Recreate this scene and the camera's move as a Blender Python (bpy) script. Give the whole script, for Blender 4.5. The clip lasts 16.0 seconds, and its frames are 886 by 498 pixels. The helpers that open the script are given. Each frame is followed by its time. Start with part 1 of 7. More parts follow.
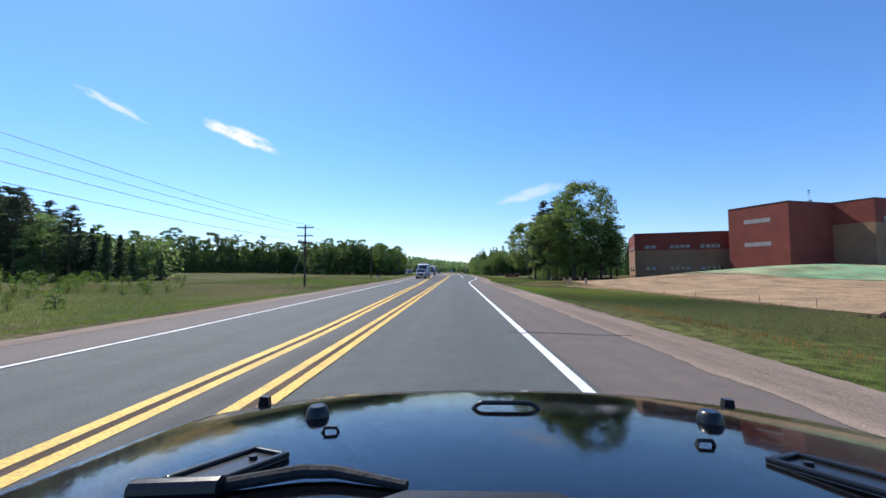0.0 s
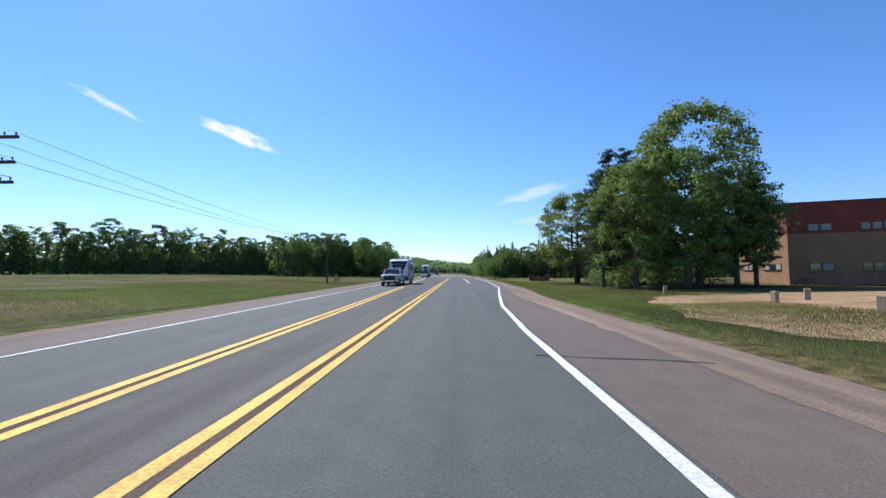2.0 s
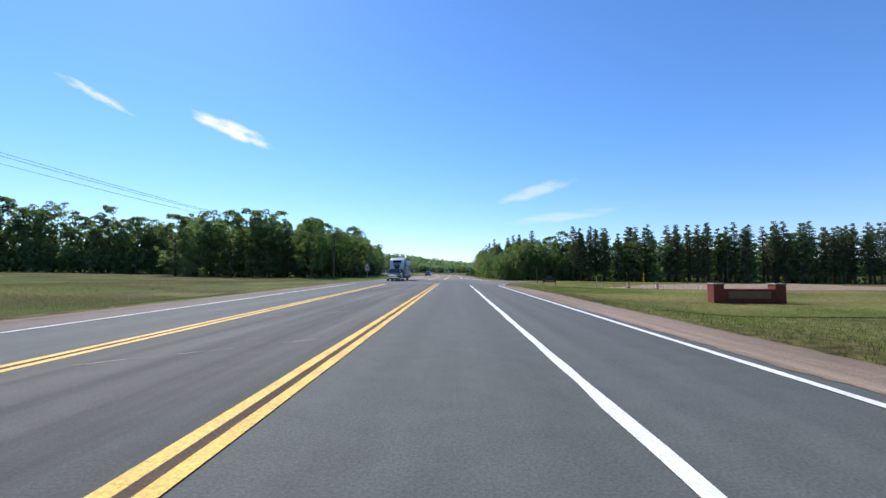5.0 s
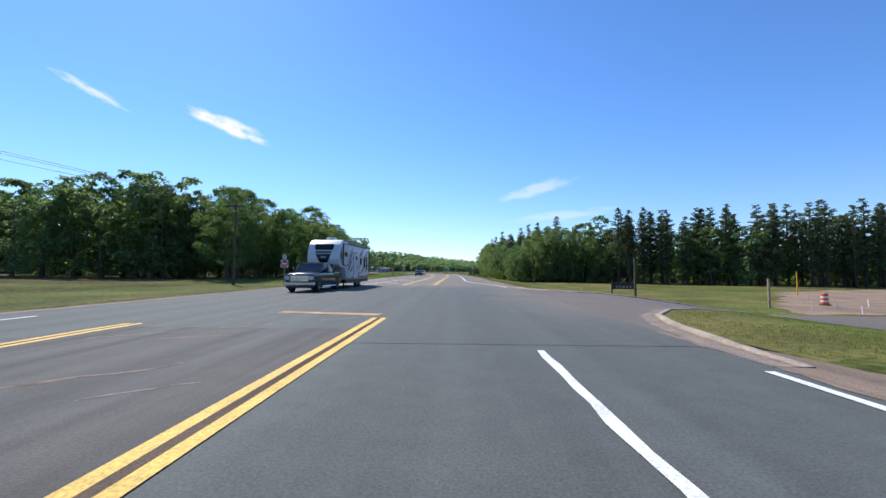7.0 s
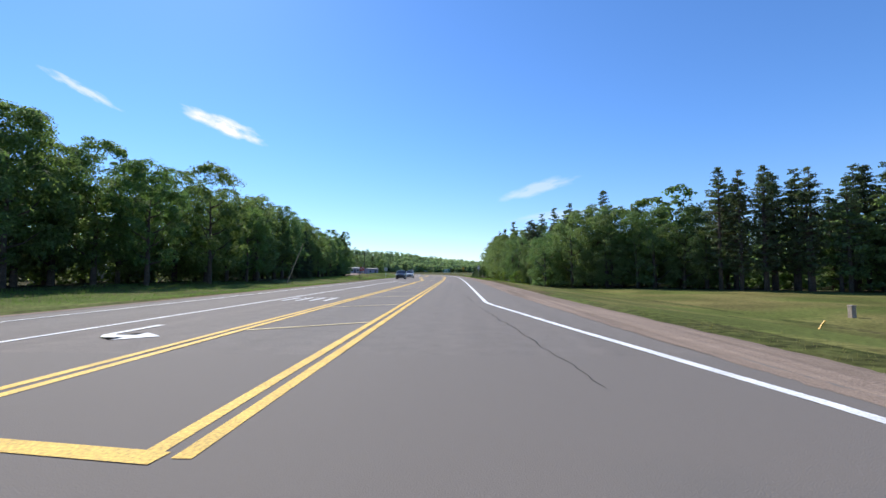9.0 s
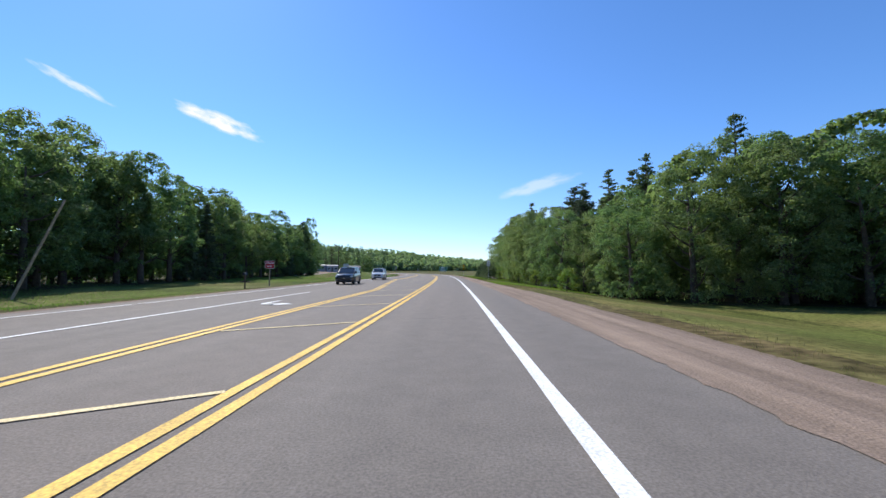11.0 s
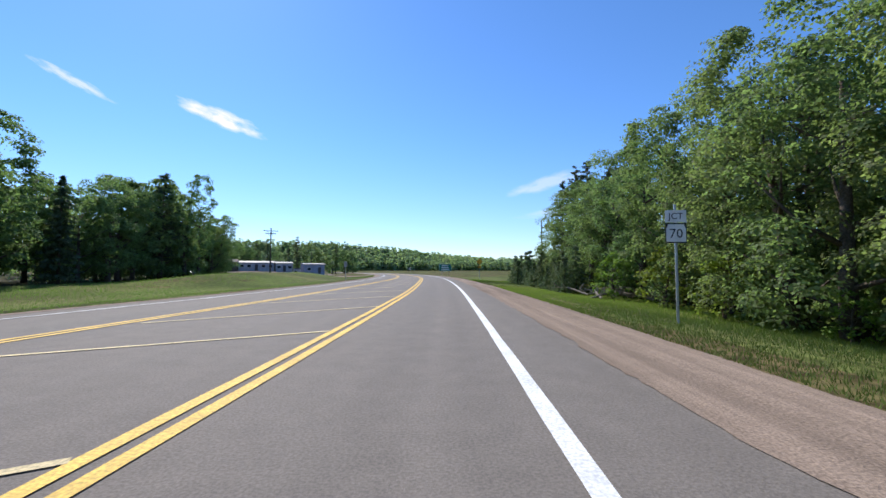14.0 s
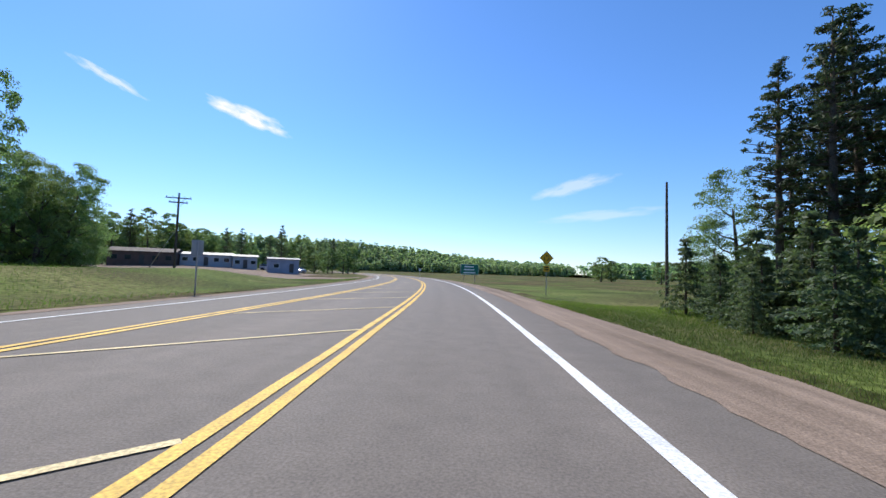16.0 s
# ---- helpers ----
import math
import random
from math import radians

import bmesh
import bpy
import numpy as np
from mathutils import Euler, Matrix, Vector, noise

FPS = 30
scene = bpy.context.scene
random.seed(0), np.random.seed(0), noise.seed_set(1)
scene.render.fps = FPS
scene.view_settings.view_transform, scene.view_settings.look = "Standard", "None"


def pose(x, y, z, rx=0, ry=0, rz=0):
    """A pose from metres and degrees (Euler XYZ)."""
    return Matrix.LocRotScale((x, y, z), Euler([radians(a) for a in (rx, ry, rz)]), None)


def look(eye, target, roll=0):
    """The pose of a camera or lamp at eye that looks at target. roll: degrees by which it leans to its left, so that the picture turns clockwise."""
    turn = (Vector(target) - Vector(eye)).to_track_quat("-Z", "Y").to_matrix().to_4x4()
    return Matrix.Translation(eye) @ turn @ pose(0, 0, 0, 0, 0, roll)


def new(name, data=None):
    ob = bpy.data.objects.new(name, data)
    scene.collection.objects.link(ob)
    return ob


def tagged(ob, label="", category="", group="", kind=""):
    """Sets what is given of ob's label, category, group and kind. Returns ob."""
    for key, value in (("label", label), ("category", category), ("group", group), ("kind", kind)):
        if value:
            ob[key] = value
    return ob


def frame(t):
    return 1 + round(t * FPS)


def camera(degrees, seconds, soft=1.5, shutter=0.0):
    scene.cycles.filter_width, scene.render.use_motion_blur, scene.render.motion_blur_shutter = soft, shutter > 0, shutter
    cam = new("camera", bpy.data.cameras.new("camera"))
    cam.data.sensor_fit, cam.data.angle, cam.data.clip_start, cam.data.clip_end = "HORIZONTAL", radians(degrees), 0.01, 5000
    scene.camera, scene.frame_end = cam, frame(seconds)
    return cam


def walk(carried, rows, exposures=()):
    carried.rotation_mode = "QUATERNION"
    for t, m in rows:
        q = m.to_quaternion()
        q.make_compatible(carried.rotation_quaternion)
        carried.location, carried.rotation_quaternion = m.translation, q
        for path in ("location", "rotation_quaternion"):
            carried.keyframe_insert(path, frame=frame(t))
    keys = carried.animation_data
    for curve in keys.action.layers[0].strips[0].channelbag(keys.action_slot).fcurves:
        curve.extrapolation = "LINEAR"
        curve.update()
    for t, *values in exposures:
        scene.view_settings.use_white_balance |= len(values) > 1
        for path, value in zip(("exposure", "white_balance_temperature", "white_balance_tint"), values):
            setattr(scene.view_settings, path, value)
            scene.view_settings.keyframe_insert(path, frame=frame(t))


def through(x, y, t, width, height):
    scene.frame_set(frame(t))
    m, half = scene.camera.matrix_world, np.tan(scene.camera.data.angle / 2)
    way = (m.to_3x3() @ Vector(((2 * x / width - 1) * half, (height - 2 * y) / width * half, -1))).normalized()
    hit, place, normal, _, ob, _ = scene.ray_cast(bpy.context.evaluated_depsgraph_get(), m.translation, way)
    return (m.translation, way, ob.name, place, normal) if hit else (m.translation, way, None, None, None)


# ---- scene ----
cam = camera(95.0, 16.0)
EYE = 1.45
# seconds, x, y, tilt, lean, heading of the camera
PATH = [
    (0, 0.04, 0.00, 93.20, 0.2, 1.90),
    (0.5, 0.02, 9.85, 93.22, 0.2, 1.90),
    (1, 0.00, 19.75, 93.25, 0.2, 1.92),
    (1.5, -0.03, 29.76, 93.30, 0.2, 1.98),
    (2, -0.07, 39.90, 93.35, 0.2, 2.00),
    (2.5, -0.10, 50.10, 93.38, 0.1, 1.95),
    (3, -0.12, 60.30, 93.40, -0.1, 1.88),
    (3.5, -0.12, 70.46, 93.45, -0.2, 1.84),
    (4, -0.12, 80.57, 93.45, -0.2, 1.84),
    (5, -0.09, 100.62, 93.30, -0.2, 1.78),
    (6, -0.03, 120.38, 93.20, -0.3, 1.76),
    (6.5, 0.00, 130.14, 93.15, -0.3, 1.78),
    (7, 0.01, 139.79, 93.15, -0.3, 1.82),
    (7.5, 0.01, 149.41, 93.22, -0.2, 1.88),
    (8, 0.00, 159.10, 93.28, 0.0, 1.90),
    (8.5, -0.01, 168.93, 93.28, 0.1, 1.86),
    (9, 0.00, 178.83, 93.26, 0.0, 1.78),
    (9.5, 0.05, 188.78, 93.18, -0.1, 1.66),
    (10.5, 0.22, 208.72, 93.10, 0.0, 1.65),
    (11.5, 0.42, 228.81, 93.00, 0.0, 1.70),
    (12, 0.50, 238.96, 92.95, 0.0, 1.80),
    (12.5, 0.54, 249.18, 92.95, 0.0, 1.92),
    (13, 0.46, 259.46, 92.95, 0.1, 2.10),
    (13.5, 0.28, 269.70, 92.95, 0.1, 2.35),
    (14, -0.05, 279.90, 93.00, 0.0, 2.65),
    (14.5, -0.42, 290.00, 93.05, -0.3, 3.05),
    (15, -0.98, 299.90, 93.10, -0.6, 3.60),
    (15.5, -1.66, 309.60, 93.20, -1.0, 4.40),
    (16, -2.45, 319.20, 93.35, -1.8, 5.50),
]
walk(cam, [(t, pose(x, y, EYE, rx, ry, rz)) for t, x, y, rx, ry, rz in PATH])

# ---- world, sun, exposure ----
SUN_UP, SUN_LEFT = 46.0, 36.0
world = bpy.data.worlds.new("sky")
scene.world = world
world.use_nodes = True
sky = world.node_tree.nodes.new("ShaderNodeTexSky")
sky.sky_type, sky.sun_disc = "NISHITA", False
sky.sun_elevation, sky.sun_rotation = radians(SUN_UP), radians(-SUN_LEFT)
sky.air_density, sky.dust_density, sky.ozone_density = 0.95, 0.12, 4.5
world.node_tree.nodes["Background"].inputs[1].default_value = 0.155
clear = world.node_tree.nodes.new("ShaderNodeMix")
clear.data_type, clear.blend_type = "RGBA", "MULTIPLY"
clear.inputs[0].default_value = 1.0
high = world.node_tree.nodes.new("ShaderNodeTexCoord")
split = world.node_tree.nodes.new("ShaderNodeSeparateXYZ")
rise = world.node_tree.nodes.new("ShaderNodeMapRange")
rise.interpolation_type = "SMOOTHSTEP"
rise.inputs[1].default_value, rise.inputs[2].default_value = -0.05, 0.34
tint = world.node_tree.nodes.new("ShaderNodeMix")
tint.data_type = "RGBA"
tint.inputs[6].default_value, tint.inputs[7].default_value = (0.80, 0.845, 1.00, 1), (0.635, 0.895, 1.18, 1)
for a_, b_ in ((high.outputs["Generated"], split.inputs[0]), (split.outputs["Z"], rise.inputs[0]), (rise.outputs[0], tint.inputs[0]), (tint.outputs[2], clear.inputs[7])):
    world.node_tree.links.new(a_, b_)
world.node_tree.links.new(sky.outputs[0], clear.inputs[6])
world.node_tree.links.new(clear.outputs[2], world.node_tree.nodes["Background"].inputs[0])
sun = new("sun", bpy.data.lights.new("sun", "SUN"))
sun.data.energy, sun.data.angle, sun.data.color = 5.0, radians(0.53), (1.0, 0.95, 0.87)
sun.matrix_world = look((-300 * math.sin(radians(SUN_LEFT)), 300 * math.cos(radians(SUN_LEFT)), 300 * math.tan(radians(SUN_UP))), (0, 0, 0))
scene.view_settings.exposure = 0.10


# ---- materials ----
def mat(name, colour, rough=0.8, metal=0.0, var=0.25, scale=3.0, stretch=1.0, fine=0.15, fine_scale=60.0, bump=0.2, bump_scale=80.0, object_var=0.0, spec=0.5, coat=0.0, tint=None):
    """A material with colour variation at two scales and a fine relief. tint: a second colour in large patches."""
    m = bpy.data.materials.new(name)
    m.use_nodes = True
    nt = m.node_tree
    b = nt.nodes["Principled BSDF"]
    b.inputs["Roughness"].default_value, b.inputs["Metallic"].default_value = rough, metal
    b.inputs["Specular IOR Level"].default_value, b.inputs["Coat Weight"].default_value = spec, coat
    geo = nt.nodes.new("ShaderNodeTexCoord")

    def noise_at(sc, det=4.0, pull=1.0):
        n = nt.nodes.new("ShaderNodeTexNoise")
        n.inputs["Scale"].default_value, n.inputs["Detail"].default_value = sc, det
        if pull != 1.0:
            mp = nt.nodes.new("ShaderNodeMapping")
            mp.inputs["Scale"].default_value = (1.0, pull, 1.0)
            nt.links.new(geo.outputs["Object"], mp.inputs[0])
            nt.links.new(mp.outputs[0], n.inputs["Vector"])
        else:
            nt.links.new(geo.outputs["Object"], n.inputs["Vector"])
        return n.outputs["Fac"]

    def mix(a, c, fac, kind="MIX"):
        x = nt.nodes.new("ShaderNodeMix")
        x.data_type, x.blend_type = "RGBA", kind
        for sock, val in ((x.inputs[0], fac), (x.inputs[6], a), (x.inputs[7], c)):
            if isinstance(val, (float, int)):
                sock.default_value = val
            elif isinstance(val, tuple):
                sock.default_value = (*val[:3], 1)
            else:
                nt.links.new(val, sock)
        return x.outputs[2]

    def ramp(fac, lo, hi, a=0.35, c=0.65):
        r = nt.nodes.new("ShaderNodeMapRange")
        r.inputs[1].default_value, r.inputs[2].default_value, r.inputs[3].default_value, r.inputs[4].default_value = a, c, lo, hi
        nt.links.new(fac, r.inputs[0])
        return r.outputs[0]

    col = tuple(colour)
    if tint:
        col = mix(col, tuple(tint), ramp(noise_at(scale * 0.6), 0.0, 1.0, 0.42, 0.62))
    if var:
        col = mix(col, ramp(noise_at(scale, 4.0, stretch), 1 - var, 1 + var), 1.0, "MULTIPLY")
    if fine:
        col = mix(col, ramp(noise_at(fine_scale), 1 - fine, 1 + fine), 1.0, "MULTIPLY")
    if object_var:
        info = nt.nodes.new("ShaderNodeObjectInfo")
        col = mix(col, ramp(info.outputs["Random"], 1 - object_var, 1 + object_var, 0.0, 1.0), 1.0, "MULTIPLY")
    if isinstance(col, tuple):
        b.inputs["Base Color"].default_value = (*col, 1)
    else:
        nt.links.new(col, b.inputs["Base Color"])
    if bump:
        n = nt.nodes.new("ShaderNodeBump")
        n.inputs["Strength"].default_value, n.inputs["Distance"].default_value = bump, 0.02
        nt.links.new(noise_at(bump_scale), n.inputs["Height"])
        nt.links.new(n.outputs[0], b.inputs["Normal"])
    return m


def leaf_mat(name, colour, var=0.3, object_var=0.2, through=0.45):
    """Leaves: colour by island and by tree, and some light passing through."""
    m = bpy.data.materials.new(name)
    m.use_nodes = True
    nt = m.node_tree
    b = nt.nodes["Principled BSDF"]
    b.inputs["Roughness"].default_value, b.inputs["Specular IOR Level"].default_value = 0.6, 0.18
    geo, info = nt.nodes.new("ShaderNodeNewGeometry"), nt.nodes.new("ShaderNodeObjectInfo")
    hsv = nt.nodes.new("ShaderNodeHueSaturation")
    hsv.inputs["Color"].default_value = (*colour, 1)
    for src, sock, lo, hi in ((geo.outputs["Random Per Island"], "Value", 1 - var, 1 + var), (info.outputs["Random"], "Hue", 0.5 - 0.035 * object_var / 0.2, 0.5 + 0.02 * object_var / 0.2)):
        r = nt.nodes.new("ShaderNodeMapRange")
        r.inputs[3].default_value, r.inputs[4].default_value = lo, hi
        nt.links.new(src, r.inputs[0])
        nt.links.new(r.outputs[0], hsv.inputs[sock])
    tr, add = nt.nodes.new("ShaderNodeBsdfTranslucent"), nt.nodes.new("ShaderNodeMixShader")
    add.inputs[0].default_value = through
    nt.links.new(hsv.outputs[0], b.inputs["Base Color"])
    warm = nt.nodes.new("ShaderNodeMix")
    warm.data_type, warm.blend_type = "RGBA", "MULTIPLY"
    warm.inputs[0].default_value, warm.inputs[7].default_value = 1.0, (1.12, 1.30, 0.78, 1)
    nt.links.new(hsv.outputs[0], warm.inputs[6])
    nt.links.new(warm.outputs[2], tr.inputs[0])
    nt.links.new(b.outputs[0], add.inputs[1])
    nt.links.new(tr.outputs[0], add.inputs[2])
    nt.links.new(add.outputs[0], nt.nodes["Material Output"].inputs[0])
    return m


def lane_mat(name, colour, second, streak=0.16, across=1.1, along=0.012, patch=0.5, patch_at=(0.16, 0.035), speck=0.22, rough=0.85, bump=0.4, bump_scale=70, ruts=0.0, spec=0.34):
    """A road surface worn along the way: patches of a second colour, long streaks and fine stones. Works on the across and along metres of its map."""
    m = bpy.data.materials.new(name)
    m.use_nodes = True
    nt = m.node_tree
    b = nt.nodes["Principled BSDF"]
    b.inputs["Roughness"].default_value, b.inputs["Specular IOR Level"].default_value = rough, spec
    uvn, tc = nt.nodes.new("ShaderNodeUVMap"), nt.nodes.new("ShaderNodeTexCoord")
    uvn.uv_map = "along"

    def noise_of(src, sx, sy, det, scale=1.0):
        mp, n = nt.nodes.new("ShaderNodeMapping"), nt.nodes.new("ShaderNodeTexNoise")
        mp.inputs["Scale"].default_value = (sx, sy, 1.0)
        n.inputs["Scale"].default_value, n.inputs["Detail"].default_value = scale, det
        nt.links.new(src, mp.inputs[0])
        nt.links.new(mp.outputs[0], n.inputs["Vector"])
        return n.outputs["Fac"]

    def ranged(fac, a, c, lo, hi):
        r = nt.nodes.new("ShaderNodeMapRange")
        for k, v in enumerate((a, c, lo, hi)):
            r.inputs[k + 1].default_value = v
        nt.links.new(fac, r.inputs[0])
        return r.outputs[0]

    def times(col, fac):
        x = nt.nodes.new("ShaderNodeMix")
        x.data_type, x.blend_type = "RGBA", "MULTIPLY"
        x.inputs[0].default_value = 1.0
        nt.links.new(col, x.inputs[6])
        nt.links.new(fac, x.inputs[7])
        return x.outputs[2]

    base = nt.nodes.new("ShaderNodeMix")
    base.data_type = "RGBA"
    base.inputs[6].default_value, base.inputs[7].default_value = (*colour, 1), (*second, 1)
    nt.links.new(ranged(noise_of(uvn.outputs[0], *patch_at, 5.0), 0.5 - 0.16, 0.5 + 0.16, 0.0, patch), base.inputs[0])
    lines_ = noise_of(uvn.outputs[0], across, along, 3.0)
    col = times(base.outputs[2], ranged(lines_, 0.3, 0.7, 1 - streak, 1 + streak))
    blot = noise_of(tc.outputs["Object"], 1.0, 1.0, 5.0, 2.2)
    col = times(col, ranged(blot, 0.3, 0.7, 0.92, 1.08))
    stones = noise_of(tc.outputs["Object"], 1.0, 1.0, 2.0, 38.0)
    col = times(col, ranged(stones, 0.3, 0.7, 1 - speck, 1 + speck))
    nt.links.new(col, b.inputs["Base Color"])
    bp = nt.nodes.new("ShaderNodeBump")
    bp.inputs["Strength"].default_value, bp.inputs["Distance"].default_value = bump, 0.02
    nt.links.new(noise_of(tc.outputs["Object"], 1.0, 1.0, 4.0, bump_scale), bp.inputs["Height"])
    if ruts:
        b2 = nt.nodes.new("ShaderNodeBump")
        b2.inputs["Strength"].default_value, b2.inputs["Distance"].default_value = 0.9, ruts
        nt.links.new(lines_, b2.inputs["Height"])
        nt.links.new(bp.outputs[0], b2.inputs["Normal"])
        bp = b2
    nt.links.new(bp.outputs[0], b.inputs["Normal"])
    return m


ASPHALT = lane_mat("asphalt_grey", (0.088, 0.096, 0.091), (0.112, 0.112, 0.100), 0.13)
ASPHALT_NEW = lane_mat("asphalt_brownish", (0.180, 0.153, 0.128), (0.155, 0.141, 0.124), 0.10, across=0.9, along=0.010)
ASPHALT_MED = lane_mat("asphalt_median", (0.066, 0.067, 0.064), (0.118, 0.108, 0.094), 0.34, across=1.6, along=0.05, patch=0.75, patch_at=(0.5, 0.07))
SHOULDER = lane_mat("shoulder_asphalt_reddish", (0.150, 0.118, 0.097), (0.118, 0.100, 0.088), 0.14, across=1.2, along=0.02)
GRAVEL = lane_mat("gravel_reddish", (0.290, 0.218, 0.166), (0.205, 0.154, 0.116), 0.20, across=2.2, along=0.06, patch=0.9, patch_at=(0.8, 0.10), speck=0.30, rough=0.95, bump=0.8, bump_scale=22, ruts=0.10, spec=0.12)
DIRT = lane_mat("dirt_between_lines", (0.105, 0.082, 0.065), (0.125, 0.086, 0.062), 0.3, across=2.0, along=0.2, patch=0.8, patch_at=(1.0, 0.06), rough=0.95, spec=0.1)
GRASS = mat("grass_ground", (0.078, 0.092, 0.024), 0.95, spec=0.05, var=0.35, scale=0.10, fine=0.5, fine_scale=3.0, bump=1.0, bump_scale=9, tint=(0.118, 0.092, 0.042))
SAND = mat("sand", (0.335, 0.225, 0.13), 0.95, spec=0.1, var=0.25, scale=0.35, fine=0.3, fine_scale=5, bump=0.6, bump_scale=8)
YELLOW = mat("road_paint_yellow", (0.72, 0.44, 0.06), 0.7, var=0.15, scale=1.5, fine=0.25, fine_scale=30, bump=0.2)
HATCH = mat("road_paint_pale_yellow", (0.66, 0.52, 0.26), 0.7, var=0.2, scale=0.8, fine=0.3, fine_scale=30, bump=0.2)
WHITE = mat("road_paint_white", (0.74, 0.74, 0.72), 0.7, var=0.12, scale=1.5, fine=0.2, fine_scale=30, bump=0.2)
BANK = mat("bank_grass", (0.094, 0.120, 0.030), 0.95, spec=0.05, var=0.3, scale=0.12, fine=0.45, fine_scale=3.5, bump=1.0, bump_scale=9, tint=(0.125, 0.122, 0.046))
BARK = mat("bark", (0.10, 0.075, 0.055), 0.95, var=0.3, scale=3, fine=0.4, fine_scale=20, bump=0.8, bump_scale=20)
LEAF = leaf_mat("leaves_broad", (0.180, 0.242, 0.110), through=0.60)
LEAF_OAK = leaf_mat("leaves_oak", (0.168, 0.228, 0.088), through=0.58)
NEEDLE = leaf_mat("needles_pine", (0.125, 0.155, 0.078), through=0.40)
NEEDLE_DARK = leaf_mat("needles_dark_pine", (0.070, 0.096, 0.050), through=0.25)
NEEDLE_YOUNG = leaf_mat("needles_young_pine", (0.115, 0.155, 0.085), through=0.4)
SPRUCE = leaf_mat("needles_spruce", (0.078, 0.11, 0.06), through=0.22)
BUSH = leaf_mat("leaves_bush", (0.18, 0.25, 0.05))
# Light green leaves, paled further: distance haze put into the colour.
HAZY = leaf_mat("leaves_far_hazed", (0.29, 0.385, 0.235), var=0.10, through=0.6)
BRICK = mat("brick_red", (0.20, 0.042, 0.028), 0.85, var=0.12, scale=0.4, fine=0.2, fine_scale=14, bump=0.3, bump_scale=40)
BRICK_TAN = mat("brick_tan", (0.26, 0.15, 0.085), 0.85, var=0.12, scale=0.4, fine=0.2, fine_scale=14, bump=0.3, bump_scale=40)
GLASS_DARK = mat("window_glass", (0.02, 0.028, 0.035), 0.06, var=0, fine=0, bump=0, spec=0.8)
GUTTER = mat("gutter_concrete", (0.25, 0.20, 0.165), 0.9, spec=0.2, var=0.25, scale=1.5, fine=0.3, fine_scale=20, bump=0.4, bump_scale=40)
CONCRETE = mat("concrete", (0.36, 0.29, 0.22), 0.9, var=0.2, scale=1.0, fine=0.25, fine_scale=25, bump=0.4, bump_scale=40)
POLE_WOOD = mat("pole_wood", (0.085, 0.06, 0.042), 0.9, var=0.25, scale=2, fine=0.3, fine_scale=30, bump=0.5, bump_scale=30)
WOOD_PALE = mat("wood_weathered", (0.33, 0.25, 0.17), 0.9, var=0.2, scale=3, fine=0.3, fine_scale=30, bump=0.4, bump_scale=30)
STEEL = mat("galvanised_steel", (0.45, 0.46, 0.47), 0.45, 0.85, var=0.12, scale=4, fine=0.1, bump=0.1)
BLACK = mat("black_plastic", (0.018, 0.018, 0.019), 0.5, var=0.2, scale=8, fine=0.15, bump=0.15)
RUBBER = mat("tyre_rubber", (0.022, 0.022, 0.022), 0.85, var=0.2, scale=6, fine=0.2, bump=0.3)


# ---- shape helpers ----
def part(name, bm, material, parent=None, label=""):
    me = bpy.data.meshes.new(name)
    bm.normal_update()
    bm.to_mesh(me)
    bm.free()
    for m in material if isinstance(material, (list, tuple)) else (material,):
        me.materials.append(m)
    ob = new(name, me)
    ob.parent = parent
    return tagged(ob, label) if label else ob


def thing(name, m, label, category, group="", kind=""):
    ob = new(name)
    ob.matrix_basis = m
    return tagged(ob, label, category, group, kind)


def add_box(bm, x0, y0, z0, x1, y1, z1, bevel=0.0, m=None):
    r = bmesh.ops.create_cube(bm, size=1.0)
    vs = r["verts"]
    bmesh.ops.scale(bm, vec=(x1 - x0, y1 - y0, z1 - z0), verts=vs)
    bmesh.ops.translate(bm, vec=((x0 + x1) / 2, (y0 + y1) / 2, (z0 + z1) / 2), verts=vs)
    if bevel:
        es = list({e for v in vs for e in v.link_edges})
        r = bmesh.ops.bevel(bm, geom=es, offset=bevel, segments=2, affect="EDGES", profile=0.6)
        vs = list({v for f in r["faces"] for v in f.verts} | {v for v in vs if v.is_valid})
    if m is not None:
        bmesh.ops.transform(bm, matrix=m, verts=vs)
    return vs


def box(x0, y0, z0, x1, y1, z1, bevel=0.0):
    bm = bmesh.new()
    add_box(bm, x0, y0, z0, x1, y1, z1, bevel)
    return bm


def add_tube(bm, points, radii, sides=7, cap=True):
    """A tapered tube along points."""
    rings = []
    pts = [Vector(p) for p in points]
    for i, p in enumerate(pts):
        d = (pts[min(i + 1, len(pts) - 1)] - pts[max(i - 1, 0)]).normalized()
        a = d.orthogonal().normalized()
        if abs(d.z) < 0.9:
            a = d.cross(Vector((0, 0, 1))).normalized()
        else:
            a = d.cross(Vector((0, 1, 0))).normalized()
        c = d.cross(a)
        r = radii[i] if isinstance(radii, (list, tuple)) else radii
        rings.append([bm.verts.new(p + r * (math.cos(2 * math.pi * k / sides) * a + math.sin(2 * math.pi * k / sides) * c)) for k in range(sides)])
    for u, v in zip(rings, rings[1:]):
        for k in range(sides):
            bm.faces.new((u[k], u[(k + 1) % sides], v[(k + 1) % sides], v[k]))
    if cap:
        bm.faces.new(rings[0][::-1])
        bm.faces.new(rings[-1])


def tube(points, radii, sides=8):
    bm = bmesh.new()
    add_tube(bm, points, radii, sides)
    bmesh.ops.recalc_face_normals(bm, faces=bm.faces)
    return bm


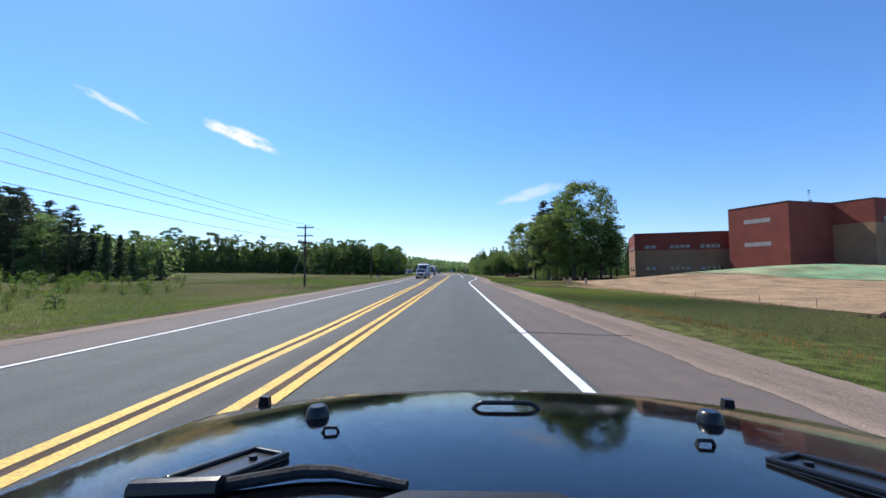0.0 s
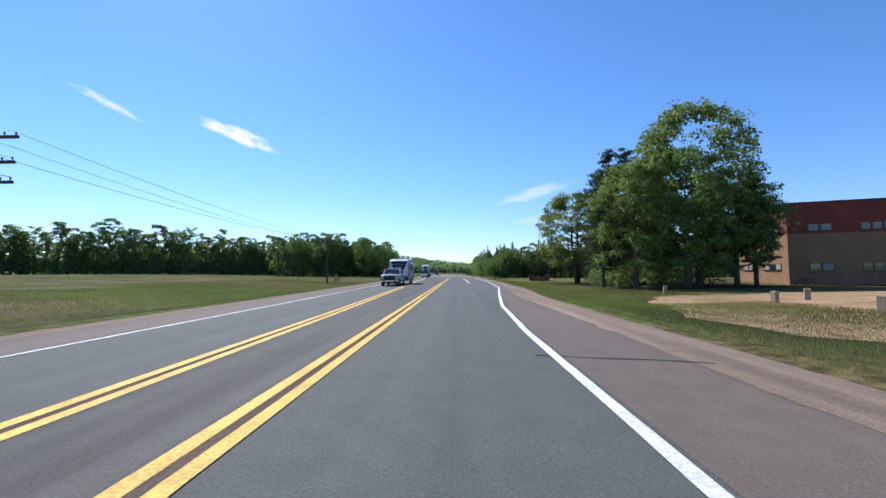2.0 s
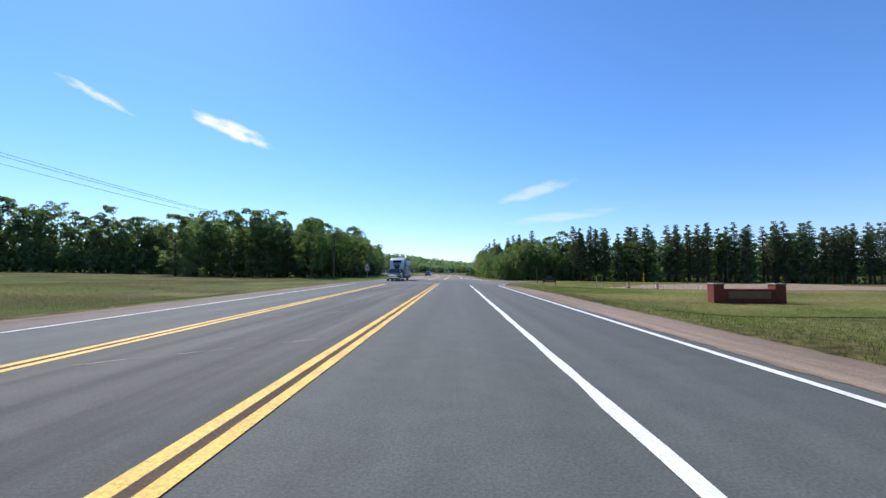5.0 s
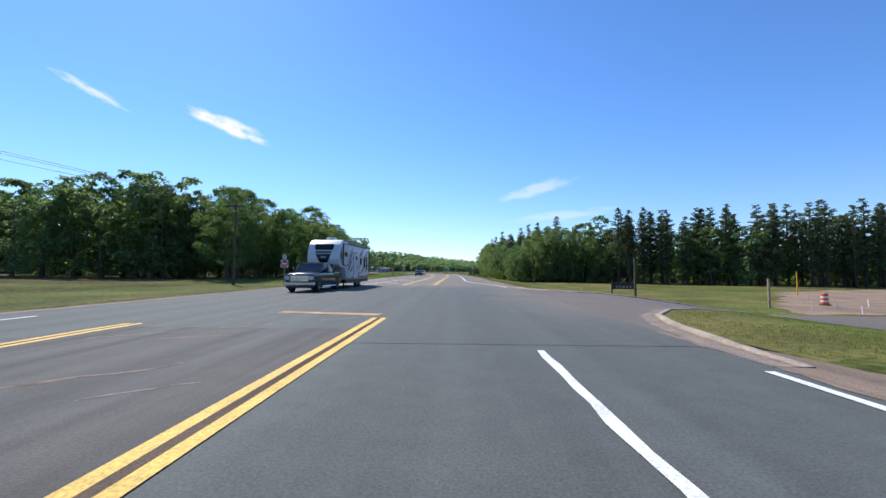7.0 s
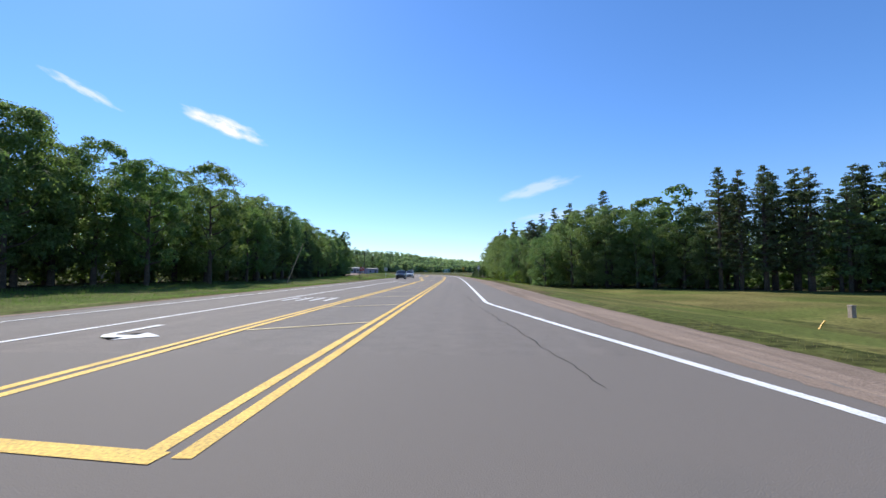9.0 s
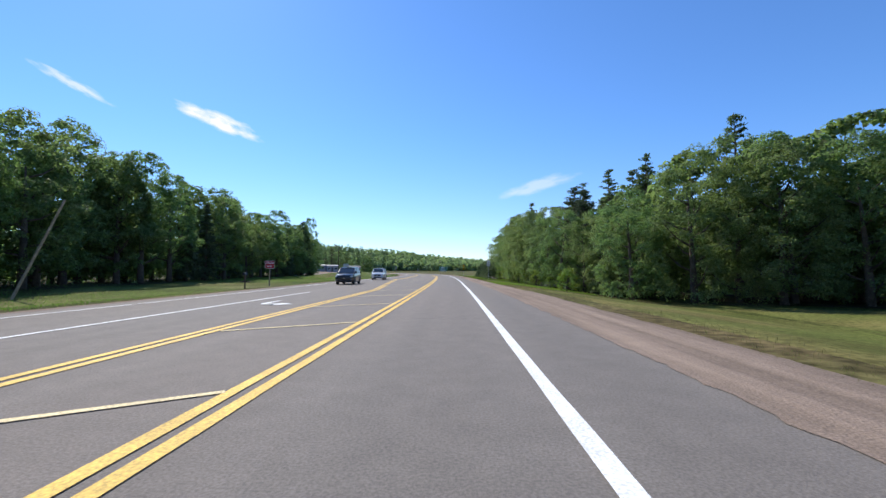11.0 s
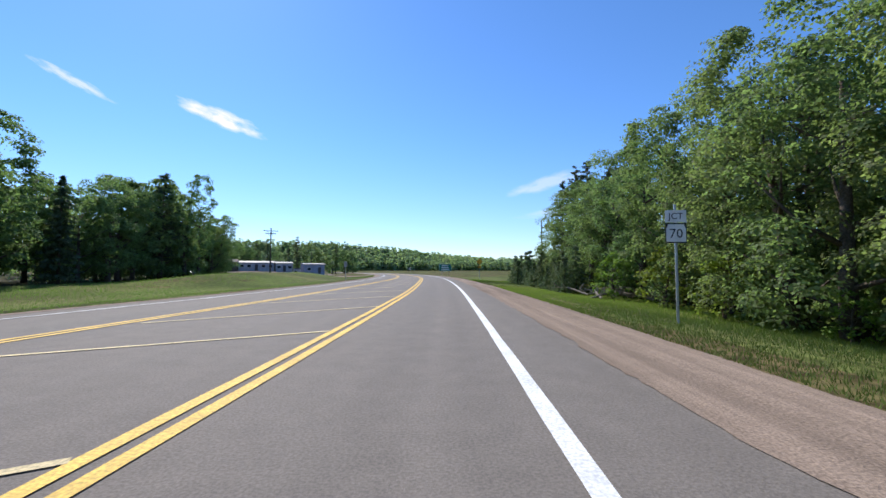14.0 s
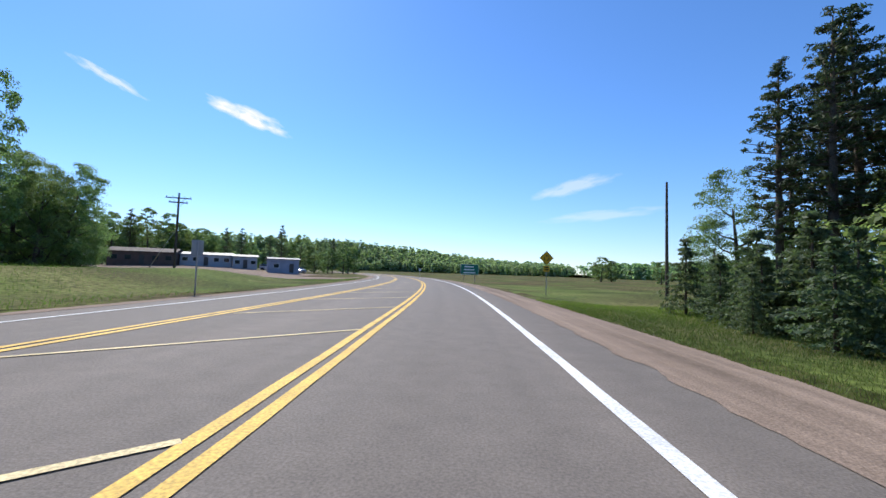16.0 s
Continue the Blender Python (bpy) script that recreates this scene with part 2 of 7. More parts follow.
def prism(outline, y0, y1, axis="y", bevel=0.0):
    """A closed outline of (a, z) pairs drawn out along an axis."""
    bm = bmesh.new()
    put = (lambda a, z, y: (a, y, z)) if axis == "y" else ((lambda a, z, y: (y, a, z)) if axis == "x" else (lambda a, z, y: (a, z, y)))
    u = [bm.verts.new(put(a, z, y0)) for a, z in outline]
    v = [bm.verts.new(put(a, z, y1)) for a, z in outline]
    bm.faces.new(u)
    bm.faces.new(v[::-1])
    for i in range(len(u)):
        j = (i + 1) % len(u)
        bm.faces.new((u[j], u[i], v[i], v[j]))
    bmesh.ops.recalc_face_normals(bm, faces=bm.faces)
    if bevel:
        bmesh.ops.bevel(bm, geom=list(bm.edges), offset=bevel, segments=2, affect="EDGES", profile=0.6)
    return bm


# ---- the line of the road ----
# Curvature along the road (to the left), metres along : one over metres.
BEND = ([205, 264, 324, 358, 620, 700], [0, 1 / 1900, 1 / 880, 1 / 390, 1 / 430, 0])
S = np.arange(-120.0, 900.0, 1.0)
TURN = np.concatenate(([0], np.cumsum(np.interp(S[1:] - 0.5, *BEND))))
RX = np.concatenate(([0], np.cumsum(-np.sin(TURN[1:]))))
RY = -120.0 + np.concatenate(([0], np.cumsum(np.cos(TURN[1:]))))


def on_road(s, u, z=0.0):
    """The place s metres along the road and u metres to its right."""
    x, y, a = np.interp(s, S, RX), np.interp(s, S, RY), np.interp(s, S, TURN)
    return Vector((x + u * math.cos(a), y + u * math.sin(a), z))


def road_turn(s):
    return math.degrees(np.interp(s, S, TURN))


def steps(a, b, d=4.0):
    n = max(1, round((b - a) / d))
    return [a + (b - a) * i / n for i in range(n + 1)]


# Distances to the right of the road's line, along the road.
def curve(*pairs):
    return lambda s: float(np.interp(s, [p[0] for p in pairs], [p[1] for p in pairs]))


left_pair = curve((-120, -3.26), (10, -3.26), (56, -4.65), (87, -5.95), (150, -8.7), (182, -5.5), (250, -5.6), (270, -7.4), (287, -8.6), (300, -8.0), (325, -7.45), (345, -7.0), (360, -6.8), (430, -5.4), (900, -4.2))
left_edge = curve((-120, -6.95), (10, -6.95), (56, -8.3), (90, -9.6), (150, -12.9), (252, -13.6), (272, -14.0), (300, -12.1), (325, -10.55), (345, -10.3), (360, -10.2), (430, -9.0), (900, -7.8))
right_edge = curve((-120, 1.62), (50, 1.62), (58, 1.9), (67, 2.7), (80, 4.0), (100, 4.62), (146.5, 4.62), (178, 4.75), (183, 4.2), (190, 2.85), (198, 1.45), (240, 1.5), (260, 1.5), (276, 1.56), (297, 1.6), (312, 1.66), (332, 1.66), (900, 1.5))
right_pave = curve((-120, 4.0), (50, 4.1), (64, 4.0), (70, 4.4), (80, 5.1), (100, 5.4), (146, 5.3), (178, 5.3), (190, 4.6), (205, 4.0), (245, 3.9), (275, 3.5), (310, 3.4), (900, 3.2))
left_pave = lambda s: left_edge(s) - curve((-120, 2.6), (90, 2.3), (250, 1.6), (900, 1.3))(s)
right_gravel = lambda s: right_pave(s) + curve((-120, 1.4), (50, 1.5), (90, 1.6), (130, 2.0), (144, 1.7), (150, 0.9), (190, 2.0), (245, 2.4), (275, 2.1), (900, 2.1))(s)
left_gravel = lambda s: left_pave(s) - 1.2


def strip(name, a, b, left, right, z, material, parent=None, step=4.0, kind="structure", zl=None, rough_edge=0.0, label="", grit=3.3):
    """A strip of the road's surface between two lines along it."""
    bm = bmesh.new()
    uv = bm.loops.layers.uv.new("along")
    rows, flat = [], {}
    for s in steps(a, b, step):
        l, r = (left(s) if callable(left) else left), (right(s) if callable(right) else right)
        if rough_edge:
            l += rough_edge * (noise.noise((s * 0.9, 3.1, z)) + 0.6 * noise.noise((s * grit, 5.3, z)))
            r += rough_edge * (noise.noise((s * 0.9, 9.7, z)) + 0.6 * noise.noise((s * grit, 7.1, z)))
        z0 = z if zl is None else zl
        bow = [(k / 4) ** 2.2 if z < z0 else 1 - (1 - k / 4) ** 2.2 for k in range(5)]
        rows.append([bm.verts.new(on_road(s, l + (r - l) * k / 4, z0 + (z - z0) * bow[k])) for k in range(5)])
        flat.update({v: (l + (r - l) * k / 4, s) for k, v in enumerate(rows[-1])})
    for p, q in zip(rows, rows[1:]):
        for k in range(4):
            f = bm.faces.new((p[k], p[k + 1], q[k + 1], q[k]))
            for lp in f.loops:
                lp[uv].uv = flat[lp.vert]
    ob = part(name, bm, material, parent, label)
    if kind and not parent:
        tagged(ob, kind=kind)
    return ob


# ---- ground ----
def side_of(x, y):
    """Metres to the right of the road's line (far from it, roughly), and along it."""
    if y < 200:
        return x, y
    i = int(np.argmin((RX - x) ** 2 + (RY - y) ** 2))
    a = TURN[i]
    return (x - RX[i]) * math.cos(a) + (y - RY[i]) * math.sin(a), float(S[i])


def smooth(a, b, v):
    t = min(1.0, max(0.0, (v - a) / (b - a)))
    return t * t * (3 - 2 * t)


def ground_z(x, y):
    u, s = side_of(x, y)
    if left_gravel(s) < u < right_gravel(s):
        return -0.10
    d = (u - right_gravel(s)) if u > 0 else (left_gravel(s) - u)
    side = smooth(120, 142, y) * (1 - smooth(180, 190, y)) if u > 0 else 0.0
    dip = (0.55 if u < 0 and y < 140 else 0.30) * (1 - side)
    z = -0.06 - dip * smooth(0, 5, d) * (1 - smooth(9, 26, d))
    low = smooth(138, 160, y) * (1 - smooth(285, 335, y)) if u > 0 else 0.0
    z += (1.3 if u < 0 else 0.7) * smooth(22, 120, d) * (1 - low) - 1.25 * low * smooth(1.5, 15, d)
    if u > 0:
        mx, my = x - 50.0, y - 58.0
        z += 2.2 * math.exp(-((mx * 0.8 + my * 0.25) / 19) ** 2 - ((my - mx * 0.1) / 8.5) ** 2)
    if u < 0:
        z += 1.35 * math.exp(-((u + 26) / 7) ** 2) * smooth(314, 332, s) * (1 - smooth(362, 384, s))
        z += 1.2 * math.exp(-((x + 70) / 22) ** 2 - ((y - 408) / 15) ** 2)
    if d > 3:
        z += 0.10 * noise.noise((x * 0.11, y * 0.11, 0)) * smooth(3, 12, d)
    if d > 150:
        z += 9.0 * smooth(250, 700, d) * (0.6 + 0.5 * noise.noise((x * 0.004, y * 0.004, 5)))
    return z


def spread(marks):
    out = []
    for a, b, d in marks:
        out += list(np.arange(a, b, d))
    return out + [marks[-1][1]]


def build_ground():
    xs = spread([(-3000, -600, 300), (-600, -200, 50), (-200, -60, 10), (-60, -24, 3), (-24, 16, 1.0), (16, 80, 3), (80, 200, 10), (200, 600, 50), (600, 3000, 300)])
    ys = spread([(-600, -60, 60), (-60, 440, 3.0), (440, 800, 15), (800, 4500, 185)])
    verts = [(x, y, ground_z(x, y)) for y in ys for x in xs]
    n = len(xs)
    faces = [(j * n + i, j * n + i + 1, (j + 1) * n + i + 1, (j + 1) * n + i) for j in range(len(ys) - 1) for i in range(n - 1)]
    me = bpy.data.meshes.new("ground")
    me.from_pydata(verts, [], faces)
    me.materials.append(GRASS)
    for p in me.polygons:
        p.use_smooth = True
    return tagged(new("ground", me), "grassy verge and field with dry patches", "ground", kind="structure")


ground = build_ground()

# ---- road ----
road = strip("road", -118, 168, lambda s: left_pave(s) + 0.05, lambda s: right_pave(s) - 0.05, -0.004, ASPHALT, step=3)
tagged(road, "grey worn asphalt highway with long cracks", "road")
road_far = strip("road_beyond_junction", 168, 720, lambda s: left_pave(s) + 0.05, lambda s: right_pave(s) - 0.05, -0.004, ASPHALT_NEW, step=3)
tagged(road_far, "brownish-grey asphalt highway bending away", "road")
JUNCTION = lane_mat("asphalt_side_road", (0.165, 0.130, 0.106), (0.142, 0.122, 0.106), 0.08, across=0.25, along=0.25, patch=0.9, patch_at=(0.12, 0.12))


def join_mat():
    """Worn asphalt that passes unevenly from grey on the highway to tan at the side road and beyond the junction."""
    m = lane_mat("asphalt_between", (0.088, 0.096, 0.091), (0.112, 0.112, 0.100), 0.13)
    nt = m.node_tree
    b = nt.nodes["Principled BSDF"]
    grey = b.inputs["Base Color"].links[0].from_socket
    uvn, sep, ns = nt.nodes.new("ShaderNodeUVMap"), nt.nodes.new("ShaderNodeSeparateXYZ"), nt.nodes.new("ShaderNodeTexNoise")
    uvn.uv_map = "along"
    ns.inputs["Scale"].default_value, ns.inputs["Detail"].default_value = 0.35, 6.0
    nt.links.new(uvn.outputs[0], sep.inputs[0])
    nt.links.new(uvn.outputs[0], ns.inputs["Vector"])

    def math_(kind, a, c):
        n = nt.nodes.new("ShaderNodeMath")
        n.operation = kind
        for sock, v in zip(n.inputs, (a, c)):
            if isinstance(v, (float, int)):
                sock.default_value = v
            else:
                nt.links.new(v, sock)
        return n.outputs[0]

    opens = nt.nodes.new("ShaderNodeMapRange")
    opens.inputs[1].default_value, opens.inputs[2].default_value = 148.5, 157.0
    nt.links.new(sep.outputs["Y"], opens.inputs[0])
    right = math_("MULTIPLY", math_("MULTIPLY", math_("ADD", sep.outputs["X"], -1.2), 0.24), opens.outputs[0])
    far = math_("MULTIPLY", math_("ADD", sep.outputs["Y"], -174.5), 0.14)
    ends = nt.nodes.new("ShaderNodeMapRange")
    ends.inputs[1].default_value, ends.inputs[2].default_value = 186.0, 180.0
    nt.links.new(sep.outputs["Y"], ends.inputs[0])
    fade = math_("MULTIPLY", opens.outputs[0], ends.outputs[0])
    f = math_("ADD", math_("MAXIMUM", right, far), math_("MULTIPLY", math_("MULTIPLY", math_("ADD", ns.outputs["Fac"], -0.5), 1.6), fade))
    clampd = nt.nodes.new("ShaderNodeClamp")
    nt.links.new(f, clampd.inputs[0])
    mx = nt.nodes.new("ShaderNodeMix")
    mx.data_type = "RGBA"
    mx.inputs[7].default_value = (0.168, 0.146, 0.124, 1)
    nt.links.new(clampd.outputs[0], mx.inputs[0])
    nt.links.new(grey, mx.inputs[6])
    nt.links.new(mx.outputs[2], b.inputs["Base Color"])
    return m


tagged(strip("road_join", 148, 186, lambda s: left_pave(s) + 0.3, lambda s: min(5.2, right_pave(s)), 0.0018, join_mat(), step=0.6, rough_edge=0.05), "patchy asphalt where two road surfaces meet", "road")
for nm, l, r, zl, z, a, b in (("shoulder_gravel", lambda s: right_pave(s) - 0.4, right_gravel, 0.005, -0.10, -118, 150), ("shoulder_gravel", lambda s: right_pave(s) - 0.4, right_gravel, 0.005, -0.10, 177, 720), ("shoulder_gravel", left_gravel, lambda s: left_pave(s) + 0.4, -0.12, 0.005, -118, 720)):
    tagged(strip(nm, a, b, l, r, z, GRAVEL, zl=zl, step=0.22, rough_edge=0.13, grit=5.5), "reddish gravel road shoulder", "shoulder")
shade = strip("shoulder_asphalt", -118, 88, lambda s: right_edge(s) + 0.16, lambda s: right_pave(s) - 0.05, 0.0, SHOULDER, rough_edge=0.04)
tagged(shade, "reddish-brown asphalt shoulder", "shoulder")
tagged(strip("shoulder_asphalt", -118, 150, lambda s: left_pave(s) + 0.05, lambda s: left_edge(s) - 0.12, 0.0, SHOULDER, rough_edge=0.04), "reddish-brown asphalt shoulder", "shoulder")


def line(a, b, off, width, material, label, step=3.0, wear=0.012):
    ob = strip("road_marking", a, b, lambda s: off(s) - width / 2, lambda s: off(s) + width / 2, 0.008, material, step=step, rough_edge=wear)
    return tagged(ob, label, "road marking")


def pair(a, b, off, label="double yellow centre line on asphalt"):
    for d in (-0.15, 0.15):
        line(a, b, lambda s: off(s) + d, 0.17, YELLOW, label, 1.5)
    if a < 0:
        tagged(strip("dirt_seam", a, b, lambda s: off(s) - 0.085, lambda s: off(s) + 0.085, 0.006, DIRT, step=1.5), "brown dirt between the double yellow lines", "dirt")


right_pair = curve((-120, -2.2), (90, -2.18), (146, -2.36), (182, -2.28), (255, -2.1), (280, -2.08), (306, -1.98), (330, -2.22), (900, -2.3))
tagged(strip("median", -118, 150, lambda s: left_pair(s) + 0.22, lambda s: right_pair(s) - 0.22, 0.003, ASPHALT_MED), "dark worn asphalt between the double yellow lines", "road")
pair(-118, 152.4, right_pair)
pair(-118, 150.6, left_pair)
pair(182, 700, right_pair)
pair(182.5, 700, left_pair)
for a, b in ((-118, 9.6), (9.75, 24.6), (24.7, 146.0)):
    line(a, b, right_edge, 0.16, WHITE, "solid white edge line", 1.0)
line(177.5, 700, right_edge, 0.20, WHITE, "solid white edge line", 1.5)
line(95, 137.4, lambda s: 1.58, 0.17, WHITE, "white lane line with worn edges", 1.0, 0.03)
line(138.4, 147.4, lambda s: 1.56, 0.17, WHITE, "white lane line with worn edges", 0.6, 0.05)
line(-118, 152, left_edge, 0.12, WHITE, "solid white edge line", 2)
line(176, 700, left_edge, 0.12, WHITE, "solid white edge line", 2)
line(180, 246, lambda s: -9.4, 0.15, WHITE, "solid white turn lane line", 2)


def bar(s0, u0, s1, u1, width, material, label):
    """A painted bar across the road."""
    bm = bmesh.new()
    p, q = on_road(s0, u0, 0.009), on_road(s1, u1, 0.009)
    n = (q - p).cross(Vector((0, 0, 1))).normalized() * width / 2
    bm.faces.new([bm.verts.new(v) for v in (p - n, p + n, q + n, q - n)][::-1])
    bmesh.ops.recalc_face_normals(bm, faces=bm.faces)
    for f in bm.faces:
        if f.normal.z < 0:
            f.normal_flip()
    return tagged(part("road_marking", bm, material), label, "road marking", kind="structure")


FADED = mat("road_paint_faded_orange", (0.50, 0.29, 0.11), 0.8, var=0.35, scale=1.2, fine=0.35, fine_scale=20, bump=0.2)
bar(153.9, -6.1, 153.3, -2.5, 0.5, FADED, "faded orange bar closing the turn bay")
bar(182.4, -5.4, 182.0, -2.3, 0.22, YELLOW, "yellow bar closing the painted median")
for k in range(30):
    s = 190.6 + 6.6 * k
    lo, hi = left_pair(s) + 0.3, right_pair(s) - 0.24
    ends = {19: ((lo, -3.65), (-3.15, hi))}.get(k, ((lo, hi),))
    lean = 0.62 if s < 293 else 0.93
    for u0, u1 in ends:
        bar(s - lean * (hi - u0), u0, s - lean * (hi - u1), u1, 0.12, HATCH, "thin hatch line of the painted median")


# ---- trees ----
def quads_mesh(name, centres, normals, sizes, material, bend=0.35, slim=0.62):
    """A mesh of many small folded leaves, one island each."""
    n = len(centres)
    nrm = normals / np.linalg.norm(normals, axis=1)[:, None]
    ref = np.random.normal(size=(n, 3))
    a = np.cross(nrm, ref)
    a /= np.linalg.norm(a, axis=1)[:, None]
    b = np.cross(nrm, a)
    s = sizes[:, None]
    v = np.stack([centres - a * s, centres - b * s * slim + nrm * s * bend, centres + a * s, centres + b * s * slim - nrm * s * bend * 0.3], 1).reshape(-1, 3)
    me = bpy.data.meshes.new(name)
    me.vertices.add(4 * n)
    me.vertices.foreach_set("co", v.astype(np.float32).ravel())
    me.loops.add(4 * n)
    me.loops.foreach_set("vertex_index", np.arange(4 * n, dtype=np.int32))
    me.polygons.add(n)
    me.polygons.foreach_set("loop_start", np.arange(0, 4 * n, 4, dtype=np.int32))
    me.polygons.foreach_set("loop_total", np.full(n, 4, dtype=np.int32))
    me.materials.append(material)
    me.update()
    me.validate()
    return me


def leaf_cloud(clumps, per, size, outward, flat=0.72, core=0.58, lift=0.6, loose=0.38):
    """Leaves on the upper shell of clumps (x, y, z, radius), so that each clump reads as a pad with a lit top and a dark underside."""
    c = np.repeat(clumps[:, :3], per, 0)
    r = np.repeat(clumps[:, 3], per)[:, None]
    d = np.random.normal(size=c.shape)
    d /= np.linalg.norm(d, axis=1)[:, None]
    under = (d[:, 2] < -0.15) & (np.random.uniform(size=len(d)) < 0.72)
    d[under, 2] *= -1
    p = c + d * r * np.random.uniform(core, 1.06, (len(c), 1)) * np.array([1, 1, flat])
    nrm = d * outward + np.random.normal(size=c.shape) * loose + np.array([0, 0, lift])
    return p, nrm, np.random.uniform(0.6, 1.3, len(p)) * size


class Kind:
    """A kind of tree: meshes for trunk and crown, built once."""

    def __init__(self, name, trunk, crown, label, category="tree"):
        self.name, self.trunk, self.crown, self.label, self.category = name, trunk, crown, label, category


def trunk_mesh(bm):
    me = bpy.data.meshes.new("trunk")
    bmesh.ops.recalc_face_normals(bm, faces=bm.faces)
    bm.to_mesh(me)
    bm.free()
    me.materials.append(BARK)
    for p in me.polygons:
        p.use_smooth = True
    return me


def broadleaf(seed, h=15.0, r=4.5, low=0.22, clumps=70, per=24, size=0.26, material=None, label="broad-leaved tree in full summer leaf", squash=1.0, stems=1, clump=0.27):
    np.random.seed(seed)
    rnd = random.Random(seed)
    bm = bmesh.new()
    lean = (rnd.uniform(-0.6, 0.6), rnd.uniform(-0.6, 0.6))
    top = h * 0.72
    pts = [(lean[0] * t * t + 0.15 * rnd.uniform(-1, 1) * t, lean[1] * t * t, top * t - 0.3 * (t == 0)) for t in (0, 0.2, 0.45, 0.7, 1.0)]
    tr = 0.016 * h + 0.06
    add_tube(bm, pts, [tr * 1.25, tr, tr * 0.75, tr * 0.5, tr * 0.2], 8)
    for k in range(1, stems):
        add_tube(bm, [(0.5 * k, 0.2, -0.3), (0.9 * k, 0.4, top * 0.3), (1.7 * k, 0.5, top * 0.62), (2.0 * k, 1.0, top * 0.95)], [tr * 1.1, tr * 0.85, tr * 0.6, tr * 0.2], 8)
    ends = []
    for k in range(11 * stems):
        t = low + 0.08 + (0.9 - low) * k / (11 * stems)
        z = top * t
        a = k * 2.4 + rnd.uniform(-0.5, 0.5)
        ln = r * (0.85 if t < 0.6 else 0.6) * rnd.uniform(0.6, 1.0)
        p0 = Vector((lean[0] * t * t, lean[1] * t * t, z))
        p2 = p0 + Vector((math.cos(a) * ln, math.sin(a) * ln, ln * rnd.uniform(0.45, 0.9)))
        p1 = (p0 + p2) / 2 + Vector((0, 0, -0.12 * ln))
        add_tube(bm, [p0, p1, p2], [tr * 0.42, tr * 0.25, tr * 0.07], 5)
        ends.append(p2)
    cl = []
    tries = 0
    while len(cl) < clumps and tries < 5000:
        tries += 1
        a, t = rnd.uniform(0, 2 * math.pi), rnd.uniform(0, 1)
        prof = math.sqrt(max(0.04, 1 - ((t - 0.42) / 0.60) ** 2)) * squash
        lump = 1.0 + 0.30 * noise.noise((math.cos(a) * 1.7 + seed, math.sin(a) * 1.7, t * 3.5))
        rr = r * prof * lump * math.sqrt(rnd.uniform(0.34, 1.0))
        z = h * (low + (1 - low) * t) * (1 + 0.03 * noise.noise((a, seed, 2)))
        if noise.noise((math.cos(a) * rr * 0.45, math.sin(a) * rr * 0.45 + seed * 3.7, z * 0.35)) < -0.22:
            continue
        cl.append((math.cos(a) * rr + lean[0] * t, math.sin(a) * rr + lean[1] * t, z, rnd.uniform(0.5, 1.15) * r * clump))
    cl += [(e.x, e.y, e.z, r * clump * 0.9) for e in ends]
    p, nrm, sz = leaf_cloud(np.array(cl), per, size, 0.9)
    return Kind("broadleaf_tree", trunk_mesh(bm), quads_mesh("crown", p, nrm, sz, material or LEAF), label)


def pine(seed, h=20.0, bare=0.45, r=2.8, layers=11, per=7, tufts=16, size=0.24, material=None, label="tall pine with bare lower trunk and dark needles"):
    np.random.seed(seed)
    rnd = random.Random(seed)
    bm = bmesh.new()
    tr = 0.011 * h + 0.05
    bend = rnd.uniform(-0.3, 0.3)
    add_tube(bm, [(bend * t * t, 0, h * t - 0.3 * (t == 0)) for t in (0, 0.3, 0.6, 0.85, 1.0)], [tr * 1.2, tr, tr * 0.7, tr * 0.35, 0.03], 8)
    cl = []
    for k in range(layers):
        t = bare + (0.985 - bare) * (k + rnd.uniform(-0.25, 0.25)) / (layers - 1)
        t = min(0.985, max(bare, t))
        f = (t - bare) / (1 - bare)
        ln0 = r * (0.25 + 0.85 * math.sin(math.pi * (0.14 + 0.80 * f)) ** 0.8) * (1 - 0.62 * f ** 3)
        a0 = rnd.uniform(0, 6.28)
        m = per if f < 0.85 else max(3, per - 3)
        for j in range(m):
            if rnd.random() < 0.16:
                continue
            a = a0 + 2 * math.pi * j / m + rnd.uniform(-0.3, 0.3)
            ln = ln0 * rnd.uniform(0.65, 1.15)
            rise = rnd.uniform(-0.05, 0.35) * ln
            p0 = Vector((bend * t * t, 0, h * t))
            p1 = p0 + Vector((math.cos(a) * ln, math.sin(a) * ln, rise))
            p0.z += rnd.uniform(-0.03, 0.03) * h
            p1.z = p0.z + rise
            add_tube(bm, [p0, p1], [tr * 0.22, 0.02], 4, False)
            for q in (0.5, 0.95):
                c = p0.lerp(p1, q)
                cl.append((c.x, c.y, c.z + 0.12, (0.32 + 0.16 * q) * r * 0.42))
    p, nrm, sz = leaf_cloud(np.array(cl), tufts, size * 1.45, 0.7, 0.5, 0.3, 0.35, 0.5)
    return Kind("pine_tree", trunk_mesh(bm), quads_mesh("crown", p, nrm, sz, material or NEEDLE, 0.2, 0.34), label)


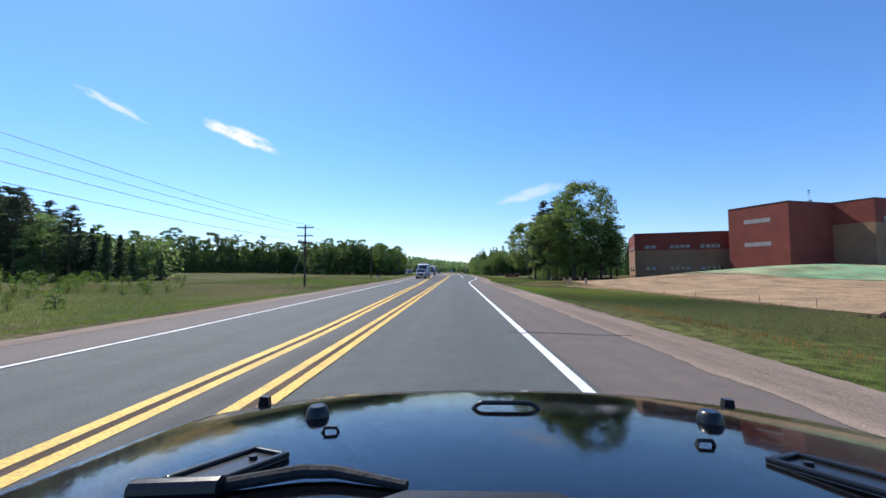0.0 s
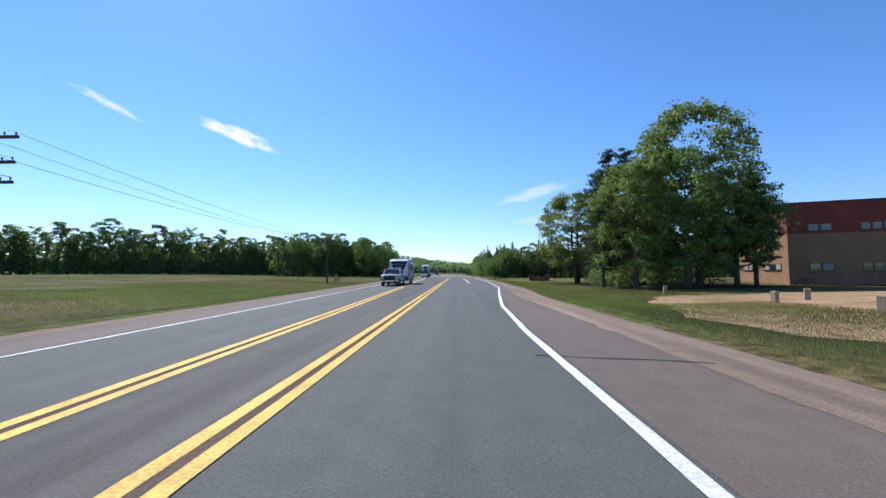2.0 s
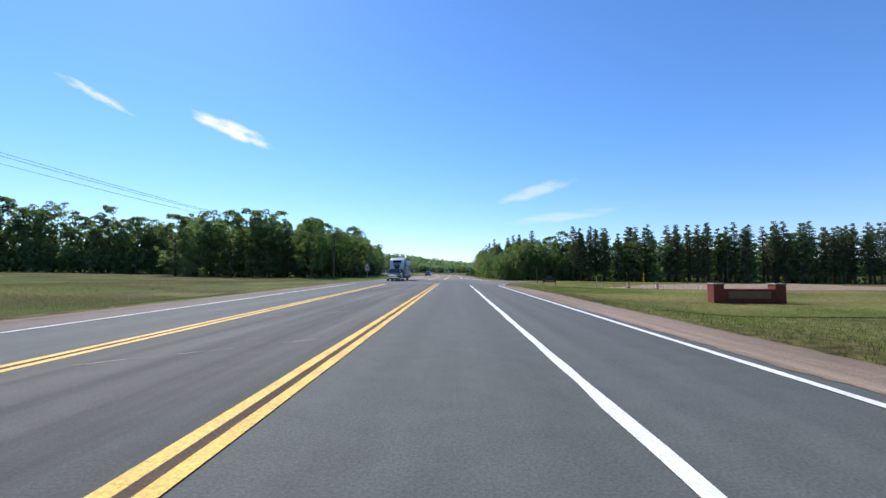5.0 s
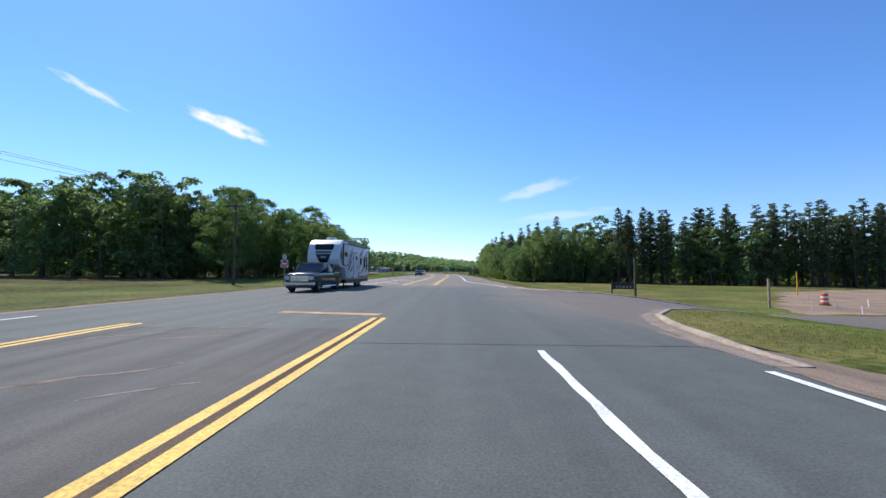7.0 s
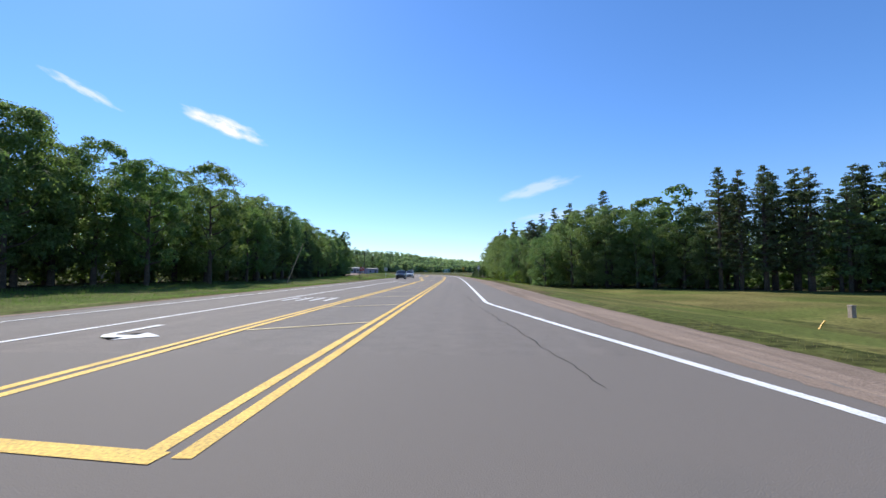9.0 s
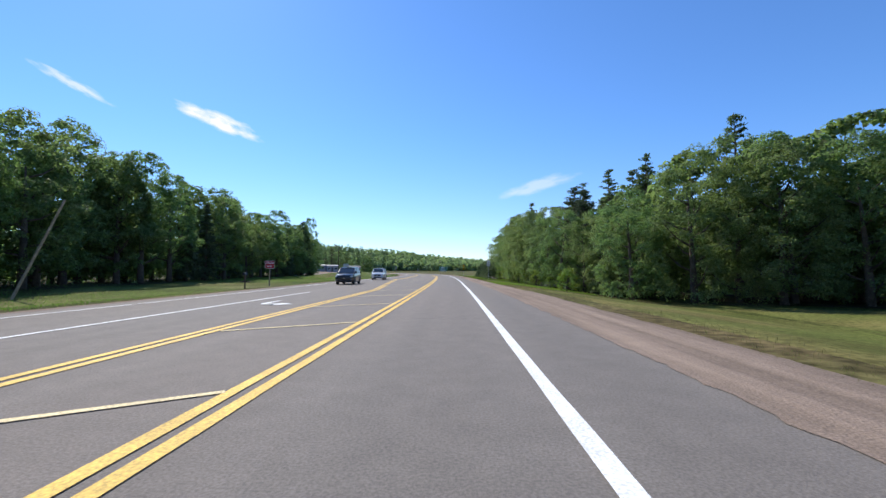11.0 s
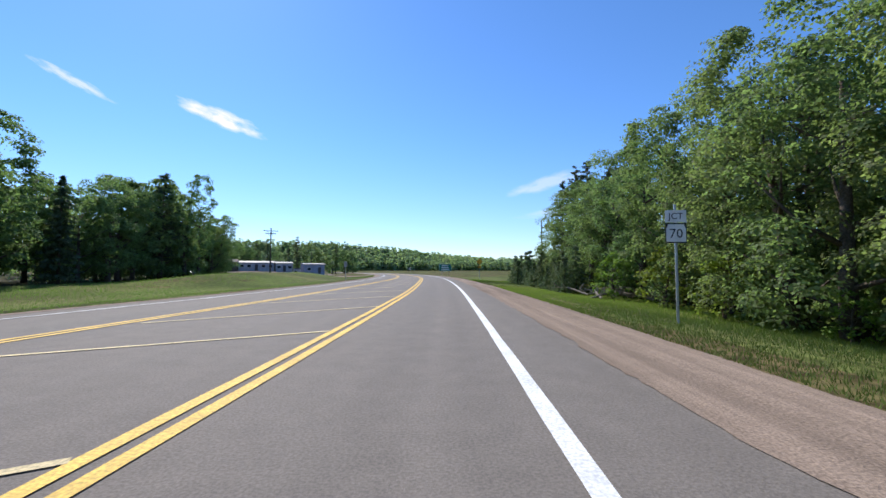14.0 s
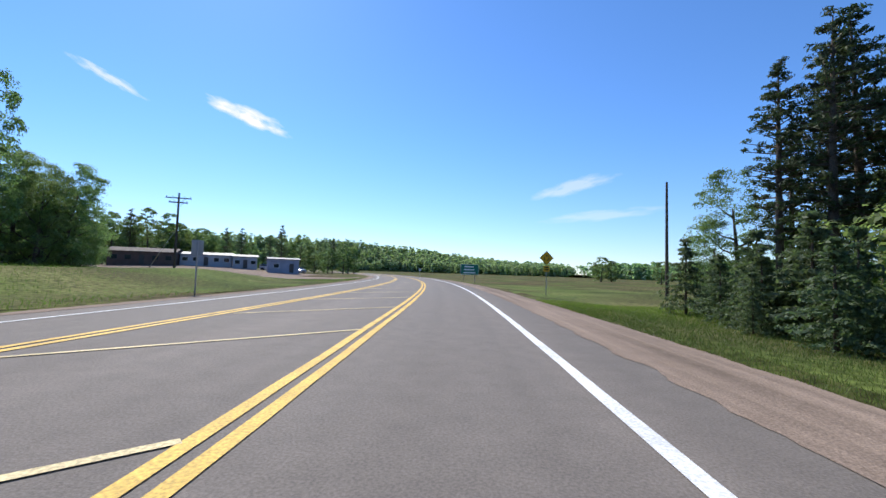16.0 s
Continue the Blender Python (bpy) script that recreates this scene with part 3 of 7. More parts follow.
def spruce(seed, h=13.0, r=2.4, layers=17, size=0.22, tufts=9, material=None, label="dark pointed spruce with drooping branches"):
    np.random.seed(seed)
    rnd = random.Random(seed)
    bm = bmesh.new()
    tr = 0.011 * h + 0.04
    add_tube(bm, [(0, 0, -0.3), (0, 0, h * 0.5), (0, 0, h)], [tr, tr * 0.6, 0.02], 7)
    cl = []
    for k in range(layers):
        f = k / (layers - 1)
        z = h * (0.08 + 0.9 * f)
        ln0 = r * (1.05 - f) ** 0.9
        m = 9 if f < 0.6 else 6
        for j in range(m):
            a = 2 * math.pi * j / m + k * 1.1 + rnd.uniform(-0.25, 0.25)
            z = h * (0.08 + 0.9 * f) + rnd.uniform(-0.6, 0.6) * h / layers
            ln = ln0 * rnd.uniform(0.6, 1.15)
            for q in (0.35, 0.7, 1.0):
                cl.append((math.cos(a) * ln * q, math.sin(a) * ln * q, z - 0.18 * ln * q, 0.22 + 0.10 * ln))
    p, nrm, sz = leaf_cloud(np.array(cl), tufts, size * 1.4, 0.6, 0.5, 0.3, 0.3, 0.5)
    return Kind("spruce_tree", trunk_mesh(bm), quads_mesh("crown", p, nrm, sz, material or SPRUCE, 0.2, 0.36), label)


def plant(kind, x, y, size=1.0, turn=None, z=None, label="", group="", wide=1.0):
    ob = new(kind.name)
    zz = ground_z(x, y) if z is None else z
    ob.matrix_basis = pose(x, y, zz, 0, 0, RND.uniform(0, 360) if turn is None else turn) @ Matrix.Diagonal((size * wide, size * wide, size, 1))
    tagged(ob, label or kind.label, kind.category, group)
    for nm, me in (("trunk", kind.trunk), ("crown", kind.crown)):
        if me is not None:
            o = new(nm, me)
            o.parent = ob
    return ob


RND = random.Random(7)
BROAD = [broadleaf(k, h=14 + 1.2 * (k % 3), r=3.9 + 0.5 * (k % 2), low=0.05, clumps=105, per=34, size=0.27, clump=0.25) for k in range(5)]
MID = [broadleaf(10 + k, h=14 + k, r=4.0, low=0.12, clumps=120, per=80, size=0.14, clump=0.24) for k in range(3)]
OAK = [broadleaf(20 + k, h=14, r=5.4, low=0.14, clumps=250, per=84, size=0.145, material=LEAF_OAK, label="rounded oak in full leaf", squash=1.1, clump=0.23) for k in range(2)]
TWIN = broadleaf(24, h=14, r=6.2, low=0.20, clumps=240, per=160, size=0.12, material=LEAF_OAK, label="spreading oak with two dark trunks", squash=1.0, stems=2, clump=0.18)
MAPLE = [broadleaf(34 + k, h=13, r=4.3, low=0.16, clumps=170, per=110, size=0.125, material=LEAF_OAK, label="dense maple in full leaf with a dark trunk", squash=1.05, clump=0.22) for k in range(2)]
NEAR = [broadleaf(30 + k, h=12, r=3.4, low=0.04, clumps=110, per=165, size=0.078, label="dense broad-leaved tree at the wood's edge", clump=0.27) for k in range(3)]
PINE = [pine(40 + k, h=18 + k, bare=0.16, r=2.3, layers=28, per=6, tufts=14, size=0.165) for k in range(4)]
PINE_SLIM = [pine(55 + k, h=18, bare=0.28, r=2.0, layers=27, per=6, tufts=26, size=0.11, material=NEEDLE_DARK, label="tall slim pine with sparse dark needles") for k in range(2)]
PINE_NEAR = [pine(50 + k, h=18, bare=0.2, r=3.2, layers=22, per=8, tufts=40, size=0.12, material=NEEDLE_DARK) for k in range(2)]
SPRU = [spruce(60 + k, h=13) for k in range(2)]
SHRUB = [broadleaf(80 + k, h=3.2, r=1.5, low=0.0, clumps=30, per=26, size=0.11, material=BUSH, label="low leafy green roadside shrub") for k in range(3)]
YOUNG_PINE = [spruce(90 + k, h=3.6, r=1.5, layers=8, size=0.075, tufts=16, material=NEEDLE_YOUNG, label="young bushy pine at the roadside") for k in range(2)]
for k in SHRUB:
    k.name, k.category = "shrub", "shrub"


def wood(poly_a, poly_b, n, kinds, group, size=(0.8, 1.15), jitter=2.0, rows=1, depth=4.5):
    """Trees along a line from a to b, in rows going to its right-hand side by depth."""
    a, b = Vector(poly_a), Vector(poly_b)
    d = (b - a).normalized()
    side = Vector((d.y, -d.x))
    for r in range(rows):
        for i in range(n):
            p = a.lerp(b, (i + 0.5 * (r % 2) + 0.2) / n) + side * (r * depth) + Vector((RND.uniform(-jitter, jitter), RND.uniform(-jitter, jitter)))
            plant(RND.choice(kinds if r == 0 else (BROAD + MID if kinds[0].category == "tree" and kinds[0] not in PINE else kinds)), p.x, p.y, RND.uniform(*size), group=group)


# the wood beyond the field
FIELD = "trees of the wood beyond the field"
wood((-250, 160), (-116, 220), 36, BROAD, FIELD, (1.12, 1.42), rows=1)
wood((-116, 222), (-60, 232), 18, BROAD, FIELD, (0.98, 1.25), rows=1)
wood((-74, 205), (-46, 206), 6, BROAD, FIELD, (0.9, 1.2), rows=2, depth=-6)
wood((-48, 206), (-37, 250), 9, MID, FIELD, (0.85, 1.1), rows=2, depth=-5)
BENDWOOD = "trees of the wood by the bend"
wood((-37, 252), (-41, 300), 14, MID + MID + [SPRU[0]], BENDWOOD, (0.84, 1.04), rows=2, depth=-5)
wood((-41.5, 304), (-48.5, 352), 13, MID + MID + BROAD + [SPRU[1]], BENDWOOD, (0.80, 1.0), rows=2, depth=-5)
plant(PINE_NEAR[0], -45.6, 339.5, 0.88, group=BENDWOOD, wide=0.75)
plant(MID[2], -47.5, 351.0, 1.16, group=BENDWOOD, wide=0.6)
for x, y, k, z in ((-49.2, 357.5, 0, 1.0), (-50.0, 361, 1, 1.05), (-52.5, 358, 2, 1.08), (-51.5, 363.5, 1, 0.86), (-55, 363, 0, 1.0), (-51.0, 359.5, 0, 0.98), (-53.5, 366, 2, 0.9), (-57, 360, 1, 1.08)):
    plant(NEAR[k], x, y, z, group=BENDWOOD)
for x, y, k, z in ((-35.5, 224.5, 0, 1.08), (-34.0, 234, 1, 1.24), (-40.4, 223, 1, 1.22), (-40.6, 214, 0, 1.28), (-35.0, 246, 0, 0.95), (-38.0, 206, 1, 1.15), (-44, 218, 0, 1.2)):
    plant(MAPLE[k], x, y, z, group=BENDWOOD, wide=0.82)
wood((-98, 392), (-80, 440), 12, BROAD + PINE[:1], BENDWOOD, (0.7, 0.95), rows=2, depth=-6)
wood((-80, 440), (-52, 486), 12, BROAD + PINE[:2], BENDWOOD, (0.6, 0.9), rows=1)
wood((-72, 352), (-112, 432), 15, BROAD + PINE[:1], BENDWOOD, (0.55, 0.8), rows=2, depth=-6)
# conifers at the field's near end
for x, y, k, h in ((-54, 66, 0, 0.5), (-57, 64, 1, 0.6), (-61, 62, 0, 0.68), (-60, 68, 2, 0.6), (-65, 62, 1, 0.75), (-70, 62, 0, 0.85), (-67, 68, 1, 0.8), (-76, 66, 2, 0.9), (-73, 70, 0, 0.8), (-82, 66, 1, 0.95), (-80, 72, 0, 0.9), (-52, 70, 1, 0.38), (-57.5, 67.5, 1, 0.62), (-62.5, 65, 1, 0.7), (-64, 69, 0, 0.72), (-68.5, 65.5, 2, 0.82), (-72.5, 66.5, 1, 0.84), (-75, 63, 0, 0.88), (-78.5, 68.5, 2, 0.9), (-84, 70, 1, 0.95), (-86, 64, 0, 0.98)):
    plant((PINE_NEAR + [MID[0], PINE_NEAR[0], SPRU[0]])[(k * 2 + int(-x)) % 5], x, y, h * 0.95, group="conifers at the field's edge", wide=1.15)
for k in range(6):
    plant(BROAD[k % 5], -56 - 5 * k, 72 + (k % 2) * 3, 0.5 + 0.05 * k, group="conifers at the field's edge")
# the wood past the junction
PAST = "trees of the wood past the junction"
wood((132, 216), (72, 232), 32, PINE + PINE + [BROAD[2]], PAST, (0.76, 0.90), rows=2, depth=-3.5, jitter=2.0)
wood((72, 232), (40, 246), 19, PINE + PINE + [BROAD[0], BROAD[3]], PAST, (0.78, 0.94), rows=2, depth=-3.5, jitter=1.8)
wood((40, 246), (20, 258), 8, NEAR, PAST, (1.05, 1.22), rows=1, jitter=1.2)
wood((42, 250), (26, 261), 7, BROAD + MID, PAST, (0.95, 1.08), rows=1, jitter=1.2)
wood((30, 262), (24, 300), 8, PINE, PAST, (0.85, 1.0), rows=1, jitter=1.2)
EDGE = "trees along the bend"
for i in range(18):
    y = 258 + 4.0 * i
    x = on_road(y, 15.0).x - (0.9 if i % 3 == 0 else 0)
    if y < 272:
        x += 3.5
    plant(NEAR[i % 3], x + RND.uniform(-0.7, 0.7), y + RND.uniform(-1, 1), RND.uniform(0.72, 0.92) if y < 284 else RND.uniform(0.92, 1.08) if y < 316 else RND.uniform(0.8, 0.95), group=EDGE)
for i in range(14):
    y = 262 + 5.0 * i
    plant((MID + PINE_NEAR)[i % 5], on_road(y, 20.0).x + RND.uniform(-1, 1), y, (0.72 if y < 276 else 0.82 if y > 316 else 1.0) * (RND.uniform(0.78, 0.92) if i % 5 > 2 else RND.uniform(0.86, 1.0)), group=EDGE)
for i in range(12):
    y = 262 + 7.0 * i
    plant((BROAD + PINE)[(3 * i) % 8], on_road(y, 27.0).x + RND.uniform(-2, 2), y, RND.uniform(0.92, 1.08), group=EDGE)
for x, y, k, z in ((18.0, 345, 0, 1.0), (16.4, 347, 1, 0.9), (20.4, 346, 1, 1.06), (19.2, 350, 1, 0.72), (13.4, 318.5, 0, 0.60)):
    plant(PINE_SLIM[k], x, y, z, group=EDGE)
for x, y, k, z in ((21.8, 350, 0, 0.92), (24.5, 348, 1, 1.0), (23.2, 344.5, 1, 0.95)):
    plant(PINE_NEAR[k], x, y, z, group=EDGE, wide=0.75)
for x, y, k, z in ((16.0, 350.5, 1, 0.84), (13.6, 349.5, 2, 0.5), (22.5, 343.5, 0, 0.85), (26, 351, 2, 0.8)):
    plant(NEAR[k], x, y, z, group=EDGE)
for i in range(16):
    plant(YOUNG_PINE[i % 2], 8.0 + 1.5 * (i % 4) + RND.uniform(-0.5, 0.5), 330 + 0.95 * i, RND.uniform(0.5, 1.15), group="young pines by the road", wide=RND.uniform(0.9, 1.3))
for i in range(24):
    y = 313 + 1.0 * i
    plant(YOUNG_PINE[i % 2], on_road(y, 10.2 + 0.9 * (i % 3)).x + RND.uniform(-0.5, 0.5), y, RND.uniform(0.5, 1.05), group="young pines by the road", wide=RND.uniform(0.85, 1.15))
for i in range(16):
    y = 262 + 4.6 * i
    plant(SHRUB[i % 3], on_road(y, 12.9).x + RND.uniform(-0.8, 0.8), y + RND.uniform(-1, 1), RND.uniform(0.45, 1.0), group="undergrowth along the bend")
# trees by the school
SCHOOLTREES = "trees by the school"
for k, x, y, z, w in ((MAPLE[0], 19.0, 84, 1.02, 1.0), (MAPLE[1], 23.5, 82.5, 1.08, 1.05), (OAK[0], 27.4, 87, 1.42, 0.9), (PINE_NEAR[0], 17, 88, 0.62, 1.2), (PINE_NEAR[1], 31.5, 84, 0.68, 1.15), (MAPLE[0], 29.5, 84, 0.9, 1.0), (TWIN, 19.2, 105.5, 1.02, 0.98), (PINE_NEAR[0], 20.5, 95, 0.98, 1.15), (PINE_NEAR[1], 24, 98, 1.05, 1.1), (PINE_NEAR[0], 25.5, 92, 1.05, 1.1), (PINE_NEAR[1], 21.5, 101, 0.9, 1.0), (OAK[0], 26, 108, 0.8, 1.0), (NEAR[2], 34, 112, 0.9, 1.0), (BROAD[1], 46, 118, 0.8, 1.0), (BROAD[3], 38, 122, 0.8, 1.0)):
    plant(k, x, y, z, group=SCHOOLTREES, wide=w)
# shrubs in the field
for i in range(90):
    x, y = RND.uniform(-46, -19), RND.uniform(20, 52)
    if x > -19 - 0.45 * (y - 18) + 4 * noise.noise((x * 0.2, y * 0.2, 1)):
        continue
    plant(SHRUB[i % 3], x, y, RND.uniform(0.14, 0.36), group="low shrubs in the field", wide=RND.uniform(0.75, 1.15))
for i in range(40):
    plant(SHRUB[i % 3], RND.uniform(-64, -42), RND.uniform(42, 64), RND.uniform(0.25, 0.5), group="low shrubs in the field", wide=RND.uniform(0.8, 1.2))


def far_wood(name, line_, n, tall, seed, label):
    """A far wooded rise: many small crowns in one mesh, leaves paled for haze."""
    rnd = random.Random(seed)
    np.random.seed(seed)
    cl = []
    for i in range(n):
        t = rnd.uniform(0, len(line_) - 1.001)
        k = int(t)
        p = Vector(line_[k]).lerp(Vector(line_[k + 1]), t - k)
        back = rnd.uniform(0, 1)
        base = back * p.z
        x, y = p.x + rnd.uniform(-8, 8), p.y + back * 60 + rnd.uniform(-8, 8)
        h = tall * rnd.uniform(0.7, 1.15)
        point = rnd.random() < 0.2
        for j in range(4):
            cl.append((x + rnd.uniform(-1, 1), y, base + h * (0.2 + 0.24 * j), (2.9 if not point else 2.8 - 0.6 * j) * (1.0 if j < 3 else 0.7)))
    hill = bmesh.new()
    rows_ = [[hill.verts.new((p[0], p[1] + dy, 0.2 + f * p[2])) for dy, f in ((-10, 0.0), (15, 0.25), (40, 0.66), (62, 1.0), (110, 1.0), (160, 0.0))] for p in line_]
    for u, v in zip(rows_, rows_[1:]):
        for k in range(5):
            hill.faces.new((u[k], v[k], v[k + 1], u[k + 1]))
    bmesh.ops.recalc_face_normals(hill, faces=hill.faces)
    tagged(part("far_hill", hill, BANK), "green rise under the far wood", "hill", kind="structure")
    p, nrm, sz = leaf_cloud(np.array(cl), 10, 1.5, 0.9)
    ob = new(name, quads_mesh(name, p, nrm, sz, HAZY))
    return tagged(ob, label, "wood", kind="stuff")


def wood_fill(corners, n, tall, seed, label, leaf=0.62, per=9, lump=2.2):
    """The depth of a wood behind its front trees, in one mesh. corners: four places round it."""
    rnd = random.Random(seed)
    np.random.seed(seed)
    a, b, c, d = (Vector(p) for p in corners)
    cl = []
    for i in range(n):
        u, v = rnd.random(), rnd.random()
        p = a.lerp(b, u).lerp(d.lerp(c, u), v)
        g_, h = ground_z(p.x, p.y), tall * rnd.uniform(0.75, 1.1)
        for j in range(5):
            cl.append((p.x + rnd.uniform(-0.8, 0.8), p.y + rnd.uniform(-0.8, 0.8), g_ + h * (0.08 + 0.19 * j), lump if j < 4 else lump * 0.7))
    p, nrm, sz = leaf_cloud(np.array(cl), per, leaf, 0.9)
    return tagged(new("wood_interior", quads_mesh("wood_interior", p, nrm, sz, LEAF)), label, "wood", kind="stuff")


wood_fill([(-250, 166), (-62, 238), (-62, 300), (-250, 236)], 420, 17.0, 21, "dense depth of the wood beyond the field")
wood_fill([(132, 222), (34, 256), (34, 300), (140, 300)], 330, 14.0, 22, "dense depth of the wood past the junction")
wood_fill([(27, 262), (26, 338), (60, 338), (60, 262)], 150, 12.0, 23, "dense depth of the wood along the bend")
wood_fill([(-47, 258), (-58, 352), (-100, 352), (-100, 258)], 120, 13.0, 24, "dense depth of the wood by the bend")
wood_fill([(-250, 162), (-62, 232), (-62, 240), (-250, 170)], 460, 6.2, 31, "dense undergrowth at the edge of the far wood", 0.45, 12, 2.0)
wood_fill([(134, 219), (38, 249.5), (38, 256), (134, 226)], 200, 4.6, 32, "dense undergrowth under the pines", 0.45, 12, 1.9)
wood_fill([(-47, 208), (-38, 252), (-43, 254), (-54, 210)], 50, 3.4, 33, "leafy undergrowth in the wood by the road", 0.26, 40, 1.7)
wood_fill([(-250, 164), (-62, 234), (-62, 244), (-250, 174)], 150, 12.5, 34, "dense leafy middle of the wood beyond the field")
wood_fill([on_road(262, 17).xy, on_road(338, 16.5).xy, on_road(338, 24).xy, on_road(262, 25).xy], 110, 5.6, 35, "dense undergrowth in the wood along the bend", 0.16, 70, 1.5)
wood_fill([(-38.5, 254), (-50, 358), (-58, 360), (-46, 254)], 80, 4.6, 36, "dense undergrowth in the wood by the bend", 0.20, 50, 1.6)
wood_fill([(-55, 72), (-90, 67), (-94, 82), (-55, 82)], 40, 8.5, 37, "dense depth of the trees at the field's end", 0.34, 24, 1.9)
wood_fill([(16.5, 86), (31, 88), (31, 104), (20.5, 104)], 26, 2.6, 38, "dark bushes under the school trees", 0.15, 60, 1.2)
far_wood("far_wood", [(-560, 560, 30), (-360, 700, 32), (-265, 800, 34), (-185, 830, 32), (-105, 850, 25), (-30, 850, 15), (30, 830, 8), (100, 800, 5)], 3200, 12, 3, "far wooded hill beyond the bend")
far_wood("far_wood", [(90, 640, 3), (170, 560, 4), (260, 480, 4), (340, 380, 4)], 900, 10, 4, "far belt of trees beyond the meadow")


# ---- the junction's side road, kerbs, bare ground ----
def sheet(name, outline, lift, material, label, category, step=2.5, kind="structure"):
    """A patch laid on the ground inside an outline."""
    bm = bmesh.new()
    xs, ys = [p[0] for p in outline], [p[1] for p in outline]
    f = bm.faces.new([bm.verts.new((x, y, 0)) for x, y in outline])
    if f.normal.z < 0:
        f.normal_flip()
    for axis, lo, hi in ((0, min(xs), max(xs)), (1, min(ys), max(ys))):
        for v in np.arange(lo + step, hi, step):
            co = (v, 0, 0) if axis == 0 else (0, v, 0)
            bmesh.ops.bisect_plane(bm, geom=bm.verts[:] + bm.edges[:] + bm.faces[:], plane_co=co, plane_no=(1, 0, 0) if axis == 0 else (0, 1, 0))
    uv = bm.loops.layers.uv.new("along")
    for q in bm.faces:
        for lp in q.loops:
            lp[uv].uv = lp.vert.co.xy
    for v in bm.verts:
        v.co.z = ground_z(v.co.x, v.co.y) + lift
    bmesh.ops.recalc_face_normals(bm, faces=bm.faces)
    if sum(q.normal.z for q in bm.faces) < 0:
        bmesh.ops.reverse_faces(bm, faces=bm.faces)
    return tagged(part(name, bm, material), label, category, kind=kind)


def ragged(outline, step, amp):
    """An outline with an uneven edge."""
    out = []
    for p, q in zip(outline, outline[1:] + outline[:1]):
        p, q = Vector(p), Vector(q)
        n = max(1, int((q - p).length / step))
        side = Vector((q.y - p.y, p.x - q.x)).normalized()
        for k in range(n):
            c = p.lerp(q, k / n)
            c += side * amp * noise.noise((c.x * 0.6, c.y * 0.6, 4))
            out.append((c.x, c.y))
    return out


NEAR_KERB = [(5.32, 146.3), (5.42, 148.6), (5.85, 151.3), (6.6, 153.6), (7.9, 155.5), (9.8, 156.7), (12.5, 157.3), (17, 157.6)]
FAR_KERB = [(5.15, 178.5), (5.7, 174.5), (6.9, 171.3), (8.6, 169.0), (11, 167.5), (14, 166.8), (19, 166.5)]
EARTH = mat("bare_earth", (0.25, 0.17, 0.11), 0.95, var=0.25, scale=0.4, fine=0.3, fine_scale=8, bump=0.6, bump_scale=10)
side_bm = bmesh.new()
rows = []
for k in range(13):
    t = k / 12
    n_ = len(NEAR_KERB) - 1
    a = Vector(NEAR_KERB[min(n_, int(t * n_))]).lerp(Vector(NEAR_KERB[min(n_, int(t * n_) + 1)]), t * n_ - int(t * n_))
    n_ = len(FAR_KERB) - 1
    b = Vector(FAR_KERB[min(n_, int(t * n_))]).lerp(Vector(FAR_KERB[min(n_, int(t * n_) + 1)]), t * n_ - int(t * n_))
    rows.append((a, b))
rows += [(Vector((v, 157.7)), Vector((v, 166.7))) for v in (22, 26, 31, 36, 42, 48, 55, 62, 70)]
grid = []
for a, b in rows:
    line_ = []
    for j in range(9):
        p = a.lerp(b, j / 8)
        gz = ground_z(p.x, p.y) if p.x > 7 else 0.0
        line_.append(side_bm.verts.new((p.x, p.y, (0.002 if p.x < 7.5 else gz + 0.05))))
    grid.append(line_)
grid.insert(0, [side_bm.verts.new((5.0, a.co.y, 0.002)) for a in grid[0]])
side_uv = side_bm.loops.layers.uv.new("along")
for p, q in zip(grid, grid[1:]):
    for j in range(8):
        for lp in side_bm.faces.new((p[j], q[j], q[j + 1], p[j + 1])).loops:
            lp[side_uv].uv = lp.vert.co.xy
tagged(part("side_road", side_bm, JUNCTION), "reddish-brown worn side road joining the highway", "road", kind="structure")


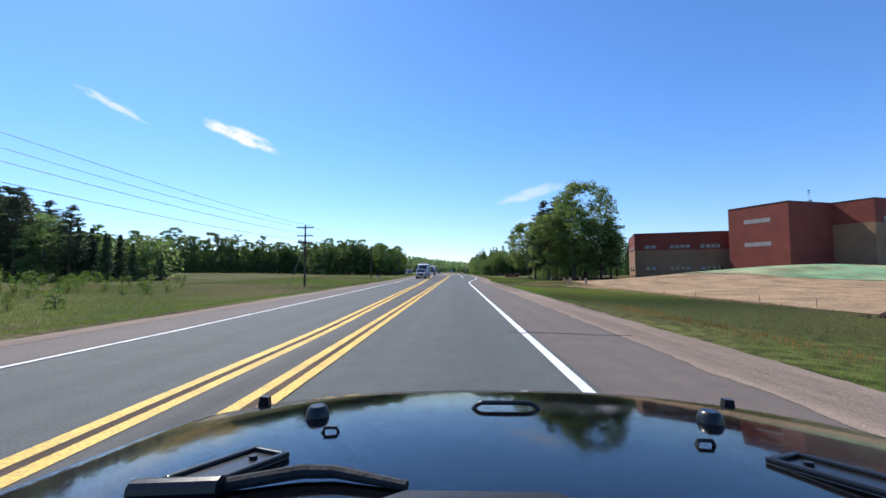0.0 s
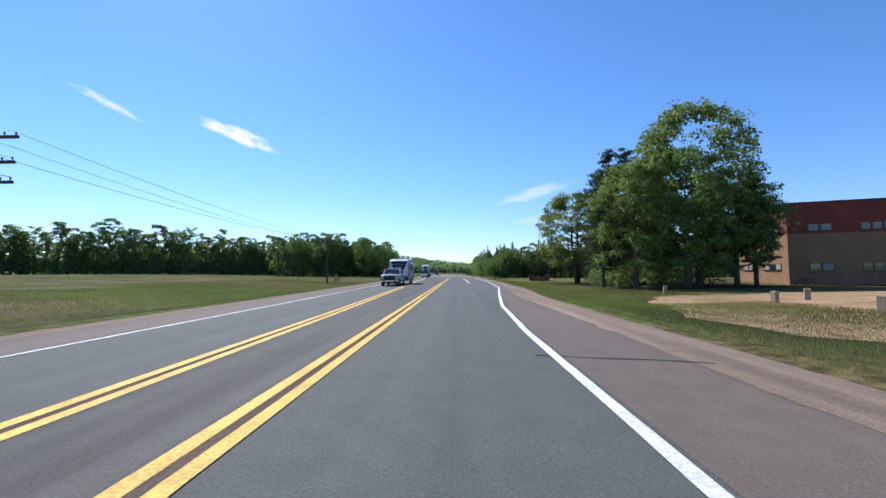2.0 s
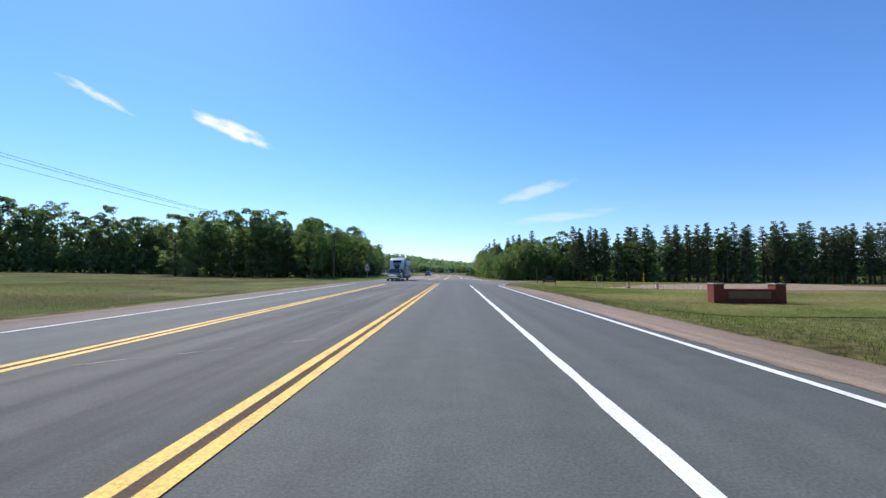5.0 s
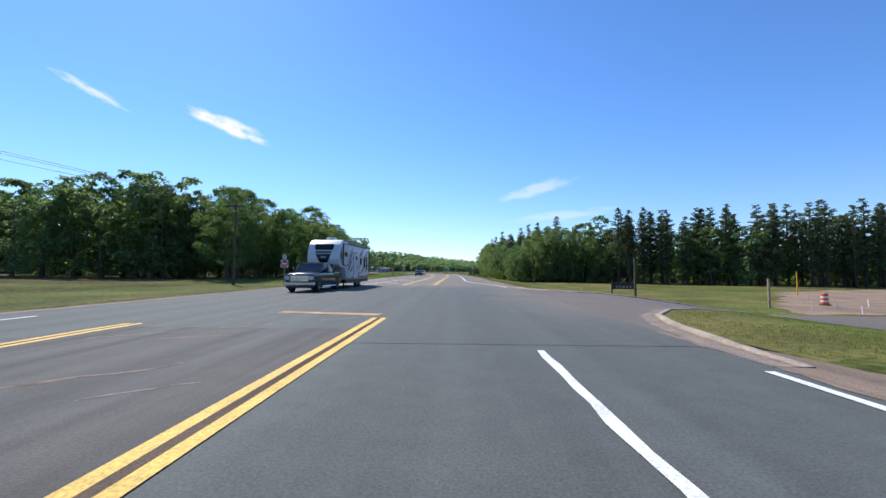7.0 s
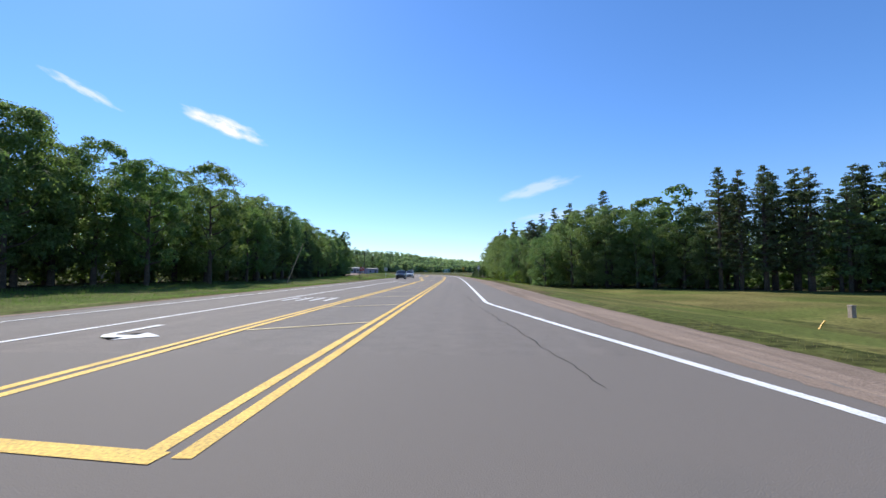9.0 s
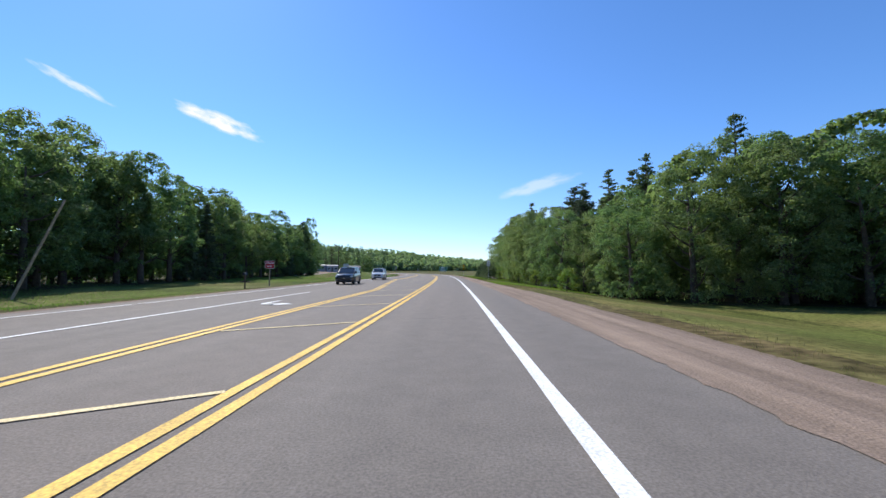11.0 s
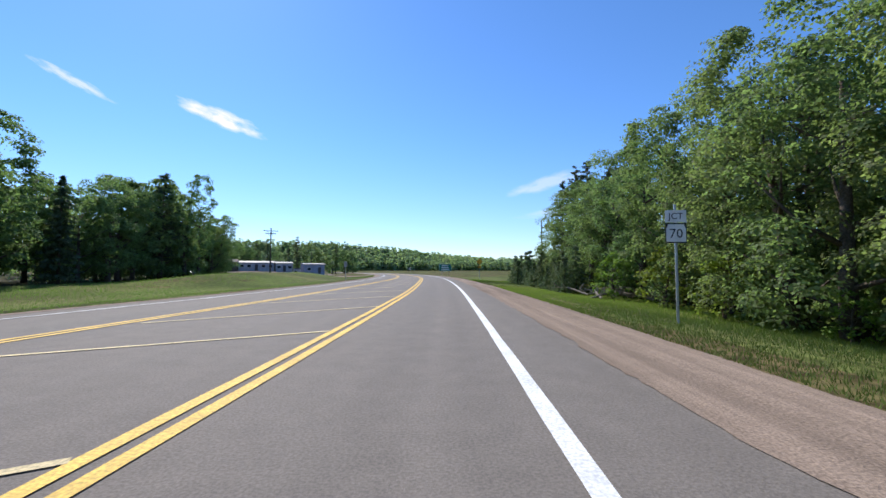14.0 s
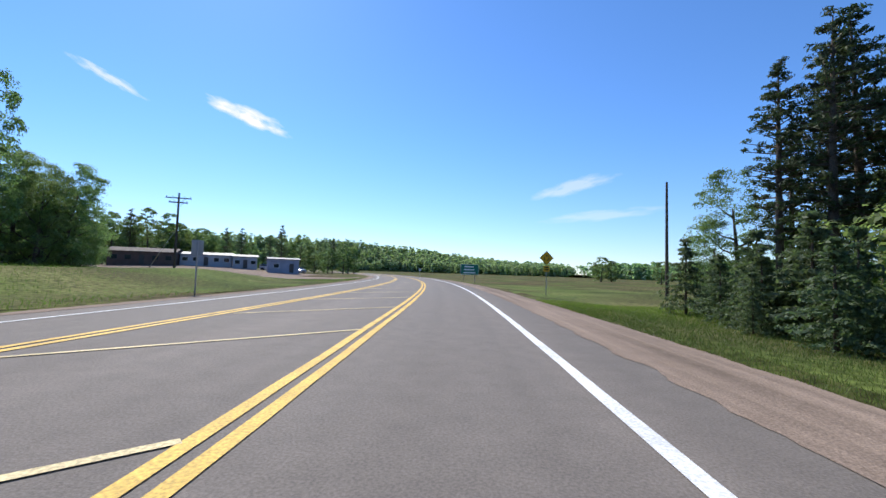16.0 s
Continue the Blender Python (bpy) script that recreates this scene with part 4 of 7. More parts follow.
def kerb(points, outward, label):
    """A raised kerb with a gutter along a line."""
    t = thing("kerb", pose(0, 0, 0), label, "kerb", "kerbs of the junction", kind="structure")
    pts = [Vector((*p, 0)) for p in points]
    fine_ = []
    for p, q in zip(pts, pts[1:]):
        n = max(1, int((q - p).length / 0.4))
        fine_ += [p.lerp(q, k / n) for k in range(n)]
    pts = fine_ + [pts[-1]]
    for nm, prof, m_ in (("gutter", [(-0.42, 0.010), (-0.10, 0.006), (-0.10, -0.2), (-0.42, -0.2)], GUTTER), ("joint", [(-0.10, 0.009), (0.03, 0.012), (0.03, -0.2), (-0.10, -0.2)], EARTH), ("kerbstone", [(0.03, 0.03), (0.05, 0.075), (0.09, 0.095), (0.18, 0.10), (0.22, 0.085), (0.25, -0.2), (0.03, -0.2)], CONCRETE)):
        bm = bmesh.new()
        rings = []
        for i, p in enumerate(pts):
            d = (pts[min(i + 1, len(pts) - 1)] - pts[max(i - 1, 0)]).normalized()
            n = Vector((d.y, -d.x, 0)) * outward
            gz = smooth(6.5, 9.0, p.x) * (ground_z(p.x, p.y) + 0.05)
            drop = min(1.0, 0.18 + 0.35 * min(i, len(pts) - 1 - i) * 0.4)
            chip = 0.035 * noise.noise((p.x * 1.9, p.y * 1.9, 2)) if nm != "joint" else 0.0
            rings.append([bm.verts.new(p + n * (a + chip * (1 if a > -0.2 else 2)) + Vector((0, 0, gz + (z * drop + chip * 0.5 if z > 0.02 else z)))) for a, z in prof])
        for u, v in zip(rings, rings[1:]):
            for k in range(len(prof)):
                bm.faces.new((u[k], u[(k + 1) % len(prof)], v[(k + 1) % len(prof)], v[k]))
        bm.faces.new(rings[0])
        bm.faces.new(rings[-1][::-1])
        bmesh.ops.recalc_face_normals(bm, faces=bm.faces)
        part(nm, bm, m_, t)


kerb(NEAR_KERB, 1, "pale worn concrete kerb with gutter")
kerb(FAR_KERB, -1, "pale worn concrete kerb with gutter")
LAWN = mat("mown_lawn", (0.105, 0.122, 0.032), 0.95, spec=0.05, var=0.25, scale=0.15, fine=0.35, fine_scale=5.0, bump=0.8, bump_scale=14, tint=(0.16, 0.14, 0.05))


def lawn_z(x, y, line_):
    """Height of a lawn that rises to the back of a kerb and sinks into the ground at the gravel."""
    p = Vector((x, y))
    d = min((p - a.lerp(b, min(1, max(0, (p - a).dot(b - a) / (b - a).length_squared)))).length for a, b in zip(line_, line_[1:]))
    f = math.exp(-d / 1.6) * (smooth(145.5, 148.5, y) - smooth(176, 178.5, y))
    g = ground_z(x, y)
    u, s = side_of(x, y)
    z = g + 0.03 - 0.09 * (1 - smooth(0.3, 1.6, u - right_gravel(s)))
    top = 0.075 + smooth(6.5, 9.0, x) * (g + 0.05)
    return z + (top - z) * f


def lawn(outline, kerb_line, label):
    """Mown grass that rises to the back of a kerb."""
    ob = sheet("lawn", outline, 0.03, LAWN, label, "lawn", 1.0)
    line_ = [Vector(p) for p in kerb_line]
    for v in ob.data.vertices:
        v.co.z = lawn_z(v.co.x, v.co.y, line_)
    return ob


lawn([(6.3, 147.2), (5.72, 148.5), (6.1, 151.2), (6.8, 153.4), (8.05, 155.25), (9.9, 156.45), (12.5, 157.05), (17, 157.3), (40, 157.5), (40, 118), (7.5, 118), (7.35, 132), (7.0, 144)], NEAR_KERB, "mown grass corner behind the kerb")
lawn([(5.45, 178.6), (6.0, 174.6), (7.1, 171.6), (8.8, 169.3), (11.1, 167.8), (14, 167.1), (19, 166.8), (30, 166.8), (36, 184), (54, 206), (72, 214), (70, 229), (38, 243), (18, 252), *[tuple(on_road(v, right_gravel(v) + 0.2).xy) for v in (252, 240, 228, 216, 206, 198, 190, 184)]], FAR_KERB, "broad mown lawn before the wood")
sheet("sand_lot", ragged([(19.5, 6), (17.6, 14), (15.2, 22), (13.6, 32), (13.4, 43), (12.2, 49.6), (8.4, 50.4), (7.9, 53.5), (9.6, 59), (11.6, 65), (15, 71), (24, 71), (36, 66), (48, 52), (62, 44), (75, 30), (75, 6)], 1.5, 1.3), 0.04, SAND, "bare sandy lot graded smooth", "sand")
NET = mat("erosion_blanket", (0.19, 0.31, 0.16), 0.9, spec=0.1, var=0.3, scale=0.3, fine=0.2, fine_scale=9, bump=0.4, bump_scale=20, tint=(0.34, 0.35, 0.19))
sheet("erosion_blanket", ragged([(27, 64), (33, 54), (43, 46), (56, 41), (72, 39), (90, 42), (84, 60), (62, 66), (44, 70)], 1.2, 1.5), 0.09, NET, "pale green erosion blanket over a mound", "erosion blanket")
sheet("bare_earth", ragged([(23, 167.6), (90, 167.6), (90, 215), (60, 208), (46, 200), (36, 186), (29, 177), (24, 171)], 1.2, 1.6), 0.05, EARTH, "bare brown construction earth", "earth")
MULCH = mat("mulch", (0.055, 0.04, 0.03), 0.95, spec=0.05, var=0.3, scale=1.0, fine=0.4, fine_scale=20, bump=0.8, bump_scale=15)
sheet("mulch_bed", ragged([(13, 103), (15, 100.5), (19, 99.5), (25, 100), (30, 102), (30, 108), (21, 109.5), (15, 108)], 0.8, 0.9), 0.05, MULCH, "dark mulch bed under trees", "mulch bed", 1.5)


LITTER = mat("forest_litter", (0.060, 0.046, 0.030), 0.95, spec=0.05, var=0.35, scale=0.5, fine=0.4, fine_scale=8, bump=0.8, bump_scale=10, tint=(0.05, 0.06, 0.025))
for corners, lab in (([(132, 212), (72, 228.5), (40, 242.5), (22, 254), (20, 262), (27, 300), (140, 300)], "dark needle litter under the wood past the junction"), ([(15.2, 262), (15.4, 296), (14.6, 326), (28, 338), (60, 338), (60, 262)], "dark leaf litter under the wood along the bend"), ([(-48, 203), (-37, 206), (-35, 252), (-39, 300), (-47, 358), (-100, 366), (-100, 240), (-60, 206)], "dark leaf litter under the wood by the bend"), ([(-250, 158), (-116, 218), (-60, 229), (-62, 300), (-250, 236)], "dark leaf litter under the wood beyond the field"), ([(16, 79), (24, 80), (34, 82), (36, 96), (27, 99.5), (18, 98.5), (15.5, 88)], "dark needle litter under the trees by the school")):
    sheet("forest_floor", ragged(corners, 1.5, 1.4), 0.045, LITTER, lab, "forest floor", 3.0)

sheet("grass_bank", ragged([tuple(on_road(v, left_gravel(v) - 0.1).xy) for v in range(129, 393, 8)] + [tuple(on_road(v, -39).xy) for v in range(388, 256, -8)] + [tuple(on_road(v, -30).xy) for v in range(248, 128, -8)], 1.2, 0.3), 0.03, BANK, "smooth green grass bank along the bend", "grass bank")

sheet("grass_bank", ragged([tuple(on_road(v, right_gravel(v) - 0.2).xy) for v in range(262, 393, 6)] + [tuple(on_road(v, 24).xy) for v in range(388, 336, -8)] + [tuple(on_road(v, 16).xy) for v in range(332, 261, -8)], 1.2, 0.3), 0.03, BANK, "smooth green grass bank before the wood", "grass bank", 1.5)
for ob in [o for o in scene.objects if o.name.startswith("grass_bank")]:
    for v in ob.data.vertices:
        u, along = side_of(v.co.x, v.co.y)
        d = u - right_gravel(along) if u > 0 else left_gravel(along) - u
        v.co.z -= 0.09 * (1 - smooth(-0.2, 0.7, d))

# ---- school ----
school = thing("school_building", pose(0, 0, 0.4), "large red and tan brick school with flat roofs", "building")
WING = [(38.3, 88.3), (54.6, 82.6), (60.5, 99.6), (44.2, 105.3)]
HALL = [(52.6, 79.8), (55.9, 69.7), (65.6, 72.7), (67.6, 67.4), (100, 77.5), (92, 106), (72, 106), (66, 95)]


def block(outline, z0, z1, material, parent, name="wall"):
    return part(name, prism(outline, z0, z1, "z"), material, parent)


def grow(outline, d):
    c = Vector((sum(p[0] for p in outline) / len(outline), sum(p[1] for p in outline) / len(outline)))
    return [tuple(Vector(p) + (Vector(p) - c).normalized() * d) for p in outline]


block(WING, -1.0, 5.4, BRICK_TAN, school)
block(grow(WING, 0.03), 5.4, 8.9, BRICK, school)
block(grow(WING, 0.10), 8.9, 9.05, BLACK, school, "roof_edge")
block(HALL, -1.0, 8.9, BRICK_TAN, school)
block(grow(HALL, 0.03), 8.9, 12.7, BRICK, school)
block(grow(HALL, 0.10), 12.7, 12.85, BLACK, school, "roof_edge")


def face_panel(name, a, b, t0, t1, z0, z1, material, parent, proud=0.02, depth=0.10, label=""):
    """A panel on the face from a to b, between two shares of its length; outside lies to the right of a to b."""
    p, q = Vector((*a, 0)), Vector((*b, 0))
    n = Vector((q - p)).cross(Vector((0, 0, 1))).normalized()
    u, v = p.lerp(q, t0), p.lerp(q, t1)
    bm = bmesh.new()
    ring = [u + n * proud, v + n * proud, v - n * depth, u - n * depth]
    lo = [bm.verts.new((w.x, w.y, z0)) for w in ring]
    hi = [bm.verts.new((w.x, w.y, z1)) for w in ring]
    bm.faces.new(lo[::-1])
    bm.faces.new(hi)
    for k in range(4):
        bm.faces.new((lo[k], lo[(k + 1) % 4], hi[(k + 1) % 4], hi[k]))
    bmesh.ops.recalc_face_normals(bm, faces=bm.faces)
    return part(name, bm, material, parent, label)


# lower red faces of the hall, which are red down to the ground
for a, b in ((HALL[0], HALL[1]), (HALL[1], HALL[2]), (HALL[7], HALL[0])):
    face_panel("brick_face", a, b, 0, 1, -0.9, 8.9, BRICK, school, 0.035)
FRAME = mat("window_frame_dark", (0.05, 0.045, 0.04), 0.5, var=0.1, bump=0)
PALE = mat("window_pale_blind", (0.30, 0.29, 0.27), 0.6, var=0.1, bump=0)


def window_on(a, b, t0, t1, z0, z1, blind):
    w = face_panel("window", a, b, t0, t1, z0, z1, FRAME, school, 0.045)
    m = (t1 - t0) * 0.07
    face_panel("pane", a, b, t0 + m, t1 - m, z0 + 0.07, z1 - 0.07, GLASS_DARK, w, 0.065)
    if blind:
        face_panel("blind", a, b, t0 + m, t1 - m, z0 + 0.30, z1 - 0.07, PALE, w, 0.07, 0.02)


def row_of_windows(a, b, groups, z0, z1, blind=0.5):
    for t, n, w in groups:
        for k in range(n):
            window_on(a, b, t + k * w * 1.12, t + k * w * 1.12 + w, z0, z1, RND.random() < blind)


for z0, z1, bl in ((5.65, 6.5, 0.8), (1.0, 2.0, 0.2)):
    row_of_windows(WING[0], WING[1], ((0.11, 2, 0.06), (0.38, 4, 0.05), (0.70, 4, 0.05)), z0, z1, bl)
    row_of_windows(WING[3], WING[0], ((0.15, 3, 0.09), (0.6, 3, 0.09)), z0, z1, 0.9)
row_of_windows(HALL[3], HALL[4], ((0.06, 5, 0.03), (0.30, 5, 0.03), (0.6, 5, 0.03)), 9.0, 9.9, 0.3)
row_of_windows(HALL[3], HALL[4], ((0.06, 5, 0.03), (0.30, 5, 0.03), (0.6, 5, 0.03)), 5.2, 6.2, 0.5)
for z0 in (9.6, 5.4):
    for k in range(3):
        face_panel("window", HALL[0], HALL[1], 0.28 + 0.15 * k, 0.28 + 0.15 * k + 0.14, z0, z0 + 0.75, PALE, school, 0.05, label="pale strip window")
mast = thing("weather_mast", pose(63.2, 74.2, 13.25), "thin steel mast with sensors on the roof", "mast")
part("base", box(-0.3, -0.3, 0, 0.3, 0.3, 0.8, 0.03), STEEL, mast)
part("pole", tube([(0, 0, 0), (0, 0, 2.4)], 0.04, 6), STEEL, mast)
part("vane", box(-0.3, -0.03, 2.0, 0.3, 0.03, 2.1, 0.01), BLACK, mast)
part("sensor", box(-0.12, -0.12, 2.4, 0.12, 0.12, 2.6, 0.03), BLACK, mast)


def bollard(x, y, h):
    t = thing("bollard", pose(x, y, ground_z(x, y), 0, 0, RND.uniform(0, 90)), "short pale square wooden post in the sand", "bollard", "posts of the sandy lot")
    part("post", box(-0.13, -0.13, -0.3, 0.13, 0.13, h, 0.02), WOOD_PALE, t)
    part("cap", prism([(-0.14, h), (0.14, h), (0.10, h + 0.05), (-0.10, h + 0.05)], -0.13, 0.13), WOOD_PALE, t)


for x, y, h in ((15.4, 55.3, 0.66), (16.2, 61.4, 0.6), (13.8, 50.7, 0.62), (16.3, 51.8, 0.68), (18.9, 62.7, 0.6), (17, 74, 0.6)):
    bollard(x, y, h)
for k in range(7):
    x, y = 13.4 + 0.75 * k, 37 - 3.6 * k + (k % 2)
    st = thing("survey_stake", pose(x, y, ground_z(x, y), RND.uniform(-5, 5), 0, 20 * k), "thin wooden survey stake in the sand", "stake", "stakes of the sandy lot")
    part("stake", box(-0.02, -0.02, -0.1, 0.02, 0.02, 0.42, 0.004), WOOD_PALE, st)
hx_, hy_ = 16.4, 15.8
heap = thing("debris_heap", pose(hx_, hy_, ground_z(hx_, hy_)), "low heap of dark soil clods and roots", "heap")
for k in range(26):
    a, r = RND.uniform(0, 6.28), RND.uniform(0, 1) ** 0.7
    s_ = RND.uniform(0.07, 0.17) * (1.2 - r)
    clod = bmesh.new()
    bmesh.ops.create_icosphere(clod, subdivisions=2, radius=s_)
    for v in clod.verts:
        v.co *= 1 + 0.5 * noise.noise(v.co * 7 + Vector((k, 0, 0)))
        v.co.x *= 1.7
        v.co.z *= 0.75
    part("clod", clod, MULCH, heap).matrix_basis = pose(2.1 * r * math.cos(a), 0.6 * r * math.sin(a), 0.03 + 0.20 * (1 - r) ** 2, 0, RND.uniform(-30, 30), RND.uniform(0, 360))
for k in range(5):
    x = RND.uniform(-0.9, 0.9)
    part("root", tube([(x, 0, 0.05), (x + 0.15, 0.1, 0.3), (x + RND.uniform(-0.3, 0.4), -0.1, RND.uniform(0.4, 0.6))], [0.03, 0.02, 0.006], 5), BARK, heap)


# ---- utility poles and wires ----
GLASSY = mat("insulator", (0.25, 0.27, 0.26), 0.25, var=0.1, bump=0)


def utility_pole(x, y, h, arms, turn=0.0, label="weathered wooden utility pole with crossarms", braces=False, lean=0.0, z=None):
    t = thing("utility_pole", pose(x, y, ground_z(x, y) if z is None else z, 0, lean, turn), label, "utility pole", "poles of the power line")
    part("pole", tube([(0, 0, -0.5), (0, 0, h * 0.5), (0, 0, h)], [0.17, 0.145, 0.11], 10), POLE_WOOD, t)
    for z_, w in arms:
        arm = part("crossarm", box(-w, -0.06 - 0.11, z_ - 0.07, w, 0.06 - 0.11, z_ + 0.07, 0.012), POLE_WOOD, t)
        for dx in (-w + 0.12, -w * 0.45, w * 0.45, w - 0.12):
            part("insulator", tube([(dx, -0.11, z_ + 0.06), (dx, -0.11, z_ + 0.14), (dx, -0.11, z_ + 0.15), (dx, -0.11, z_ + 0.24)], [0.025, 0.03, 0.055, 0.035], 7), GLASSY, arm)
        if braces:
            for sgn in (-1, 1):
                part("brace", tube([(0, -0.13, z_ - 0.7), (sgn * w * 0.6, -0.13, z_ - 0.05)], 0.02, 5), STEEL, t)
    return t


utility_pole(-20.5, 2, 8.9, ((8.5, 1.25), (7.3, 1.15), (6.35, 1.1)))
utility_pole(-21.85, 58, 8.9, ((8.5, 1.25), (7.3, 1.15), (6.35, 1.1)))
utility_pole(-24, 114, 8.6, ((7.9, 1.2),), braces=True)
utility_pole(-26.2, 187, 10.0, ((9.4, 1.2),), braces=True)
utility_pole(-43.1, 369.4, 11.0, ((10.3, 1.5), (9.7, 1.1)), 25, braces=True)
utility_pole(16.0, 362, 11.6, (), label="tall plain wooden pole in the meadow")
g = ground_z(-27, 243)
t_ = thing("leaning_pole", pose(-27, 243, g), "thin pale leaning pole against the trees", "pole")
part("pole", tube([(0, 0, -0.2), (2.2, 1, 6.4)], [0.09, 0.07], 7), WOOD_PALE, t_)
for px, py, gx in ((-21.85, 58, -23.6), (-43.1, 369.4, -46.0)):
    gw = thing("guy_wire", pose(px, py, ground_z(px, py)), "pale guy wire guard beside a pole", "guy wire")
    part("wire", tube([(0, 0, 6.2), (gx - px, -1.5, 0.0)], 0.02, 5), STEEL, gw)
    part("guard", tube([((gx - px) * 0.55, -0.82, 2.8), (gx - px, -1.5, -0.1)], 0.05, 6), WOOD_PALE, gw)


def wire(a, b, sag, label="thin sagging power line between poles"):
    a, b = Vector(a), Vector(b)
    pts = [a.lerp(b, k / 14) - Vector((0, 0, sag * 4 * (k / 14) * (1 - k / 14))) for k in range(15)]
    tagged(part("power_line", tube(pts, 0.014, 4), BLACK), label, "wire", "wires of the power line")


def span(p, q, zs, sag):
    for dx, za, zb in zs:
        wire((p[0] + dx, p[1] - 0.11, ground_z(*p[:2]) + za), (q[0] + dx, q[1] - 0.11, ground_z(*q[:2]) + zb), sag)


P0, P1, P2, P3 = (-20.5, 2), (-21.85, 58), (-24, 114), (-26.2, 187)
span(P0, P1, ((-1.13, 8.73, 8.73), (1.13, 8.73, 8.73), (1.03, 7.5, 7.5), (0.98, 6.6, 6.6)), 0.7)
span(P1, P2, ((-1.08, 8.73, 8.13), (1.08, 8.73, 8.13), (0.5, 7.5, 8.13)), 0.7)
span(P2, P3, ((-1.08, 8.13, 9.63), (1.08, 8.13, 9.63), (0.5, 8.13, 9.63)), 1.0)
span((-20.2, -54), P0, ((-1.13, 8.73, 8.73), (1.13, 8.73, 8.73), (1.03, 7.5, 7.5), (0.98, 6.6, 6.6)), 0.7)
utility_pole(-20.2, -54, 8.9, ((8.5, 1.25), (7.3, 1.15), (6.35, 1.1)))


# ---- signs ----
RED = mat("sign_red", (0.42, 0.03, 0.03), 0.45, var=0.06, fine=0.05, bump=0)
SIGN_WHITE = mat("sign_white", (0.75, 0.75, 0.74), 0.45, var=0.06, fine=0.05, bump=0)
SIGN_YELLOW = mat("sign_yellow", (0.75, 0.40, 0.02), 0.45, var=0.06, fine=0.05, bump=0)
SIGN_GREEN = mat("sign_green", (0.01, 0.16, 0.10), 0.45, var=0.06, fine=0.05, bump=0)
SIGN_BACK = mat("sign_back_aluminium", (0.40, 0.41, 0.42), 0.45, 0.7, var=0.08, fine=0.05, bump=0.05)
SIGN_BLACK = mat("sign_black", (0.015, 0.015, 0.015), 0.5, var=0, fine=0, bump=0)


def words(text, size, x, y, z, material, parent, name="lettering", turn=0.0):
    """Raised letters facing -y, middle at x, z."""
    cu = bpy.data.curves.new(name, "FONT")
    cu.body, cu.size, cu.align_x, cu.align_y, cu.extrude = text, size, "CENTER", "CENTER", 0.002
    cu.resolution_u = 2
    tmp = bpy.data.objects.new(name, cu)
    scene.collection.objects.link(tmp)
    me = bpy.data.meshes.new_from_object(tmp.evaluated_get(bpy.context.evaluated_depsgraph_get()))
    bpy.data.objects.remove(tmp)
    me.materials.clear()
    me.materials.append(material)
    ob = new(name, me)
    ob.parent = parent
    ob.matrix_basis = pose(x, y, z, 90, 0, turn)
    return ob


def plate(name, outline, material, parent, y=0.0, thick=0.004, label=""):
    return part(name, prism(outline, y - thick, y), material, parent, label)


def rect(w, z0, z1):
    return [(-w / 2, z0), (w / 2, z0), (w / 2, z1), (-w / 2, z1)]


def disc(r, z, n=28):
    return [(r * math.cos(2 * math.pi * k / n), z + r * math.sin(2 * math.pi * k / n)) for k in range(n)]


def u_post(t, h, y=0.035):
    return part("post", box(-0.035, y - 0.02, -0.4, 0.035, y + 0.02, h, 0.006), STEEL, t)


def wood_post(t, h, y=0.06):
    return part("post", box(-0.05, y - 0.05, -0.4, 0.05, y + 0.05, h, 0.01), WOOD_PALE, t)


# do not enter
t_ = thing("do_not_enter_sign", pose(-17.7, 181.2, ground_z(-17.7, 181.2), 0, 0, 4), "red and white square road sign on a wooden post", "road sign")
wood_post(t_, 3.3)
plate("plate", rect(0.76, 1.9, 2.66), SIGN_WHITE, t_)
d_ = plate("disc", disc(0.36, 2.28), RED, t_, -0.005)
plate("bar", rect(0.52, 2.22, 2.34), SIGN_WHITE, t_, -0.010)
words("DO NOT", 0.12, 0, -0.013, 2.44, SIGN_WHITE, t_)
words("ENTER", 0.12, 0, -0.013, 2.12, SIGN_WHITE, t_)
plate("upper_plate", rect(0.42, 2.72, 3.2), SIGN_BACK, t_)
# wrong way
t_ = thing("wrong_way_sign", pose(-18.9, 260.4, ground_z(-18.9, 260.4), 0, 0, 6), "red wrong way sign on a wooden post", "road sign")
wood_post(t_, 2.55)
plate("plate", rect(0.95, 1.85, 2.65), SIGN_WHITE, t_)
plate("face", rect(0.90, 1.88, 2.62), RED, t_, -0.005)
words("WRONG", 0.25, 0, -0.011, 2.42, SIGN_WHITE, t_)
words("WAY", 0.25, 0, -0.011, 2.08, SIGN_WHITE, t_)
# junction 70
jx, jy = 6.4, 292.4
t_ = thing("junction_sign", pose(jx, jy, ground_z(jx, jy), 0, 0, -4), "white junction and route number signs on a steel post", "road sign")
u_post(t_, 3.6)
plate("junction_plate", rect(0.61, 3.05, 3.42), SIGN_WHITE, t_)
words("JCT", 0.27, 0, -0.008, 3.23, SIGN_BLACK, t_)
plate("route_plate", rect(0.61, 2.42, 3.03), SIGN_BLACK, t_)
plate("shield", [(-0.28, 2.46), (0.28, 2.46), (0.28, 2.85), (0.22, 2.99), (-0.22, 2.99), (-0.28, 2.85)], SIGN_WHITE, t_, -0.005)
words("70", 0.40, 0, -0.012, 2.70, SIGN_BLACK, t_)
